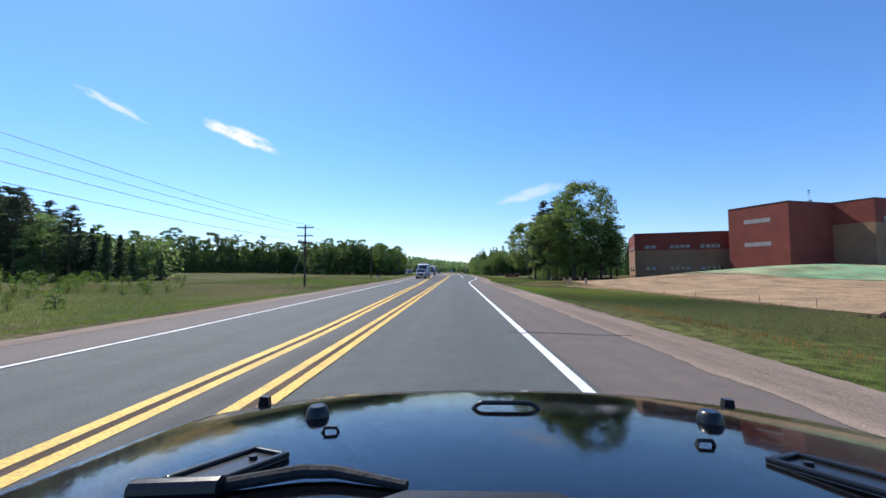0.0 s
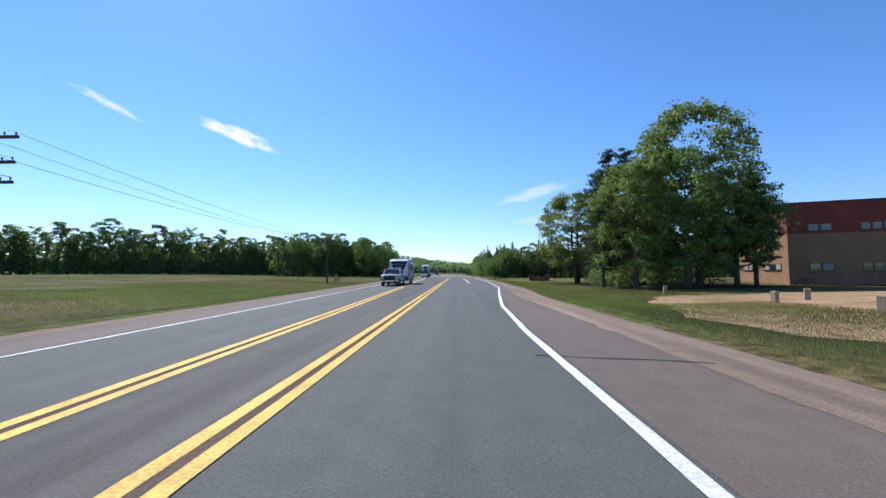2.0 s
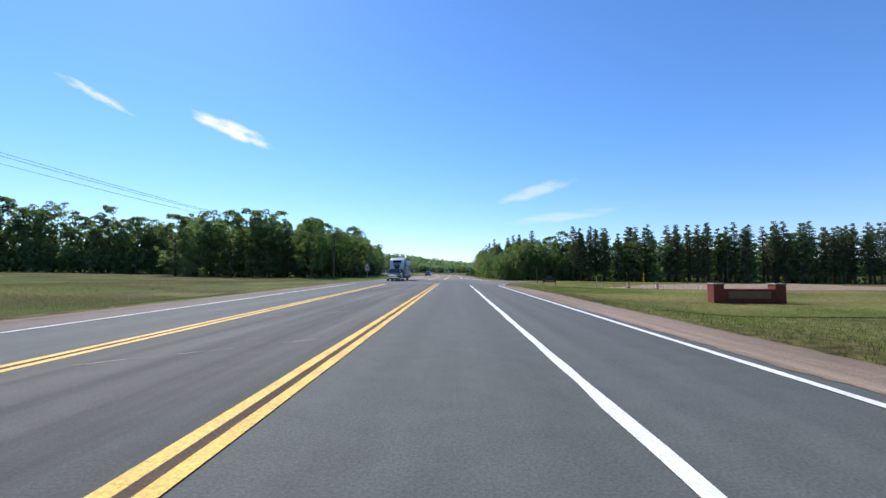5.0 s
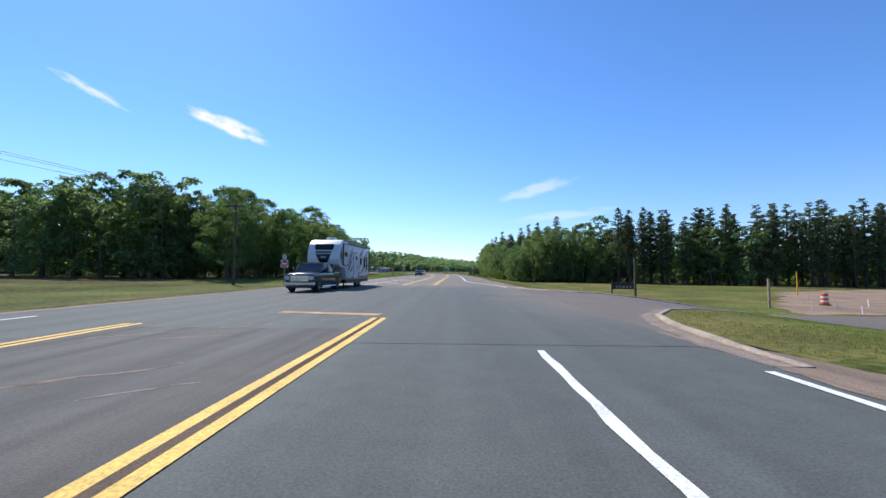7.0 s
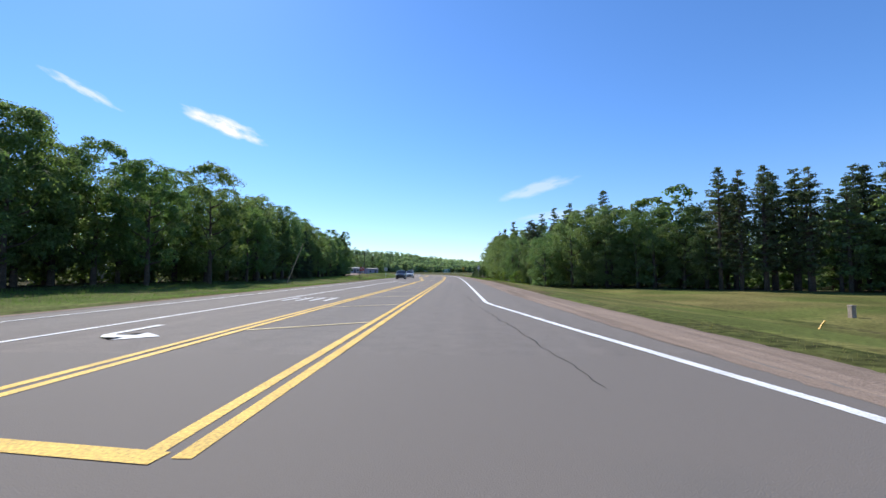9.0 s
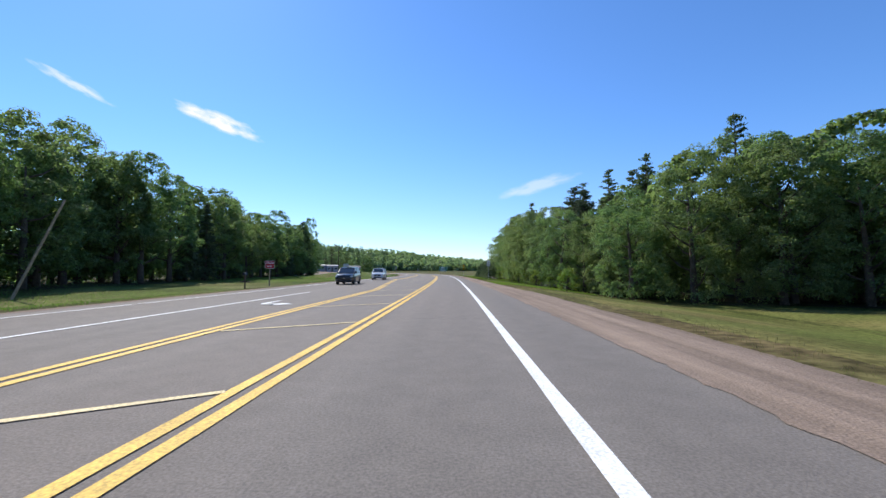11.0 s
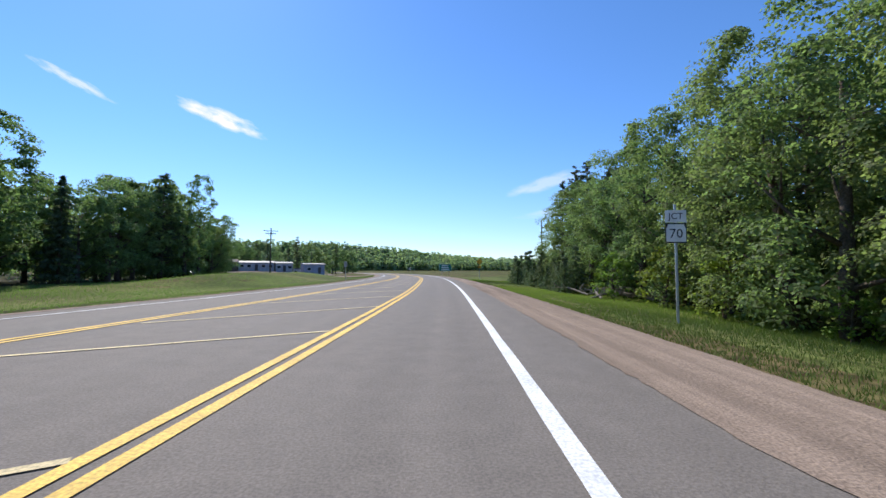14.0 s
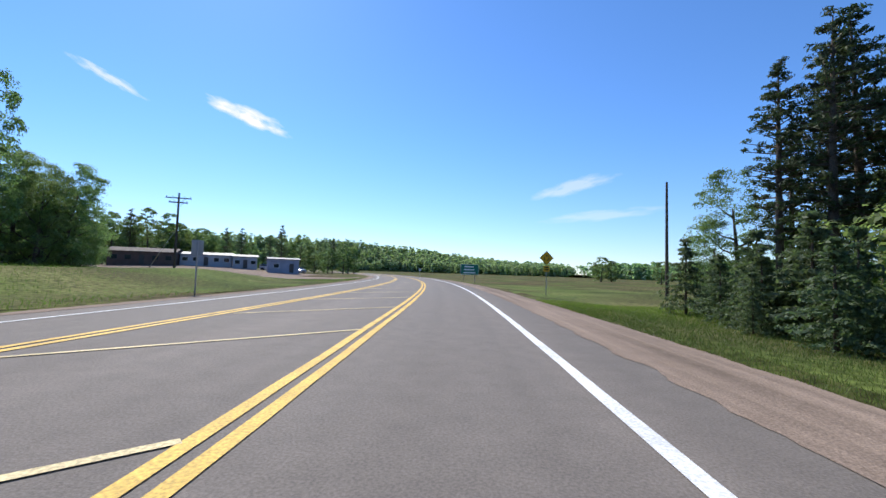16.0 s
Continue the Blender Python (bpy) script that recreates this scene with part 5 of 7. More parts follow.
# yellow diamond with a plate below
yx, yy = 3.3, 356.5
t_ = thing("warning_sign", pose(yx, yy, ground_z(yx, yy), 0, 0, 6), "yellow diamond warning sign with a speed plate below", "road sign")
u_post(t_, 3.9)
dz = 3.35
plate("diamond", [(0, dz - 0.64), (0.64, dz), (0, dz + 0.64), (-0.64, dz)], SIGN_BLACK, t_)
plate("face", [(0, dz - 0.60), (0.60, dz), (0, dz + 0.60), (-0.60, dz)], SIGN_YELLOW, t_, -0.005)
for k in range(3):
    a = 2.1 * k + 0.5
    plate("arrow", [(0.22 * math.cos(a + q) * f, dz + 0.22 * math.sin(a + q) * f) for q, f in ((0, 0.8), (0.5, 0.85), (1.0, 0.85), (1.0, 0.6), (1.6, 1.0), (1.0, 1.4), (1.0, 1.12), (0.5, 1.12), (0, 1.12))], SIGN_BLACK, t_, -0.010)
plate("speed_plate", rect(0.55, 2.12, 2.66), SIGN_YELLOW, t_)
for z_ in (2.50, 2.30):
    plate("bar", rect(0.36, z_ - 0.05, z_ + 0.05), SIGN_BLACK, t_, -0.006)
# green guide sign far off
t_ = thing("guide_sign", pose(-5.0, 402, ground_z(-5, 402), 0, 0, 14), "large green guide sign with white writing on two posts", "road sign")
for sx in (-1.1, 1.1):
    part("post", box(sx - 0.07, 0.04, -0.4, sx + 0.07, 0.18, 3.6, 0.01), WOOD_PALE, t_)
plate("panel", rect(3.7, 1.5, 3.6), SIGN_WHITE, t_)
plate("face", rect(3.6, 1.55, 3.55), SIGN_GREEN, t_, -0.005)
for k in range(3):
    plate("bar", [(-1.3 + 0.1 * k, 1.80 + 0.6 * k), (1.2 - 0.2 * k, 1.80 + 0.6 * k), (1.2 - 0.2 * k, 2.05 + 0.6 * k), (-1.3 + 0.1 * k, 2.05 + 0.6 * k)], SIGN_WHITE, t_, -0.012)
# signs turned away
for x, y, w, z0, z1, turn in ((-19.6, 292.6, 0.95, 2.0, 3.0, 8), (-17.1, 338.8, 0.55, 1.95, 2.75, 50), (-18, 420, 0.6, 1.8, 2.5, 30)):
    t_ = thing("sign_back", pose(x, y, ground_z(x, y), 0, 0, turn), "grey back of a road sign on a post", "road sign", "signs turned away")
    u_post(t_, z1, -0.03)
    plate("plate", rect(w, z0, z1), SIGN_BACK, t_)
# realty sign by the pole
rx_, ry_ = -21.5, 112
t_ = thing("yard_sign", pose(rx_, ry_, ground_z(rx_, ry_)), "small red and white board on two stakes in the grass", "yard sign")
for sx in (-0.42, 0.42):
    part("stake", box(sx - 0.03, 0, -0.3, sx + 0.03, 0.06, 1.15, 0.005), WOOD_PALE, t_)
plate("board", rect(0.95, 0.55, 1.1), RED, t_)
plate("stripe", rect(0.75, 0.72, 0.9), SIGN_WHITE, t_, -0.006)
# black board on two legs past the junction
bx, by = 20.2, 189.6
bz = ground_z(bx, by)
t_ = thing("board_sign", pose(bx, by, bz), "dark wooden board sign with crossed wooden slats on top", "sign")
for sx in (-1.35, 1.35):
    part("leg", box(sx - 0.07, -0.07, -0.4, sx + 0.07, 0.07, 2.0, 0.01), BLACK, t_)
part("board", box(-1.28, -0.05, 0.95, 1.28, 0.05, 1.75, 0.012), BLACK, t_)
for k in range(5):
    plate("bar", [(-0.9 + 0.4 * k, 1.12), (-0.66 + 0.4 * k, 1.12), (-0.66 + 0.4 * k, 1.32), (-0.9 + 0.4 * k, 1.32)], WOOD_PALE, t_, -0.056)
for a in (-38, 38):
    part("slat", box(-0.45, -0.05, -0.035, 0.45, -0.02, 0.035, 0.006), WOOD_PALE, t_).matrix_basis = pose(0, 0, 1.98, 0, a, 0)
# plain posts, barrel, box
for x, y, h, m_, lab in ((14.2, 172.5, 3.1, POLE_WOOD, "dark slender post beside the board sign"), (24.5, 172.5, 2.3, WOOD_PALE, "weathered square wooden post"), (40.2, 189.1, 2.9, SIGN_YELLOW, "tall yellow marker post")):
    t_ = thing("post", pose(x, y, ground_z(x, y)), lab, "post")
    r_ = 0.045 if m_ is SIGN_YELLOW else 0.07
    part("shaft", box(-r_, -r_, -0.4, r_, r_, h, 0.012), m_, t_)
    part("cap", box(-r_ - 0.01, -r_ - 0.01, h - 0.004, r_ + 0.01, r_ + 0.01, h + 0.03, 0.008), m_, t_)
ORANGE = mat("barrel_orange", (0.70, 0.10, 0.02), 0.5, var=0.1, fine=0.05, bump=0.05)
for bx_, by_ in ((31.1, 175.2), (33.4, 169.4)):
    t_ = thing("traffic_barrel", pose(bx_, by_, ground_z(bx_, by_) + 0.05), "orange and white banded traffic barrel", "traffic barrel", "traffic barrels of the building site")
    part("body", tube([(0, 0, 0.06), (0, 0, 0.95), (0, 0, 1.0)], [0.29, 0.23, 0.20], 18), ORANGE, t_)
    for z_ in (0.28, 0.62):
        part("band", tube([(0, 0, z_), (0, 0, z_ + 0.14)], [0.300 - 0.0674 * z_, 0.300 - 0.0674 * (z_ + 0.14)], 18), SIGN_WHITE, t_)
    part("base", tube([(0, 0, 0), (0, 0, 0.07)], 0.38, 18), BLACK, t_)
t_ = thing("hydrant", pose(52.5, 187.5, ground_z(52.5, 187.5)), "yellow fire hydrant at the edge of the earth", "hydrant")
part("barrel", tube([(0, 0, -0.1), (0, 0, 0.55), (0, 0, 0.70), (0, 0, 0.78)], [0.14, 0.13, 0.12, 0.05], 12), SIGN_YELLOW, t_)
part("outlet", tube([(-0.22, 0, 0.5), (0.22, 0, 0.5)], 0.06, 8), SIGN_YELLOW, t_)
for x, y in ((26.5, 171), (27.5, 168.3), (30, 173), (33.5, 174), (36, 172), (44, 180), (38, 185), (29, 183), (32, 171), (34.6, 172.5), (38.5, 173.5), (41, 171.5), (37.5, 169.5), (43.5, 174.5)):
    t_ = thing("lath_stake", pose(x, y, ground_z(x, y), RND.uniform(-6, 6), RND.uniform(-6, 6), RND.uniform(0, 90)), "short pale lath stake in bare earth", "stake", "stakes of the building site")
    part("lath", box(-0.05, -0.015, -0.1, 0.05, 0.015, 0.62, 0.004), SIGN_WHITE, t_)
t_ = thing("utility_box", pose(24.6, 205, ground_z(24.6, 205)), "small pale utility pedestal standing in the grass", "utility box")
part("pedestal", box(-0.14, -0.14, -0.1, 0.14, 0.14, 0.74, 0.02), CONCRETE, t_)
part("cap", box(-0.16, -0.16, 0.735, 0.16, 0.16, 0.80, 0.015), CONCRETE, t_)
t_ = thing("marker_stake", pose(17.8, 199.5, ground_z(17.8, 199.5), 0, 35, 0), "leaning yellow marker stake in the mown grass", "stake")
part("stake", box(-0.03, -0.03, -0.1, 0.03, 0.03, 0.55, 0.005), SIGN_YELLOW, t_)
# mailbox
t_ = thing("mailbox", pose(-17.6, 253.0, ground_z(-17.6, 253.0)), "dark mailbox on a wooden post with a cross rail", "mailbox")
part("post", box(-0.05, -0.05, -0.3, 0.05, 0.05, 1.15, 0.01), POLE_WOOD, t_)
part("rail", box(-0.45, -0.04, 0.55, 0.45, 0.04, 0.64, 0.01), POLE_WOOD, t_)
part("box", prism([(-0.10, 1.15), (0.10, 1.15), (0.10, 1.27), (0.07, 1.34), (0.0, 1.37), (-0.07, 1.34), (-0.10, 1.27)], -0.26, 0.26, "y"), BLACK, t_)
# brick monument sign
t_ = thing("monument_sign", pose(16.9, 125, ground_z(16.9, 125)), "low red brick monument sign on the lawn", "sign")
part("wall", box(-1.6, -0.25, -0.3, 1.6, 0.25, 0.85, 0.02), BRICK, t_)
for sx in (-1.75, 1.75):
    part("pier", box(sx - 0.3, -0.3, -0.3, sx + 0.3, 0.3, 1.1, 0.02), BRICK, t_)
    part("cap", box(sx - 0.34, -0.34, 1.1, sx + 0.34, 0.34, 1.18, 0.02), CONCRETE, t_)
plate("panel", rect(2.4, 0.3, 0.72), BRICK_TAN, t_, -0.26, 0.03)
# picnic table
t_ = thing("picnic_table", pose(36.5, 84.0, ground_z(36.5, 84.0), 0, 0, 20), "dark wooden picnic table on the school lawn", "picnic table")
part("tabletop", box(-0.9, -0.38, 0.70, 0.9, 0.38, 0.75, 0.01), POLE_WOOD, t_)
for sy in (-0.65, 0.65):
    part("bench", box(-0.9, sy - 0.13, 0.42, 0.9, sy + 0.13, 0.46, 0.01), POLE_WOOD, t_)
for sx in (-0.6, 0.6):
    for sy in (-1, 1):
        part("leg", tube([(sx, sy * 0.7, -0.02), (sx, sy * 0.22, 0.70)], 0.045, 5), POLE_WOOD, t_)


# ---- vehicles ----
def paint(name, colour, flake=0.0):
    return mat(name, colour, 0.28, flake, var=0.05, scale=1.0, fine=0.03, bump=0, coat=0.7)


SILVER = paint("car_paint_silver", (0.50, 0.50, 0.51), 0.3)
WHITE_CAR = paint("car_paint_white", (0.66, 0.68, 0.70))
NAVY = paint("car_paint_dark_blue", (0.006, 0.008, 0.013), 0.0)
BLACK_CAR = paint("car_paint_black", (0.010, 0.011, 0.014))
CHROME = mat("chrome", (0.75, 0.75, 0.76), 0.12, 1.0, var=0.05, fine=0, bump=0)
ALLOY = mat("alloy_rim", (0.45, 0.45, 0.46), 0.3, 0.9, var=0.08, fine=0, bump=0)
LAMP = mat("headlamp_lens", (0.62, 0.64, 0.66), 0.08, 0.2, var=0.1, scale=20, fine=0, bump=0, coat=1.0)
TAIL = mat("tail_lamp", (0.35, 0.01, 0.01), 0.15, var=0.1, fine=0, bump=0, coat=1.0)
PANEL = mat("trailer_panel_white", (0.62, 0.62, 0.61), 0.4, var=0.06, scale=1.0, fine=0.04, bump=0.03)
PANEL_GREY = mat("trailer_panel_grey", (0.36, 0.36, 0.36), 0.4, var=0.06, scale=1.0, fine=0.04, bump=0.03)
DARK_TRIM = mat("trailer_trim_dark", (0.012, 0.016, 0.038), 0.3, var=0.08, fine=0.04, bump=0)
GREY_TRIM = mat("trailer_trim_grey", (0.16, 0.17, 0.19), 0.4, var=0.08, fine=0.04, bump=0)


def loft(rings, cap=True):
    bm = bmesh.new()
    vs = [[bm.verts.new(p) for p in r] for r in rings]
    n = len(vs[0])
    for u, v in zip(vs, vs[1:]):
        for k in range(n):
            bm.faces.new((u[k], u[(k + 1) % n], v[(k + 1) % n], v[k]))
    if cap:
        bm.faces.new(vs[0][::-1])
        bm.faces.new(vs[-1])
    bmesh.ops.recalc_face_normals(bm, faces=bm.faces)
    return bm


def soft(ob):
    """Smooth shading with sharp creases kept."""
    for p in ob.data.polygons:
        p.use_smooth = True
    ob.data.set_sharp_from_angle(angle=radians(35))
    return ob


def body_ring(y, w, z0, z1, tuck=0.10, crown=0.05):
    """A cross-section of a car's body at y: half width w from z0 up to the shoulder z1."""
    return [(-w + tuck, y, z0), (-w, y, z0 + 0.16), (-w, y, z1 - 0.22), (-w + 0.05, y, z1 - 0.05), (-w + 0.17, y, z1), (0, y, z1 + crown), (w - 0.17, y, z1), (w - 0.05, y, z1 - 0.05), (w, y, z1 - 0.22), (w, y, z0 + 0.16), (w - tuck, y, z0)]


def wheel(parent, x, y, r, width, side):
    """A wheel whose outside faces the side (-1 or 1)."""
    w = new("wheel")
    w.parent = parent
    w.matrix_basis = pose(x, y, r)
    prof = [(-0.5, 0.72), (-0.5, 0.93), (-0.38, 1.0), (0.38, 1.0), (0.5, 0.93), (0.5, 0.70), (0.2, 0.62), (-0.2, 0.62)]
    n = 28
    bm = bmesh.new()
    rings = [[bm.verts.new((a * width, r * b * math.cos(2 * math.pi * k / n), r * b * math.sin(2 * math.pi * k / n))) for a, b in prof] for k in range(n)]
    for k in range(n):
        u, v = rings[k], rings[(k + 1) % n]
        for j in range(len(prof)):
            bm.faces.new((u[j], u[(j + 1) % len(prof)], v[(j + 1) % len(prof)], v[j]))
    bmesh.ops.recalc_face_normals(bm, faces=bm.faces)
    soft(part("tyre", bm, RUBBER, w))
    bm = bmesh.new()
    x0 = side * width * 0.36
    add_tube(bm, [(x0 - side * 0.10, 0, 0), (x0 - side * 0.02, 0, 0)], r * 0.70, 24)
    for k in range(6):
        a = 2 * math.pi * k / 6
        add_box(bm, -0.02, -0.045, 0.04, 0.02, 0.045, r * 0.70, 0.012, Matrix.Translation((x0, 0, 0)) @ Matrix.Rotation(a, 4, "X"))
    add_tube(bm, [(x0 - 0.02, 0, 0), (x0 + side * 0.04, 0, 0)], [0.09, 0.07], 12)
    bmesh.ops.recalc_face_normals(bm, faces=bm.faces)
    part("rim", bm, ALLOY, w)
    return w


def glass_quad(name, pts, parent, material=GLASS_DARK, thick=0.012):
    """A pane over four corners, slightly proud of what it lies on."""
    ps = [Vector(p) for p in pts]
    n = (ps[1] - ps[0]).cross(ps[3] - ps[0]).normalized() * thick
    bm = bmesh.new()
    a = [bm.verts.new(p - n) for p in ps]
    b = [bm.verts.new(p + n) for p in ps]
    bm.faces.new(a[::-1])
    bm.faces.new(b)
    for k in range(4):
        bm.faces.new((a[k], a[(k + 1) % 4], b[(k + 1) % 4], b[k]))
    bmesh.ops.recalc_face_normals(bm, faces=bm.faces)
    return part(name, bm, material, parent)


def lerp3(a, b, t):
    return Vector(a).lerp(Vector(b), t)


def cabin(parent, material, sections, w_belt, w_roof, z_belt, z_roof, splits, side_to=None):
    """Roof, pillars and windows. sections: y of windscreen foot, roof front, roof end, rear foot. splits: shares along the side where pillars stand."""
    y0, y1, y2, y3 = sections
    ring = lambda y, w, z, t: [(-w, y, z), (-w + 0.06, y, z + t), (0, y, z + t + 0.05), (w - 0.06, y, z + t), (w, y, z), (0, y, z + 0.01)]
    soft(part("roof", loft([ring(y1 - 0.03, w_roof - 0.03, z_roof - 0.07, 0.05), ring((y1 + y2) / 2, w_roof, z_roof - 0.04, 0.06), ring(y2, w_roof - 0.02, z_roof - 0.07, 0.05)]), material, parent))
    zr = z_roof - 0.05
    for sx in (-1, 1):
        b0, b1, r1, r2, b3 = (sx * w_belt, y0, z_belt), (sx * w_belt, y1, z_belt), (sx * w_roof, y1, zr), (sx * w_roof, y2, zr), (sx * w_belt, y3, z_belt)
        part("pillar", tube([b0, r1], 0.055, 6), material, parent)
        part("pillar", tube([r2, b3], 0.07, 6), material, parent)
        for k, t in enumerate(splits[1:-1]):
            part("pillar", tube([lerp3(b0, b3, t), lerp3(r1, r2, min(1, max(0, (t - 0.13) / 0.8)))], 0.045, 6), BLACK, parent)
        for ta, tb in zip(splits, splits[1:]):
            ra, rb = min(1, max(0, (ta - 0.13) / 0.8)), min(1, max(0, (tb - 0.13) / 0.8))
            glass_quad("side_window", [lerp3(b0, b3, ta), lerp3(b0, b3, tb), lerp3(r1, r2, rb), lerp3(r1, r2, ra)], parent)
        m_ = part("mirror", box(sx * (w_belt + 0.04) - 0.11, y0 + 0.42, z_belt + 0.02, sx * (w_belt + 0.04) + 0.11 + sx * 0.05, y0 + 0.54, z_belt + 0.22, 0.04), material, parent)
    glass_quad("windscreen", [(-w_belt + 0.04, y0, z_belt + 0.01), (w_belt - 0.04, y0, z_belt + 0.01), (w_roof - 0.05, y1, zr), (-w_roof + 0.05, y1, zr)], parent)
    glass_quad("rear_window", [(w_belt - 0.06, y3, z_belt + 0.02), (-w_belt + 0.06, y3, z_belt + 0.02), (-w_roof + 0.06, y2, zr), (w_roof - 0.06, y2, zr)], parent)


def arches(parent, w, ys, r):
    """Dark wheel arch liners."""
    for y in ys:
        for sx in (-1, 1):
            bm = bmesh.new()
            n = 14
            inner = [(math.cos(math.pi * k / n) * (r + 0.05), math.sin(math.pi * k / n) * (r + 0.05)) for k in range(n + 1)]
            outer = [(math.cos(math.pi * k / n) * (r + 0.12), math.sin(math.pi * k / n) * (r + 0.12)) for k in range(n + 1)]
            a = [[bm.verts.new((xx, y + p[0], r + p[1])) for p in inner] for xx in (sx * (w - 0.25), sx * (w + 0.025))]
            b = [[bm.verts.new((xx, y + p[0], r + p[1])) for p in outer] for xx in (sx * (w - 0.25), sx * (w + 0.025))]
            for k in range(n):
                bm.faces.new((a[0][k], a[0][k + 1], a[1][k + 1], a[1][k]))
                bm.faces.new((b[0][k + 1], b[0][k], b[1][k], b[1][k + 1]))
                bm.faces.new((a[1][k], a[1][k + 1], b[1][k + 1], b[1][k]))
                bm.faces.new((a[0][k + 1], a[0][k], b[0][k], b[0][k + 1]))
            bmesh.ops.recalc_face_normals(bm, faces=bm.faces)
            part("wheel_arch", bm, BLACK, parent)
            part("arch_liner", prism([(y + p[0], r + p[1]) for p in inner], sx * (w - 0.30), sx * (w + 0.012), "x"), BLACK, parent)


def suv(x, y, turn, material, label, length=4.9, w=0.97, h=1.80, rack=False):
    """A sport utility vehicle facing -y before it is turned."""
    t = thing("suv", pose(x, y, 0.0, 0, 0, turn), label, "car")
    f, b = -length / 2, length / 2
    zb = 1.17
    rings = [body_ring(f, w - 0.26, 0.46, 0.86), body_ring(f + 0.07, w - 0.12, 0.36, 0.97), body_ring(f + 0.28, w - 0.04, 0.30, 1.03), body_ring(f + 0.8, w, 0.27, 1.10), body_ring(f + 1.3, w, 0.25, 1.18), body_ring(0.6, w + 0.01, 0.25, 1.20), body_ring(b - 0.5, w, 0.28, 1.23), body_ring(b - 0.10, w - 0.05, 0.34, 1.22), body_ring(b, w - 0.16, 0.44, 1.10)]
    soft(part("body", loft(rings), material, t))
    cabin(t, material, (f + 1.12, f + 1.95, b - 0.42, b - 0.06), w - 0.09, w - 0.22, zb + 0.02, h, (0.06, 0.36, 0.66, 0.92))
    arches(t, w, (f + 0.95, b - 1.0), 0.37)
    for yy in (f + 0.95, b - 1.0):
        for sx in (-1, 1):
            wheel(t, sx * (w - 0.13), yy, 0.37, 0.24, sx)
    part("grille", box(-0.55, f - 0.02, 0.58, 0.55, f + 0.1, 0.86, 0.04), BLACK, t)
    part("lower_grille", box(-0.55, f - 0.02, 0.36, 0.55, f + 0.12, 0.48, 0.02), BLACK, t)
    part("badge", box(-0.09, f - 0.045, 0.64, 0.09, f - 0.02, 0.72, 0.01), CHROME, t)
    part("skirt", box(-w + 0.04, f + 1.4, 0.22, w - 0.04, b - 1.4, 0.34, 0.02), BLACK, t)
    for sx in (-1, 1):
        part("headlight", box(sx * 0.74 - 0.16, f + 0.02, 0.80, sx * 0.74 + 0.16, f + 0.3, 0.90, 0.03), LAMP, t)
        part("fog_lamp", box(sx * 0.70 - 0.08, f + 0.01, 0.46, sx * 0.70 + 0.08, f + 0.15, 0.53, 0.02), LAMP, t)
        part("tail_light", box(sx * (w - 0.16) - 0.08, b - 0.12, 0.92, sx * (w - 0.16) + 0.08, b + 0.005, 1.10, 0.02), TAIL, t)
        part("door_handle", box(sx * (w + 0.0) - 0.012, -0.1, 0.93, sx * (w + 0.0) + 0.022, 0.1, 0.96, 0.008), CHROME, t)
        part("door_handle", box(sx * (w + 0.0) - 0.012, 0.85, 0.94, sx * (w + 0.0) + 0.022, 1.05, 0.97, 0.008), CHROME, t)
        part("roof_rail", tube([(sx * (w - 0.30), f + 2.2, h + 0.03), (sx * (w - 0.30), b - 0.7, h + 0.03)], 0.025, 6), BLACK if not rack else CHROME, t)
    return t


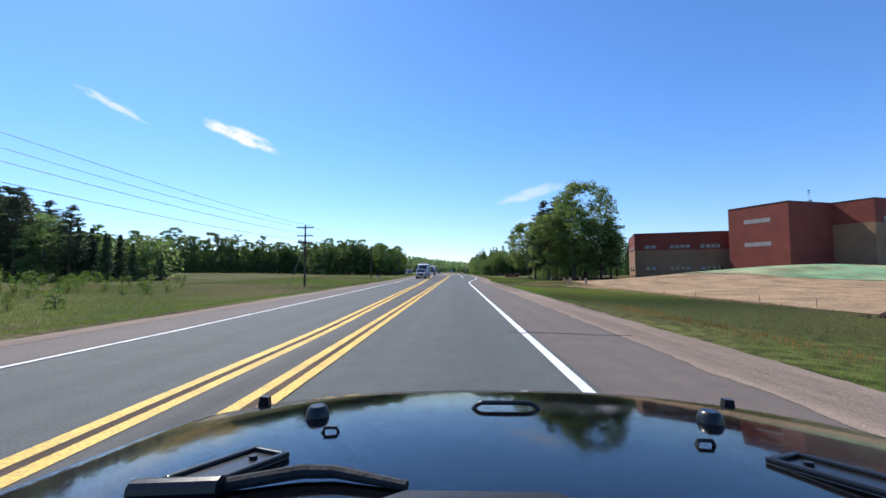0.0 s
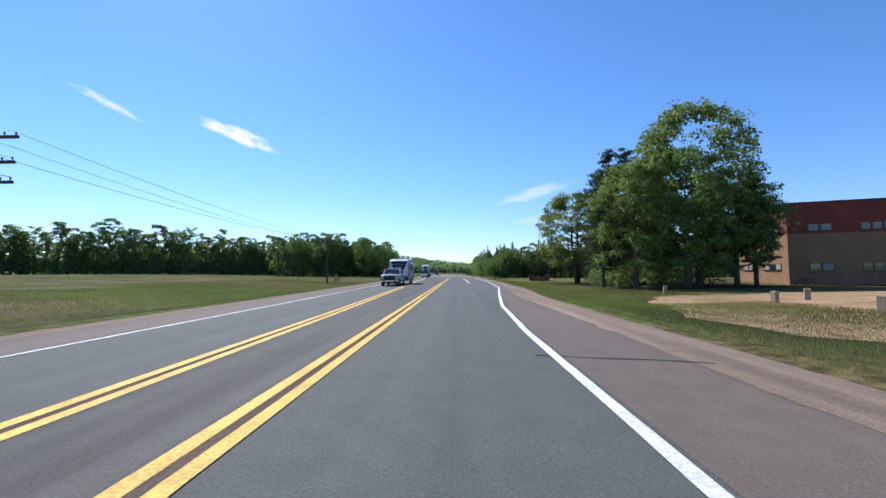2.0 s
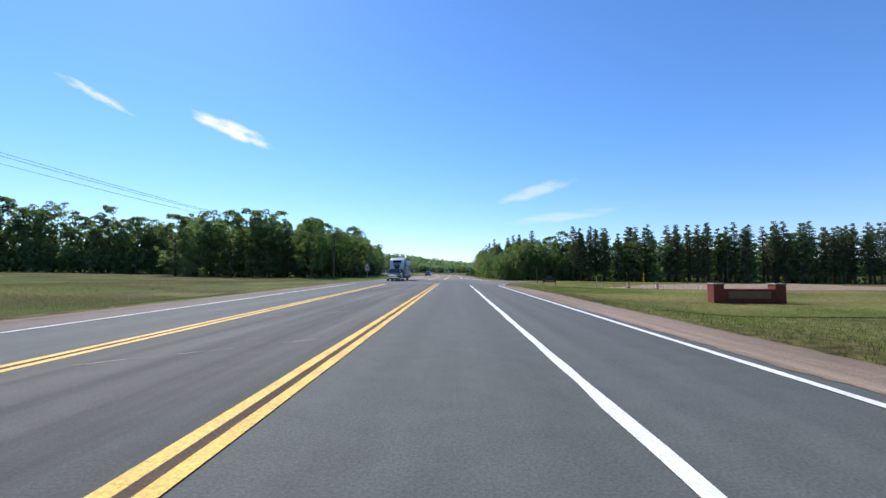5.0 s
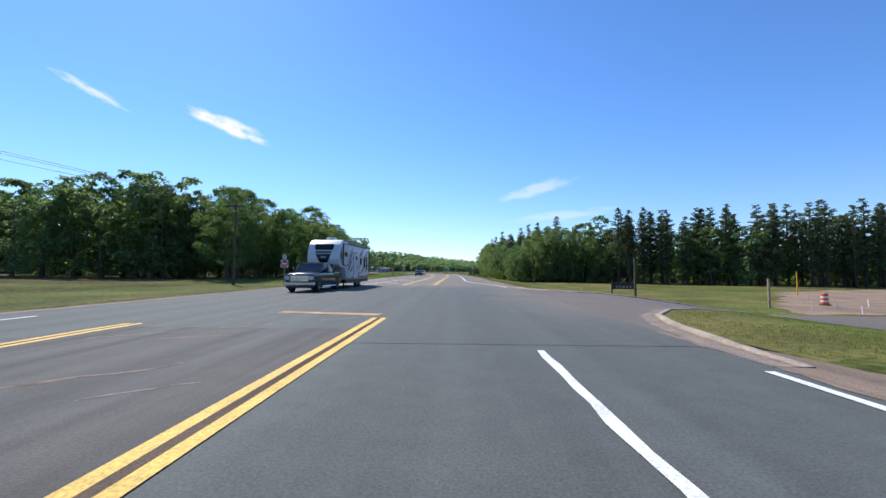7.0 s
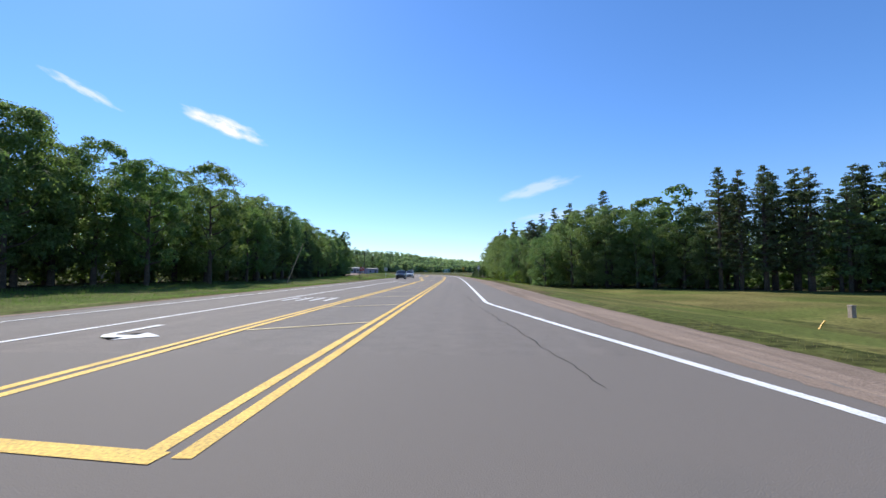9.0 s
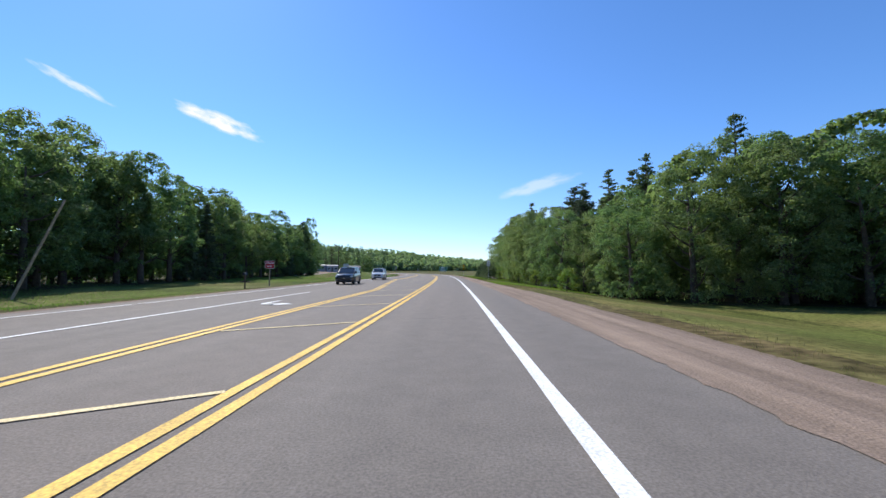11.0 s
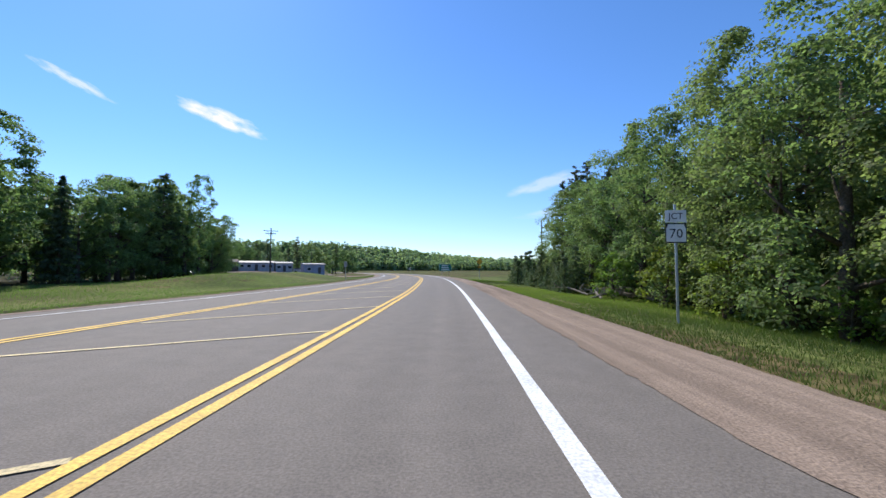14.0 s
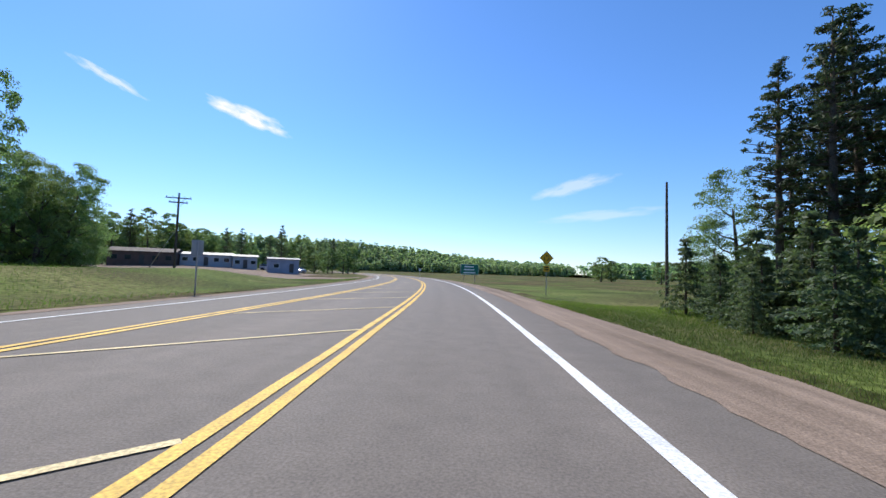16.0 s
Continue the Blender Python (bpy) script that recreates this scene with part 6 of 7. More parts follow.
def pickup(x, y, turn, material, label, length=5.85, w=1.0, h=1.94, guard=False, grille=None):
    """A crew-cab pickup facing -y before it is turned; y is its front axle."""
    t = thing("pickup_truck", pose(x, y, 0.0, 0, 0, turn), label, "pickup truck")
    f = -0.98
    b = f + length
    ax = length - 2.2
    zb = 1.28
    r = 0.41
    hood = [body_ring(f, w - 0.12, 0.52, 1.14), body_ring(f + 0.06, w - 0.05, 0.48, 1.21), body_ring(f + 0.2, w - 0.01, 0.46, 1.25), body_ring(0.0, w, 0.44, 1.29), body_ring(0.75, w, 0.42, 1.33), body_ring(2.4, w, 0.42, 1.35), body_ring(ax - 0.75, w, 0.42, 1.35)]
    soft(part("body", loft(hood), material, t))
    # bed: two walls, floor, tailgate
    y0 = ax - 0.74
    for sx in (-1, 1):
        soft(part("bed_side", loft([[(sx * (w - 0.02), yy, 0.50), (sx * w, yy, 0.7), (sx * w, yy, 1.27), (sx * (w - 0.03), yy, 1.36), (sx * (w - 0.14), yy, 1.36), (sx * (w - 0.16), yy, 0.55)] for yy in (y0, b - 0.05)]), material, t))
    part("bed_floor", box(-w + 0.1, y0, 0.62, w - 0.1, b - 0.05, 0.70, 0.01), BLACK, t)
    part("tailgate", box(-w + 0.12, b - 0.10, 0.62, w - 0.12, b - 0.02, 1.28, 0.02), material, t)
    part("rear_bumper", box(-w + 0.05, b - 0.03, 0.48, w - 0.05, b + 0.14, 0.66, 0.03), CHROME, t)
    cabin(t, material, (0.66, 1.30, ax - 0.92, ax - 0.74), w - 0.07, w - 0.18, zb + 0.06, h, (0.05, 0.46, 0.93))
    arches(t, w, (0, ax), r)
    for yy in (0, ax):
        for sx in (-1, 1):
            wheel(t, sx * (w - 0.13), yy, r, 0.27, sx)
    part("chassis", box(-0.45, f + 0.3, 0.34, 0.45, b - 0.2, 0.5, 0.03), BLACK, t)
    gr = part("grille", box(-0.62, f - 0.05, 0.72, 0.62, f + 0.1, 1.13, 0.04), grille or BLACK, t)
    for z_ in (0.80, 0.92, 1.04):
        part("grille_bar", box(-0.58, f - 0.075, z_ - 0.018, 0.58, f - 0.045, z_ + 0.018, 0.006), BLACK if guard else CHROME, gr)
    part("front_bumper", box(-w + 0.02, f - 0.12, 0.46, w - 0.02, f + 0.15, 0.68, 0.05), CHROME, t)
    part("air_dam", box(-w + 0.12, f - 0.06, 0.30, w - 0.12, f + 0.2, 0.46, 0.03), BLACK, t)
    for sx in (-1, 1):
        part("headlight", box(sx * 0.80 - 0.17, f - 0.02, 0.84, sx * 0.80 + 0.13, f + 0.2, 1.10, 0.03), LAMP, t)
        part("tow_mirror", box(sx * (w + 0.16) - 0.10, 0.98, 1.38, sx * (w + 0.16) + 0.10, 1.10, 1.66, 0.03), BLACK, t)
        part("step_bar", tube([(sx * (w - 0.02), 0.6, 0.36), (sx * (w - 0.02), ax - 0.6, 0.36)], 0.05, 8), CHROME, t)
        for yy in (1.75, 2.75):
            part("door_handle", box(sx * w - 0.01, yy - 0.1, 1.12, sx * w + 0.025, yy + 0.1, 1.16, 0.008), CHROME, t)
        for yy in (1.0, 2.05, 3.05):
            if yy < ax - 0.6:
                part("door_seam", box(sx * w - 0.006, yy - 0.006, 0.55, sx * w + 0.004, yy + 0.006, 1.26), BLACK, t)
    if guard:
        g_ = part("grille_guard", tube([(-0.55, f - 0.22, 0.42), (-0.55, f - 0.26, 1.10)], 0.045, 8), BLACK, t, "black tubular grille guard")
        for pts in ([(0.55, f - 0.22, 0.42), (0.55, f - 0.26, 1.10)], [(-0.95, f - 0.16, 0.70), (-0.55, f - 0.26, 0.72), (0.55, f - 0.26, 0.72), (0.95, f - 0.16, 0.70)], [(-0.95, f - 0.12, 1.05), (-0.55, f - 0.26, 1.08), (0.55, f - 0.26, 1.08), (0.95, f - 0.12, 1.05)], [(-0.95, f - 0.16, 0.70), (-0.95, f - 0.12, 1.05)], [(0.95, f - 0.16, 0.70), (0.95, f - 0.12, 1.05)]):
            part("guard_tube", tube(pts, 0.035, 8), BLACK, g_)
    return t


def swoosh(parent, x, pts, material=None, thick=0.006):
    """A printed panel on the side at x; pts: (y, z)."""
    return part("decal", prism(pts, x - thick, x + thick, "x"), material or DARK_TRIM, parent)


def caravan_window(parent, x, y0, y1, z0, z1):
    w_ = part("window", box(x - 0.02, y0, z0, x + 0.025, y1, z1, 0.01), FRAME, parent)
    part("pane", box(x - 0.01, y0 + 0.04, z0 + 0.04, x + 0.032, y1 - 0.04, z1 - 0.04, 0.004), GLASS_DARK, w_)


def travel_trailer(x, y, turn):
    """A two-axle travel trailer behind its hitch; y is its front, facing -y."""
    t = thing("travel_trailer", pose(x, y, 0, 0, 0, turn), "white travel trailer with dark blue front cap and decals", "caravan")
    L, w, z0, z1 = 7.2, 1.22, 0.62, 3.25
    out = [(0.55, z0), (0.10, 0.95), (0.0, 1.5), (0.22, 2.55), (0.62, 3.02), (1.1, z1 - 0.08), (2.2, z1), (L - 0.3, z1 - 0.05), (L, z1 - 0.25), (L, z0)]
    soft(part("body", prism(out, -w, w, "x", 0.03), PANEL, t))
    fx = lambda z: float(np.interp(z, [0.95, 1.5, 2.55, 3.02], [0.10, 0.0, 0.22, 0.62]))
    # dark front cap panel with a pale border
    bm = bmesh.new()
    rows_ = []
    for k in range(7):
        z_ = 1.35 + 1.6 * k / 6
        hw = 0.30 + 0.78 * (k / 6) ** 0.8
        rows_.append([bm.verts.new((s_ * hw, fx(z_) - 0.035, z_)) for s_ in (-1, -0.5, 0, 0.5, 1)])
    for u, v in zip(rows_, rows_[1:]):
        for k in range(4):
            bm.faces.new((u[k], u[k + 1], v[k + 1], v[k]))
    bmesh.ops.solidify(bm, geom=bm.faces[:], thickness=0.02)
    bmesh.ops.recalc_face_normals(bm, faces=bm.faces)
    part("front_cap", bm, DARK_TRIM, t, "dark blue moulded front cap")
    part("emblem", box(-0.45, fx(2.1) - 0.085, 2.1, 0.4, fx(2.1) - 0.05, 2.24, 0.01), PANEL_GREY, t)
    part("lower_front", box(-w + 0.05, 0.0, 0.66, w - 0.05, 0.62, 1.0, 0.03), BLACK, t)
    part("chassis", box(-w + 0.06, 0.5, 0.45, w - 0.06, L - 0.1, 0.62, 0.02), BLACK, t)
    for sx in (-1, 1):
        part("hitch_arm", tube([(sx * 0.7, 0.6, 0.52), (0, -0.95, 0.55)], 0.05, 6), BLACK, t)
        X = sx * (w + 0.004)
        swoosh(t, X, [(0.25, 2.75), (0.02, 1.6), (0.08, 1.0), (0.45, 1.0), (0.62, 1.7), (0.95, 2.4), (0.75, 3.0)])
        swoosh(t, X, [(0.95, 0.72), (L - 0.2, 0.72), (L - 0.2, 0.98), (3.4, 0.86), (1.4, 1.02)], PANEL_GREY)
        swoosh(t, X, [(4.9, 0.9), (6.6, 1.6), (7.0, 2.2), (6.9, 1.4), (5.8, 0.9)], DARK_TRIM)
        swoosh(t, X, [(2.0, 1.0), (2.5, 1.45), (2.7, 1.45), (2.3, 1.0)], GREY_TRIM)
        caravan_window(t, X, 1.35, 1.85, 1.65, 2.35)
        caravan_window(t, X, 3.1, 3.95, 1.75, 2.6)
        caravan_window(t, X, 4.15, 5.0, 1.75, 2.6)
        part("awning_rail", box(X - 0.02, 1.3, z1 - 0.28, X + 0.09 * sx + 0.02, 6.6, z1 - 0.18, 0.02), BLACK, t)
        d_ = part("door", box(X - 0.012, 2.15, 0.72, X + 0.018, 2.85, 2.72, 0.01), PANEL, t)
        part("door_frame", box(X - 0.02, 2.10, 0.70, X + 0.010, 2.90, 2.76, 0.01), FRAME, d_)
        part("door_window", box(X - 0.01, 2.3, 1.9, X + 0.026, 2.7, 2.5, 0.01), GLASS_DARK, d_)
        for yy in (3.75, 4.65):
            wheel(t, sx * (w - 0.15), yy, 0.35, 0.22, sx)
        part("mudguard", box(sx * (w + 0.03) - 0.03, 3.3, 0.66, sx * (w + 0.03) + 0.03, 5.1, 0.80, 0.02), BLACK, t)
        part("tail_light", box(sx * 0.95 - 0.12, L - 0.01, 0.95, sx * 0.95 + 0.12, L + 0.03, 1.1, 0.01), TAIL, t)
    part("roof_unit", box(-0.35, 3.4, z1 - 0.02, 0.35, 4.5, z1 + 0.28, 0.08), PANEL, t)
    lad = part("ladder", tube([(0.55, L + 0.12, 0.9), (0.55, L + 0.12, 3.4), (0.55, L - 0.25, 3.42)], 0.018, 6), CHROME, t)
    part("ladder_rail", tube([(0.95, L + 0.12, 0.9), (0.95, L + 0.12, 3.4), (0.95, L - 0.25, 3.42)], 0.018, 6), CHROME, lad)
    for k in range(7):
        part("rung", tube([(0.55, L + 0.12, 1.1 + 0.33 * k), (0.95, L + 0.12, 1.1 + 0.33 * k)], 0.014, 5), CHROME, lad)
    part("rear_bumper", box(-w + 0.1, L, 0.48, w - 0.1, L + 0.1, 0.58, 0.015), BLACK, t)
    part("roof_vent", box(-0.2, 1.6, z1 - 0.01, 0.2, 2.0, z1 + 0.12, 0.03), PANEL, t)


def fifth_wheel(x, y, turn):
    """A long fifth-wheel trailer; y is its nose, facing -y."""
    t = thing("fifth_wheel_trailer", pose(x, y, 0, 0, 0, turn), "long white fifth-wheel trailer with navy slashing decals", "caravan")
    L, w, z1 = 10.5, 1.25, 3.95
    out = [(0.45, 1.72), (0.12, 1.95), (0.0, 2.35), (0.08, 2.95), (0.34, 3.50), (0.75, 3.82), (1.3, z1), (4.0, z1), (L - 0.2, z1 - 0.16), (L, z1 - 0.34), (L, 0.72), (2.15, 0.72), (2.0, 1.1), (1.75, 1.70)]
    soft(part("body", prism(out, -w, w, "x", 0.05), PANEL, t))
    fx = lambda z: float(np.interp(z, [1.72, 1.95, 2.35, 2.95, 3.50, 3.82], [0.45, 0.12, 0.0, 0.08, 0.34, 0.75]))

    def nose(name, lo, hi, wide_lo, wide_hi, material, label, lift=0.03):
        """A moulded panel that follows the nose between two heights."""
        bm = bmesh.new()
        rows_ = []
        for k in range(7):
            z_ = lo + (hi - lo) * k / 6
            hw = wide_lo + (wide_hi - wide_lo) * (k / 6) ** 0.7
            rows_.append([bm.verts.new((s_ * hw, fx(z_) - lift + 0.05 * abs(s_) ** 3, z_)) for s_ in (-1, -0.6, -0.2, 0.2, 0.6, 1)])
        for u, v in zip(rows_, rows_[1:]):
            for k in range(5):
                bm.faces.new((u[k], u[k + 1], v[k + 1], v[k]))
        bmesh.ops.solidify(bm, geom=bm.faces[:], thickness=0.02)
        bmesh.ops.recalc_face_normals(bm, faces=bm.faces)
        return soft(part(name, bm, material, t, label))

    nose("nose_window", 3.08, 3.55, 0.86, 0.98, GLASS_DARK, "dark curved nose window")
    nose("nose_band", 2.80, 3.00, 0.74, 0.84, PANEL_GREY, "pale lettered band")
    nose("front_cap", 2.10, 2.74, 0.34, 0.74, DARK_TRIM, "dark navy nose shield")
    for k in range(5):
        part("lettering_bar", box(-0.58 + 0.25 * k, fx(2.9) - 0.075, 2.85, -0.40 + 0.25 * k, fx(2.9) - 0.055, 2.95, 0.004), DARK_TRIM, t)
    for k in range(3):
        part("lettering_bar", box(-0.20 + 0.15 * k, fx(2.5) - 0.075, 2.44, -0.09 + 0.15 * k, fx(2.5) - 0.055, 2.60, 0.004), PANEL_GREY, t)
    part("skirt", box(-w + 0.01, 2.1, 0.42, w - 0.01, L - 0.05, 0.75, 0.02), BLACK, t)
    part("pin_box", loft([[(-0.35, 0.9, 1.76), (0.35, 0.9, 1.76), (0.35, 1.8, 1.76), (-0.35, 1.8, 1.76)], [(-0.2, 0.95, 1.32), (0.2, 0.95, 1.32), (0.2, 1.4, 1.32), (-0.2, 1.4, 1.32)]]), BLACK, t)
    blades_ = [((0.10, 2.30), (0.95, 3.42), 0.30), ((0.45, 2.05), (1.05, 2.95), 0.20), ((2.45, 1.35), (4.15, 2.62), 0.20), ((2.55, 1.75), (3.70, 3.05), 0.13), ((2.75, 1.00), (4.25, 1.95), 0.18), ((3.05, 2.55), (4.15, 3.55), 0.12), ((6.15, 1.45), (8.1, 2.85), 0.17), ((6.3, 2.70), (8.3, 3.62), 0.20), ((6.9, 1.15), (9.4, 2.05), 0.20), ((8.4, 2.75), (10.3, 3.50), 0.18), ((9.0, 1.25), (10.4, 2.25), 0.20), ((5.95, 0.95), (6.9, 1.40), 0.16)]
    for sx in (-1, 1):
        X = sx * (w + 0.004)
        for k, ((ya, za), (yb, zb), b_) in enumerate(blades_):
            b_ *= 0.7 if k > 5 else 1.0
            mid_y, mid_z = ya + (yb - ya) * 0.45, za + (zb - za) * 0.45
            swoosh(t, X, [(ya, za), (mid_y + b_ * 0.5, mid_z - b_), (yb, zb), (mid_y - b_ * 0.2, mid_z + b_ * 0.5)], DARK_TRIM)
            if k % 2:
                swoosh(t, X, [(ya + 0.15, za - 0.16), (mid_y + b_ + 0.2, mid_z - b_ - 0.16), (yb + 0.1, zb - 0.14), (mid_y + 0.25, mid_z - b_ * 0.5 - 0.10)], GREY_TRIM, 0.005)
        swoosh(t, X, [(2.1, 0.76), (L - 0.05, 0.76), (L - 0.05, 1.02), (2.1, 0.92)], GREY_TRIM, 0.004)
        # slide-out with a dark border
        so = part("slide_out", box(X - 0.02, 1.02, 1.86, X + 0.05 * sx + 0.02, 2.32, 3.66, 0.01), DARK_TRIM, t)
        part("slide_face", box(X + (0.045 * sx) - 0.02, 1.11, 1.95, X + 0.045 * sx + 0.03, 2.23, 3.57, 0.006), PANEL, so)
        part("slide_window", box(X + 0.05 * sx - 0.02, 1.25, 2.62, X + 0.05 * sx + 0.035, 2.1, 2.95, 0.006), GLASS_DARK, so)
        caravan_window(t, X, 5.15, 5.75, 2.45, 2.78)
        caravan_window(t, X, 6.85, 7.45, 2.05, 2.65)
        caravan_window(t, X, 8.35, 9.0, 1.75, 2.80)
        caravan_window(t, X, 9.45, 9.9, 1.55, 2.80)
        for yy in (2.35, 3.05):
            part("hatch", box(X - 0.012, yy, 0.86, X + 0.022, yy + 0.52, 1.38, 0.01), PANEL, t)
        d_ = part("door", box(X - 0.012, 4.42, 0.82, X + 0.022, 5.92, 3.02, 0.01), PANEL, t)
        part("door_frame", box(X - 0.02, 4.34, 0.76, X + 0.012, 6.00, 3.10, 0.01), DARK_TRIM, d_)
        part("door_handle", box(X - 0.02, 5.75, 1.70, X + 0.04, 5.84, 1.90, 0.01), BLACK, d_)
        part("awning_rail", box(X - 0.02, 2.5, z1 - 0.28, X + 0.09 * sx + 0.02, 9.4, z1 - 0.19, 0.02), BLACK, t)
        part("edge_trim", box(X - 0.015, 1.2, z1 - 0.10, X + 0.015, L - 0.25, z1 - 0.03, 0.004), BLACK, t)
        for yy in (5.95, 6.95):
            wheel(t, sx * (w - 0.15), yy, 0.39, 0.24, sx)
        part("landing_leg", box(sx * 0.95 - 0.05, 2.4, 0.02, sx * 0.95 + 0.05, 2.5, 0.8, 0.01), BLACK, t)
        part("tail_light", box(sx * 0.98 - 0.10, L - 0.01, 1.0, sx * 0.98 + 0.10, L + 0.03, 1.25, 0.01), TAIL, t)
    part("rear_bumper", box(-w + 0.1, L, 0.46, w - 0.1, L + 0.12, 0.58, 0.015), BLACK, t)
    for yy in (1.7, 5.2, 7.6):
        part("roof_unit", box(-0.35, yy, z1 - 0.10, 0.35, yy + 0.9, z1 + 0.22, 0.08), PANEL, t)


pickup(-7.5, 85.2, 0.0, SILVER, "silver crew-cab pickup with black grille guard towing a trailer", guard=True)
travel_trailer(-7.5, 91.25, 0.0)
pickup(-10.3, 167.3, 0.0, NAVY, "dark blue heavy pickup with chrome grille towing a trailer", length=6.35, w=1.02, h=2.02, grille=CHROME)
fifth_wheel(-10.3, 171.0, 0.0)
suv(-11.3, 263.0, 3.0, BLACK_CAR, "black sport utility vehicle with silver roof rails", rack=True)
suv(-11.9, 284.2, 4.0, WHITE_CAR, "white sport utility vehicle with dark windows", length=5.1)


# ---- the yard beyond the bend ----
SIDING = mat("siding_dark_brown", (0.10, 0.065, 0.05), 0.8, var=0.15, scale=1, fine=0.15, fine_scale=20, bump=0.3)
SIDING_GREY = mat("siding_grey", (0.33, 0.35, 0.38), 0.7, var=0.12, scale=1, fine=0.12, fine_scale=20, bump=0.3)
SIDING_BLUE = mat("siding_blue_grey", (0.24, 0.27, 0.34), 0.7, var=0.12, scale=1, fine=0.12, fine_scale=20, bump=0.3)
ROOF_DARK = mat("roof_shingle_brown", (0.12, 0.095, 0.08), 0.85, var=0.2, scale=1, fine=0.2, fine_scale=14, bump=0.3)
ROOFING = mat("roof_metal_pale", (0.30, 0.28, 0.26), 0.6, var=0.12, scale=0.7, fine=0.1, bump=0.2)


def house(x, y, turn, L, W, H, wall, label, rise=0.9, roof=None, category="house", windows=3):
    t = thing(category.replace(" ", "_"), pose(x, y, ground_z(x, y) + 0.15, 0, 0, turn), label, category)
    part("wall", prism([(-W / 2, -0.6), (W / 2, -0.6), (W / 2, H), (0, H + rise * 0.9), (-W / 2, H)], -L / 2, L / 2, "x"), wall, t)
    o = 0.3
    for s_ in (-1, 1):
        part("roof", prism([(s_ * (W / 2 + o), H - rise * o / (W / 2) + 0.02), (0, H + rise + 0.02), (0, H + rise + 0.14), (s_ * (W / 2 + o), H - rise * o / (W / 2) + 0.14)], -L / 2 - o, L / 2 + o, "x"), roof or ROOFING, t)
    for k in range(windows):
        xx = -L / 2 + L * (k + 0.5) / windows
        if k == windows // 2:
            d_ = part("door", box(xx - 0.45, -W / 2 - 0.03, 0.0, xx + 0.45, -W / 2 + 0.02, 2.0, 0.01), FRAME, t)
        else:
            w_ = part("window", box(xx - 0.6, -W / 2 - 0.04, 0.95, xx + 0.6, -W / 2 + 0.02, 1.95, 0.01), FRAME if wall is SIDING else PANEL, t)
            part("pane", box(xx - 0.53, -W / 2 - 0.05, 1.02, xx + 0.53, -W / 2, 1.88, 0.004), GLASS_DARK, w_)
    return t


house(-76.2, 402, 24, 12.4, 5.5, 2.7, SIDING, "long low dark brown house with a brown roof", 0.8, roof=ROOF_DARK, windows=5)
house(-66.4, 408.5, 26, 10.4, 4.5, 2.5, SIDING_GREY, "long grey mobile home with dark windows in the yard", 0.5, windows=5, category="mobile home")
house(-58.4, 410.5, 32, 5, 4, 2.7, SIDING_GREY, "short pale mobile home with a white roof edge", 0.4, windows=3, category="mobile home")
house(-47.8, 408, 34, 6.4, 4.5, 2.9, SIDING_BLUE, "blue-grey storage shed with a low roof", 0.3, windows=2, category="shed")
house(-86.5, 396, 22, 4, 4, 1.7, WOOD_PALE, "small weathered barn beside the house", 0.7, roof=ROOF_DARK, windows=1, category="barn")
for x, y, turn, m_, lab in ((-53.6, 413, 80, WHITE_CAR, "white car parked in the yard"), (-51.5, 424, 60, SILVER, "silver car parked in the yard"), (-57, 361, 100, SILVER, "silver car parked beside the house")):
    o_ = suv(x, y, turn, m_, lab, length=4.6, h=1.6)
    o_.location.z = ground_z(x, y) + 0.02
sheet("yard_gravel", [(-66, 356), (-50, 360), (-36, 380), (-26, 396), (-28, 402), (-40, 398), (-44, 432), (-84, 432), (-88, 404)], 0.04, GRAVEL, "brownish gravel yard and driveway", "yard")
for x, y, k in ((35, 452, 1.0), (39, 455, 0.8), (44, 430, 0.7)):
    plant(BROAD[int(x) % 5], x, y, k * 0.55, group="single trees in the meadow", wide=1.3)
# camper under the trees
t_ = thing("camper", pose(-50, 236, ground_z(-50, 236), 0, 0, 15), "old white camper parked under the trees", "caravan")
soft(part("body", prism([(-3.6, 0.55), (-3.8, 1.3), (-3.4, 2.5), (3.5, 2.6), (3.8, 2.2), (3.7, 0.55)], -1.15, 1.15, "y", 0.04), PANEL, t_))
for k in (-2.2, 0.2, 2.3):
    part("window", box(k - 0.5, -1.19, 1.4, k + 0.5, -1.13, 2.0, 0.02), GLASS_DARK, t_)
part("chassis", box(-3.4, -1.0, 0.3, 3.4, 1.0, 0.56, 0.02), BLACK, t_)
for k in (-0.5, 0.4):
    wheel(t_, 0, 0, 0.33, 0.2, -1).matrix_basis = pose(k, -1.0, 0.33, 0, 0, 90)


# ---- arrows and worn lettering on the road ----
def painted(points, s0, u0, label, turn=180):
    """A painted shape; points (across, along) in metres, turned round its middle."""
    bm = bmesh.new()
    c = on_road(s0, u0, 0.0)
    m = Matrix.Translation((c.x, c.y, 0.010)) @ Matrix.Rotation(radians(turn + road_turn(s0)), 4, "Z")
    f = bm.faces.new([bm.verts.new(m @ Vector((a, b, 0))) for a, b in points])
    bmesh.ops.triangulate(bm, faces=[f])
    bmesh.ops.recalc_face_normals(bm, faces=bm.faces)
    if sum(q.normal.z for q in bm.faces) < 0:
        bmesh.ops.reverse_faces(bm, faces=bm.faces)
    tagged(part("road_marking", bm, WHITE), label, "road marking", kind="structure")


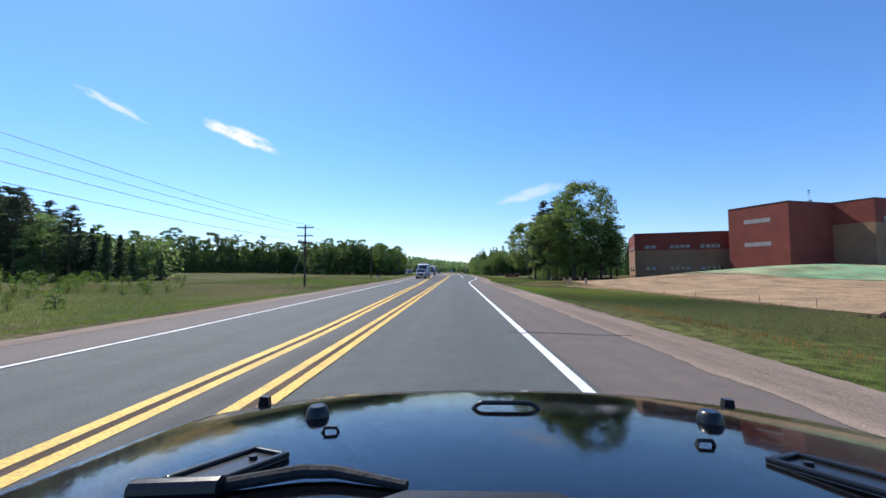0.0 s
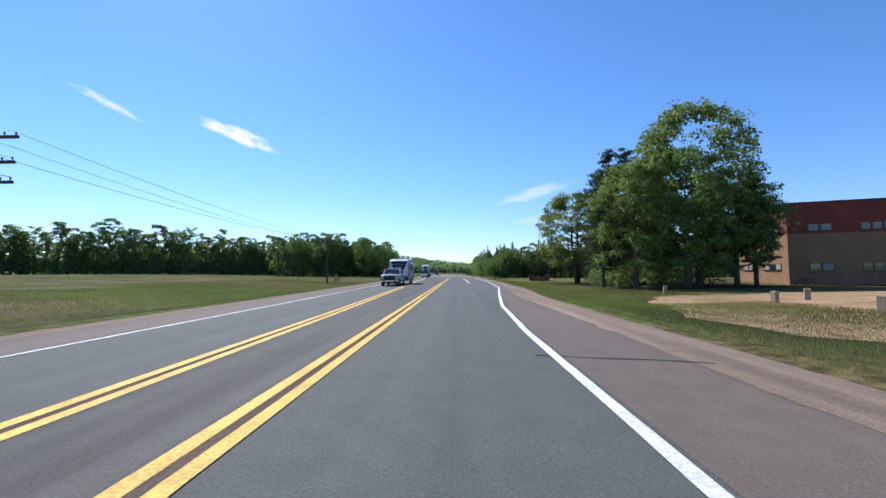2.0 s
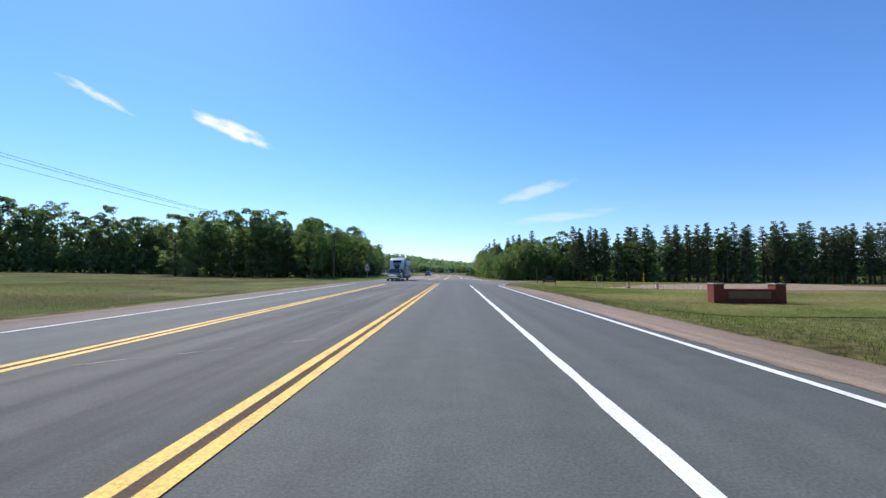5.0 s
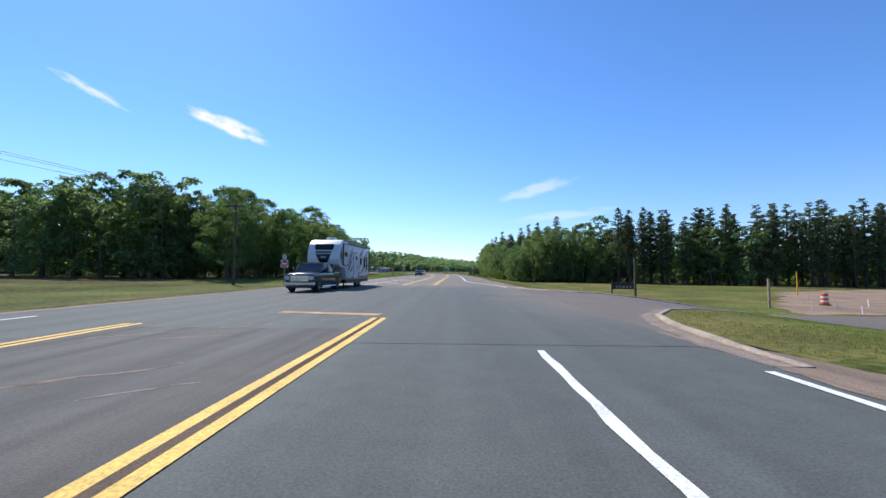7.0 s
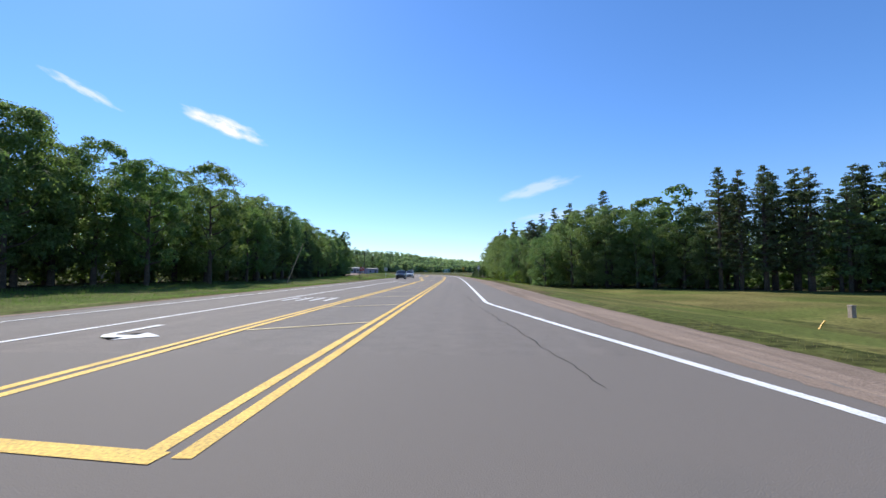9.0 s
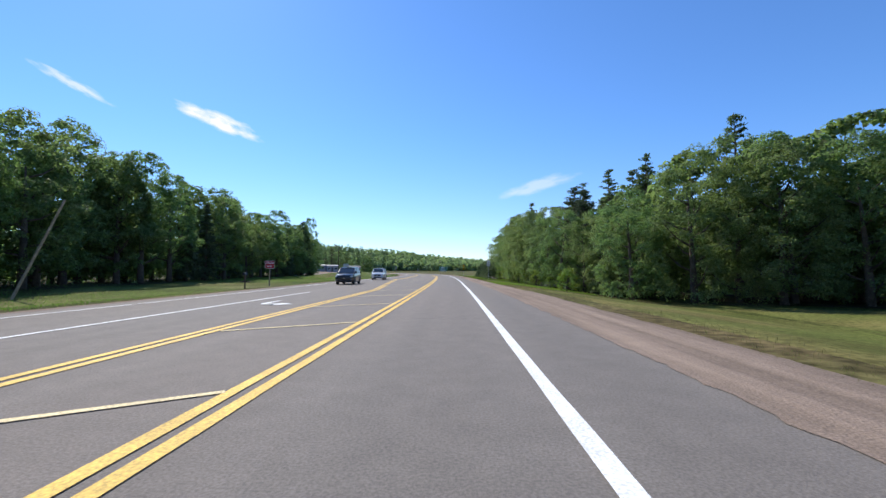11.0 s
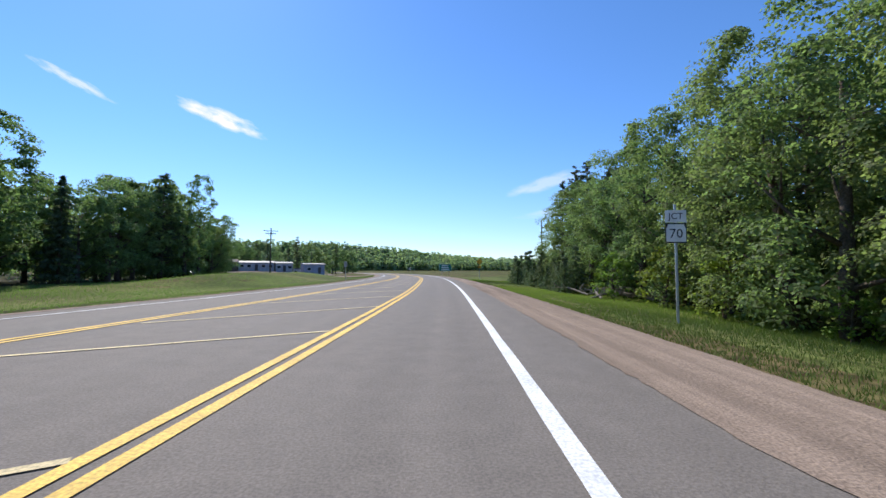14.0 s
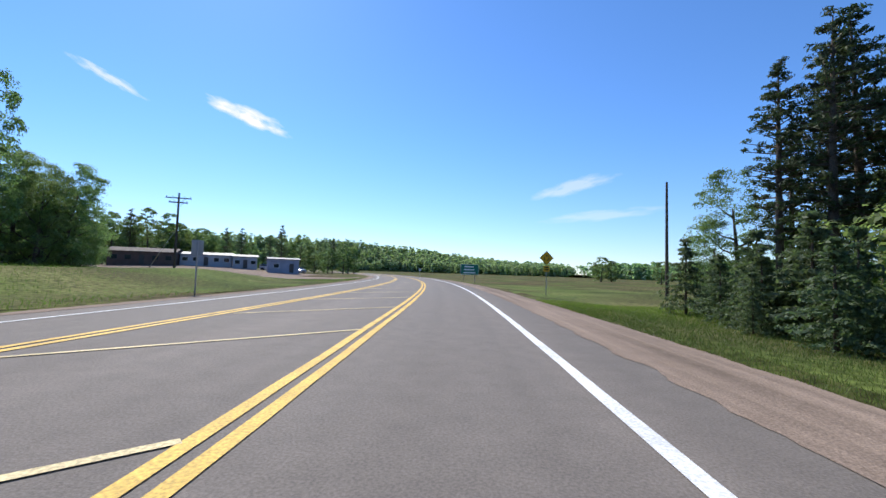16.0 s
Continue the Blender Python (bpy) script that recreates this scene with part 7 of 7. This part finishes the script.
ARROW = [(0.35, -1.2), (0.55, -1.2), (0.55, 0.55), (0.30, 0.90), (-0.25, 0.90), (-0.25, 1.25), (-0.95, 0.72), (-0.25, 0.20), (-0.25, 0.55), (0.22, 0.55), (0.35, 0.40)]
painted(ARROW, 188.6, -7.6, "white left turn arrow painted on the lane")
painted(ARROW, 237, -7.6, "white left turn arrow painted on the lane")
for k in range(7):
    u = -8.8 + 0.36 * k
    painted([(-0.09, -1.2), (0.09, -1.2), (0.09, 1.2), (-0.09, 1.2)] if k % 2 == 0 else [(-0.09, -1.2), (0.09, -1.2), (0.09, -0.8), (-0.09, -0.8)], 200.5, u, "white worn lettering bar painted on the lane")


# ---- cracks and patches in the asphalt ----
TAR = mat("crack_sealer", (0.062, 0.062, 0.060), 0.95, spec=0.05, var=0.2, scale=4, fine=0.2, bump=0.1)
PATCH = mat("asphalt_patch", (0.062, 0.064, 0.060), 0.85, var=0.2, scale=2, fine=0.3, fine_scale=40, bump=0.3)


def crack(s0, u0, s1, u1, width=0.035, wander=0.10, seed=0, material=None):
    rnd = random.Random(seed)
    n = max(4, int(math.hypot(s1 - s0, u1 - u0) / 0.35))
    bm = bmesh.new()
    prev = None
    for k in range(n + 1):
        t = k / n
        p = on_road(s0 + (s1 - s0) * t + rnd.uniform(-wander, wander), u0 + (u1 - u0) * t + rnd.uniform(-wander, wander) * 0.6, 0.0055)
        d = Vector((-(s1 - s0), (u1 - u0), 0)).normalized() * width * rnd.uniform(0.35, 1.0) / 2
        d = Vector((d.x, d.y, 0))
        cur = [bm.verts.new(p - d), bm.verts.new(p + d)]
        if prev:
            f = bm.faces.new((prev[0], prev[1], cur[1], cur[0]))
        prev = cur
    bmesh.ops.recalc_face_normals(bm, faces=bm.faces)
    if sum(q.normal.z for q in bm.faces) < 0:
        bmesh.ops.reverse_faces(bm, faces=bm.faces)
    tagged(part("road_crack", bm, material or TAR), "dark sealed crack in the asphalt", "crack", kind="structure")


CR = random.Random(5)
for s_ in (9.7, 24.8, 37, 47, 58.5, 72):
    crack(s_ + 0.2, 1.3, s_ - 0.4, min(4.0, right_pave(s_) - 0.1), 0.11, 0.05, int(s_))
    if CR.random() < 0.6:
        crack(s_ + 0.5, -1.4, s_ + 0.2, 1.2, 0.05, 0.05, int(s_) + 1)
for s_ in (12, 33, 52, 64, 86, 112, 137, 160, 193, 231, 256, 281):
    crack(s_, CR.uniform(-6.5, -3.5), s_ + CR.uniform(-1, 1), CR.uniform(-1.0, 3.0), 0.018, 0.08, int(s_) + 7)
crack(162.6, 0.0, 164.2, 2.7, 0.03, 0.12, 81)
crack(164.6, 3.1, 166.4, 5.0, 0.025, 0.12, 82)
crack(172.2, -3.6, 177.8, -3.4, 0.15, 0.12, 83)
crack(177.8, -3.4, 181.0, -3.15, 0.11, 0.10, 84)
crack(174.6, 0.75, 177.2, 0.6, 0.04, 0.14, 85)
crack(64, -3.9, 90, -4.4, 0.014, 0.10, 86)
crack(184, 1.9, 196, 1.0, 0.03, 0.10, 77)
crack(198.5, 0.9, 206, 0.5, 0.03, 0.08, 78)
for s_, u, L_, W_ in ((137.9, 1.45, 0.5, 0.20), (139.2, 1.3, 0.25, 0.16), (136.6, 1.25, 0.35, 0.14)):
    n_ = 22
    painted_pts = [(W_ * (1 + 0.55 * noise.noise((math.cos(2 * math.pi * k / n_) * 1.4, math.sin(2 * math.pi * k / n_) * 1.4, s_))) * math.cos(2 * math.pi * k / n_), L_ * (1 + 0.55 * noise.noise((math.cos(2 * math.pi * k / n_) * 1.4, math.sin(2 * math.pi * k / n_) * 1.4, s_ + 3.5))) * math.sin(2 * math.pi * k / n_)) for k in range(n_)]
    bm_ = bmesh.new()
    c_ = on_road(s_, u)
    bm_.faces.new([bm_.verts.new((c_.x + a, c_.y + b, 0.006)) for a, b in painted_pts])
    tagged(part("road_patch", bm_, PATCH), "dark patch where the asphalt has broken away", "patch", kind="structure")


RUST = mat("worn_asphalt_tan", (0.22, 0.175, 0.14), 0.95, spec=0.1, var=0.3, scale=3, fine=0.3, fine_scale=30, bump=0.3)
for a_, u_, b_, v_, w_ in ((133.6, -5.6, 136.3, -2.8, 0.22), (135.0, -5.8, 137.0, -3.6, 0.14), (144.6, -5.6, 146.0, -4.2, 0.20), (148.2, -6.2, 148.8, -5.0, 0.16)):
    crack(a_, u_, b_, v_, w_, 0.10, int(a_ * 3), RUST)
WORN = mat("worn_line_remnant", (0.26, 0.23, 0.19), 0.9, spec=0.1, var=0.4, scale=2, fine=0.4, fine_scale=14, bump=0.2)
for k in range(14):
    s_ = 58.2 + 6.9 * k
    lo = left_pair(s_) + 0.5
    for j in range(3):
        ta, tb = j / 3 + CR.uniform(0, 0.1), (j + 1) / 3 - CR.uniform(0, 0.14)
        u0_, u1_ = lo + (-2.6 - lo) * ta, lo + (-2.6 - lo) * tb
        crack(s_ + (u0_ - lo) * 0.9, u0_, s_ + (u1_ - lo) * 0.9, u1_, CR.uniform(0.03, 0.09), 0.05, 300 + 3 * k + j, WORN)


# ---- the black off-road car that stands at the start of the way ----
JX, JY = 0.17, 0.0
HOOD = mat("hood_paint_black", (0.006, 0.007, 0.010), 0.05, var=0.2, scale=3, fine=0.1, fine_scale=90, bump=0.015, bump_scale=160, spec=0.6, coat=1.0)
TRIM = mat("black_trim", (0.009, 0.009, 0.010), 0.32, var=0.1, scale=8, fine=0.05, bump=0.03)
jeep = thing("off_road_car", pose(JX, JY, 0), "glossy black open off-road car with a long hood", "car")


def hood_z(x, y):
    t = (y - 0.25) / 1.15
    return 1.175 - 0.090 * t - 0.025 * t * t * t - 0.032 * (abs(x) / 0.80) ** 2.8


bm = bmesh.new()
NX, NY = 40, 26
grid = []
for j in range(NY + 1):
    y = 0.25 + 1.17 * j / NY
    half = 0.86 - 0.04 * (j / NY) ** 1.3
    row = []
    for i in range(NX + 1):
        x = -half + 2 * half * i / NX
        yy = y - (0.16 * (abs(x) / half) ** 2.2 * (j / NY) ** 3)
        row.append(bm.verts.new((x, yy, hood_z(x, y) - (0.05 if j == NY else 0) - (0.012 if j == NY - 1 else 0))))
    grid.append(row)
for p, q in zip(grid, grid[1:]):
    for i in range(NX):
        bm.faces.new((p[i], p[i + 1], q[i + 1], q[i]))
bmesh.ops.solidify(bm, geom=bm.faces[:], thickness=0.02)
bmesh.ops.recalc_face_normals(bm, faces=bm.faces)
hood_part = soft(part("hood", bm, HOOD, jeep, "curved glossy black hood reflecting the sky"))
for bx_, by_ in ((-0.467, 0.99), (0.445, 0.963)):
    z_ = hood_z(bx_, by_)
    soft(part("hood_bumper", tube([(bx_, by_, z_ - 0.01), (bx_, by_, z_ + 0.006), (bx_, by_, z_ + 0.020), (bx_, by_, z_ + 0.025)], [0.029, 0.028, 0.023, 0.017], 20), TRIM, hood_part))
for bx_, by_ in ((-0.392, 0.851), (0.328, 0.785)):
    z_ = hood_z(bx_, by_)
    part("tie_loop", tube([(bx_ - 0.018, by_, z_ - 0.004), (bx_ - 0.012, by_, z_ + 0.009), (bx_ + 0.012, by_, z_ + 0.009), (bx_ + 0.018, by_, z_ - 0.004)], 0.004, 6), BLACK, hood_part)
hz = hood_z(0.0, 1.055)
part("hood_handle", tube([(-0.092, 1.045, hz - 0.003), (-0.082, 1.053, hz + 0.008), (-0.068, 1.055, hz + 0.014), (0.052, 1.055, hz + 0.014), (0.066, 1.053, hz + 0.008), (0.076, 1.045, hz - 0.003)], 0.006, 8), TRIM, hood_part)
for sx in (-1, 1):
    x = -0.735 if sx < 0 else 0.685
    part("hood_latch", prism([(x - 0.022, hood_z(0.72, 1.28) - 0.05), (x + 0.022, hood_z(0.72, 1.28) - 0.05), (x + 0.016, hood_z(0.72, 1.28) + 0.008), (x - 0.010, hood_z(0.72, 1.28) + 0.010)], 1.270, 1.290), TRIM, hood_part)
    hp = part("hinge_plate", box(-0.042, -0.075, 0, 0.042, 0.085, 0.006, 0.003), TRIM, hood_part)
    part("raised_rim", box(-0.042, -0.075, 0.004, -0.032, 0.085, 0.013, 0.003), TRIM, hp)
    part("raised_rim", box(0.032, -0.075, 0.004, 0.042, 0.085, 0.013, 0.003), TRIM, hp)
    part("raised_rim", box(-0.032, 0.074, 0.004, 0.032, 0.085, 0.013, 0.003), TRIM, hp)
    hp.matrix_basis = pose(-0.49 if sx < 0 else 0.45, 0.645, hood_z(0.47, 0.645) + 0.001, -6, sx * 3, sx * 24)
    part("bolt", tube([(0, 0.045, 0.004), (0, 0.045, 0.012)], 0.007, 10), TRIM, hp)
    part("hinge_barrel", tube([(sx * 0.455, 0.565, hood_z(0.46, 0.565) + 0.012), (sx * 0.58, 0.565, hood_z(0.58, 0.565) + 0.012)], 0.015, 12), TRIM, hood_part)
part("cowl", box(-0.76, 0.10, 1.00, 0.76, 0.27, 1.165, 0.02), BLACK, jeep)
for pts in ([(-0.50, 0.565, 1.150), (-0.36, 0.612, 1.155), (-0.31, 0.612, 1.155), (-0.20, 0.575, 1.155)],):
    part("wiper", tube(pts, [0.009, 0.010, 0.009, 0.007][: len(pts)], 9), RUBBER, jeep)
soft(part("cowl_cover", loft([[(-0.24 - g_, yy, 1.12), (-0.20 - g_ * 0.5, yy, zz), (0.0 + g_ * 0.5, yy, zz), (0.05 + g_, yy, 1.12)] for yy, zz, g_ in ((0.30, 1.185, 0.1), (0.50, 1.178, 0.05), (0.565, 1.155, 0.0))]), BLACK, jeep))
# body, wings, grille and wheels
part("engine_bay", box(-0.72, 0.20, 0.55, 0.72, 1.28, 1.01, 0.03), BLACK_CAR, jeep)
gp = part("grille", box(-0.68, 1.26, 0.62, 0.68, 1.34, 1.01, 0.03), BLACK_CAR, jeep)
for k in range(7):
    part("slot", box(-0.36 + 0.12 * k - 0.035, 1.335, 0.70, -0.36 + 0.12 * k + 0.035, 1.346, 0.95, 0.003), BLACK, gp)
part("front_bumper", box(-0.85, 1.48, 0.50, 0.85, 1.66, 0.68, 0.04), BLACK, jeep)
part("chassis", box(-0.40, -2.2, 0.40, 0.40, 1.50, 0.56, 0.02), BLACK, jeep)
part("floor_pan", box(-0.74, -2.1, 0.55, 0.74, 0.2, 0.62, 0.01), BLACK, jeep)
for sx in (-1, 1):
    part("headlight", tube([(sx * 0.53, 1.33, 0.84), (sx * 0.53, 1.37, 0.84)], 0.09, 16), LAMP, jeep)
    part("side_panel", box(sx * 0.76 - 0.03, -2.1, 0.58, sx * 0.76 + 0.03, 0.22, 1.02, 0.02), BLACK_CAR, jeep)
    soft(part("front_wing", loft([[(sx * 0.70, yy, z_), (sx * 0.93, yy, z_ - 0.01), (sx * 0.93, yy, z_ - 0.06), (sx * 0.70, yy, z_ - 0.06)] for yy, z_ in ((0.35, 0.66), (0.55, 0.88), (0.85, 0.93), (1.28, 0.92), (1.42, 0.84))]), BLACK_CAR, jeep))
    soft(part("rear_wing", loft([[(sx * 0.76, yy, z_), (sx * 0.93, yy, z_ - 0.01), (sx * 0.93, yy, z_ - 0.06), (sx * 0.76, yy, z_ - 0.06)] for yy, z_ in ((-1.95, 0.66), (-1.7, 0.92), (-1.1, 0.92), (-0.9, 0.66))]), BLACK_CAR, jeep))
    for yy in (0.98, -1.40):
        wheel(jeep, sx * 0.79, yy, 0.39, 0.25, sx)
    soft(part("seat", box(sx * 0.38 - 0.24, -1.1, 0.60, sx * 0.38 + 0.24, -0.55, 0.86, 0.06), BLACK, jeep))
part("tailgate", box(-0.72, -2.14, 0.58, 0.72, -2.08, 1.0, 0.02), BLACK_CAR, jeep)


# ---- clouds: a plain far backdrop of thin wisps ----
def cloud(x, y, z, w, h, lean, density, seed):
    m = bpy.data.materials.new("cloud_wisp")
    m.use_nodes = True
    nt = m.node_tree
    nt.nodes.remove(nt.nodes["Principled BSDF"])
    tc = nt.nodes.new("ShaderNodeTexCoord")
    mp = nt.nodes.new("ShaderNodeMapping")
    mp.inputs["Location"].default_value, mp.inputs["Scale"].default_value = (seed, seed * 2.0, 0), (5.0, 2.6, 1)
    ns = nt.nodes.new("ShaderNodeTexNoise")
    ns.inputs["Scale"].default_value, ns.inputs["Detail"].default_value = 1.6, 8.0
    gr = nt.nodes.new("ShaderNodeTexGradient")
    gr.gradient_type = "SPHERICAL"
    mg = nt.nodes.new("ShaderNodeMapping")
    mg.inputs["Location"].default_value, mg.inputs["Scale"].default_value = (-1, -1, 0), (2, 2, 0)
    mul = nt.nodes.new("ShaderNodeMath")
    mul.operation = "MULTIPLY"
    rmp = nt.nodes.new("ShaderNodeMapRange")
    rmp.inputs[1].default_value, rmp.inputs[2].default_value, rmp.inputs[4].default_value = 0.17, 0.40, density
    em, tr, mx = nt.nodes.new("ShaderNodeEmission"), nt.nodes.new("ShaderNodeBsdfTransparent"), nt.nodes.new("ShaderNodeMixShader")
    em.inputs[0].default_value, em.inputs[1].default_value = (0.97, 0.98, 1.0, 1), 1.0
    for a, b in ((tc.outputs["Generated"], mp.inputs[0]), (mp.outputs[0], ns.inputs["Vector"]), (tc.outputs["Generated"], mg.inputs[0]), (mg.outputs[0], gr.inputs[0]), (ns.outputs["Fac"], mul.inputs[0]), (gr.outputs["Fac"], mul.inputs[1]), (mul.outputs[0], rmp.inputs[0]), (rmp.outputs[0], mx.inputs[0]), (tr.outputs[0], mx.inputs[1]), (em.outputs[0], mx.inputs[2]), (mx.outputs[0], nt.nodes["Material Output"].inputs[0])):
        nt.links.new(a, b)
    bm = bmesh.new()
    f = bm.faces.new([bm.verts.new(p) for p in ((-w, -h, 0), (w, -h, 0), (w, h, 0), (-w, h, 0))])
    ob = part("cloud", bm, m)
    ob.matrix_basis = look((x, y, z), (0, 0, 0)) @ Matrix.Rotation(radians(180), 4, "Y") @ Matrix.Rotation(radians(-lean), 4, "Z")
    tagged(ob, "thin white wisp of cloud high in the sky", "cloud", "clouds in the sky", kind="structure")


for px, py, w, h, lean, dens, sd in ((422, 246, 620, 125, 16, 1.0, 1.0), (190, 196, 430, 62, 22, 0.6, 4.2), (945, 344, 620, 120, -14, 0.4, 7.7), (985, 388, 860, 85, -5, 0.28, 9.1)):
    a_, e_ = math.atan((px - 784) / 718) - radians(1.9), math.atan((441 - py) / 718 / math.hypot(1, (px - 784) / 718)) + radians(3.28)
    cloud(2800 * math.sin(a_), 2800 * math.cos(a_), 2800 * math.tan(e_), w * 0.62, h * 0.62, lean, dens, sd)


# ---- grass ----
GRASS_BLADE = leaf_mat("grass_blades", (0.125, 0.155, 0.045), var=0.3, through=0.5)
GRASS_DRY = leaf_mat("grass_blades_dry", (0.185, 0.145, 0.078), var=0.3, through=0.45)
GRASS_RICH = leaf_mat("grass_blades_rich", (0.145, 0.200, 0.052), var=0.3, through=0.5)


def blades(name, spots, tall, width, material, label, seed):
    """Many single blades in one mesh. spots: (x, y, z) rows."""
    rng = np.random.default_rng(seed)
    p = np.array(spots)
    n = len(p)
    a = rng.uniform(0, 2 * np.pi, n)
    hgt = tall * rng.uniform(0.5, 1.25, n)
    side = np.stack([np.cos(a), np.sin(a), np.zeros(n)], 1) * (width * rng.uniform(0.6, 1.3, n))[:, None]
    tip = np.stack([rng.normal(0, 0.28, n) * hgt, rng.normal(0, 0.28, n) * hgt, hgt], 1)
    v = np.stack([p - side, p + side, p + tip], 1).reshape(-1, 3)
    me = bpy.data.meshes.new(name)
    me.vertices.add(3 * n)
    me.vertices.foreach_set("co", v.astype(np.float32).ravel())
    me.loops.add(3 * n)
    me.loops.foreach_set("vertex_index", np.arange(3 * n, dtype=np.int32))
    me.polygons.add(n)
    me.polygons.foreach_set("loop_start", np.arange(0, 3 * n, 3, dtype=np.int32))
    me.polygons.foreach_set("loop_total", np.full(n, 3, dtype=np.int32))
    me.materials.append(material)
    me.update()
    return tagged(new(name, me), label, "grass", kind="stuff")


SX, SY = np.arange(-64, 64.1, 1.0), np.arange(-4, 398.1, 1.5)
SZ = np.array([[ground_z(x, y) for x in SX] for y in SY])


def lie(x, y):
    """Height of the ground at many places at once."""
    i, j = (x - SX[0]) / 1.0, (y - SY[0]) / 1.5
    i0, j0 = np.clip(i.astype(int), 0, len(SX) - 2), np.clip(j.astype(int), 0, len(SY) - 2)
    fi, fj = i - i0, j - j0
    return SZ[j0, i0] * (1 - fi) * (1 - fj) + SZ[j0, i0 + 1] * fi * (1 - fj) + SZ[j0 + 1, i0] * (1 - fi) * fj + SZ[j0 + 1, i0 + 1] * fi * fj


def verge(n, s0, s1, edge, near, far, seed, power=1.6):
    """Places beside the road, thicker close to it. edge: the line from which near and far count (to the right if far > 0)."""
    rng = np.random.default_rng(seed)
    s = rng.uniform(s0, s1, n)
    d = near + (far - near) * rng.uniform(0, 1, n) ** power
    e = np.interp(s, np.arange(s0, s1 + 1, 1.0), [edge(v) for v in np.arange(s0, s1 + 1, 1.0)])
    x0, y0, a = np.interp(s, S, RX), np.interp(s, S, RY), np.interp(s, S, TURN)
    x, y = x0 + (e + d) * np.cos(a), y0 + (e + d) * np.sin(a)
    keep = ~((y > 144) & (y < 180) & (x > 0) & (x < 22)) & (np.abs(x) < 63)
    x, y = x[keep], y[keep]
    return np.stack([x, y, lie(x, y) - 0.01], 1)


HAWKWEED = leaf_mat("orange_wildflowers", (0.34, 0.13, 0.045), var=0.3, through=0.4)
blades("grass", verge(78000, 2, 62, right_gravel, -0.05, 9.5, 1, 1.2), 0.12, 0.011, GRASS_RICH, "uneven green verge grass beside the shoulder", 1)
blades("grass", verge(78000, 2, 62, right_gravel, 0.5, 10.5, 2, 0.95), 0.15, 0.009, GRASS_DRY, "dry straw-coloured grass in the verge", 2)
blades("grass", verge(1300, 2, 30, right_gravel, 0.9, 2.2, 12, 1.0), 0.13, 0.010, HAWKWEED, "low orange wildflowers along the verge", 12)
blades("grass", verge(60000, 62, 146, right_gravel, -0.05, 13.0, 13, 1.25), 0.10, 0.012, GRASS_BLADE, "short green grass before the school trees", 13)
blades("grass", verge(90000, 4, 130, left_gravel, 0.0, -24.0, 3, 1.25), 0.17, 0.011, GRASS_BLADE, "rough green field grass beside the road", 3)
blades("grass", verge(80000, 4, 200, left_gravel, -2.5, -32.0, 4, 1.0), 0.20, 0.010, GRASS_DRY, "dry straw-coloured grass in the field", 4)
blades("grass", verge(100000, 262, 345, right_gravel, -0.25, 10.0, 5, 1.35), 0.16, 0.012, GRASS_RICH, "lush green grass along the wood", 5)
blades("grass", verge(5000, 180, 345, right_gravel, -0.3, 2.0, 6, 1.6), 0.12, 0.008, GRASS_DRY, "thin dry grass at the gravel's edge", 6)
blades("grass", verge(50000, 180, 262, right_gravel, 0.0, 30.0, 7, 1.5), 0.06, 0.010, GRASS_BLADE, "short mown lawn beside the road", 7)
blades("grass", verge(70000, 200, 388, left_gravel, 0.0, -24.0, 8, 1.2), 0.20, 0.014, GRASS_RICH, "green grass bank beside the road", 8)


CG = np.random.default_rng(14)
spots_ = []
for x, y in zip(CG.uniform(5.8, 15.5, 46000), CG.uniform(132, 157, 46000)):
    edge_x = np.interp(y, [118, 132, 144, 147.2, 148.5, 151.2, 153.4, 155.25, 156.45, 157.05], [7.5, 7.35, 7.0, 6.3, 5.75, 6.15, 6.9, 8.2, 10.1, 12.7])
    if x > edge_x + 0.03 and noise.noise((x * 0.35, y * 0.35, 8)) > -0.25:
        spots_.append((x, y, lawn_z(x, y, [Vector(p) for p in NEAR_KERB]) - 0.01))
blades("grass", spots_, 0.06, 0.008, GRASS_RICH, "uneven grass on the corner behind the kerb", 9)


# ---- fallen branches at the wood's edge ----
DEAD = mat("dead_wood", (0.24, 0.20, 0.16), 0.9, var=0.25, scale=4, fine=0.3, fine_scale=30, bump=0.4, bump_scale=30)
FB = random.Random(11)
for x, y in ((9.4, 309.0), (10.6, 310.6), (11.6, 309.4), (8.4, 311.8), (12.6, 311.2), (10.0, 308.0), (13.2, 309.4), (13.0, 271)):
    t_ = thing("fallen_branch", pose(x, y, ground_z(x, y), 0, 0, FB.uniform(0, 180)), "bare grey fallen branch in the grass", "branch", "fallen branches by the wood")
    part("limb", tube([(-1.8, 0, 0.10), (-0.5, 0.1, 0.40), (0.8, 0.0, 0.58), (2.1, -0.2, 0.45)], [0.09, 0.075, 0.05, 0.02], 6), DEAD, t_)
    for k in range(7):
        b = -0.9 + 0.38 * k
        part("twig", tube([(b, 0.05, 0.38), (b + 0.25, FB.uniform(-0.8, 0.8), FB.uniform(0.3, 0.9)), (b + 0.65, FB.uniform(-1.2, 1.2), FB.uniform(0.0, 1.1))], [0.034, 0.024, 0.008], 5), DEAD, t_)
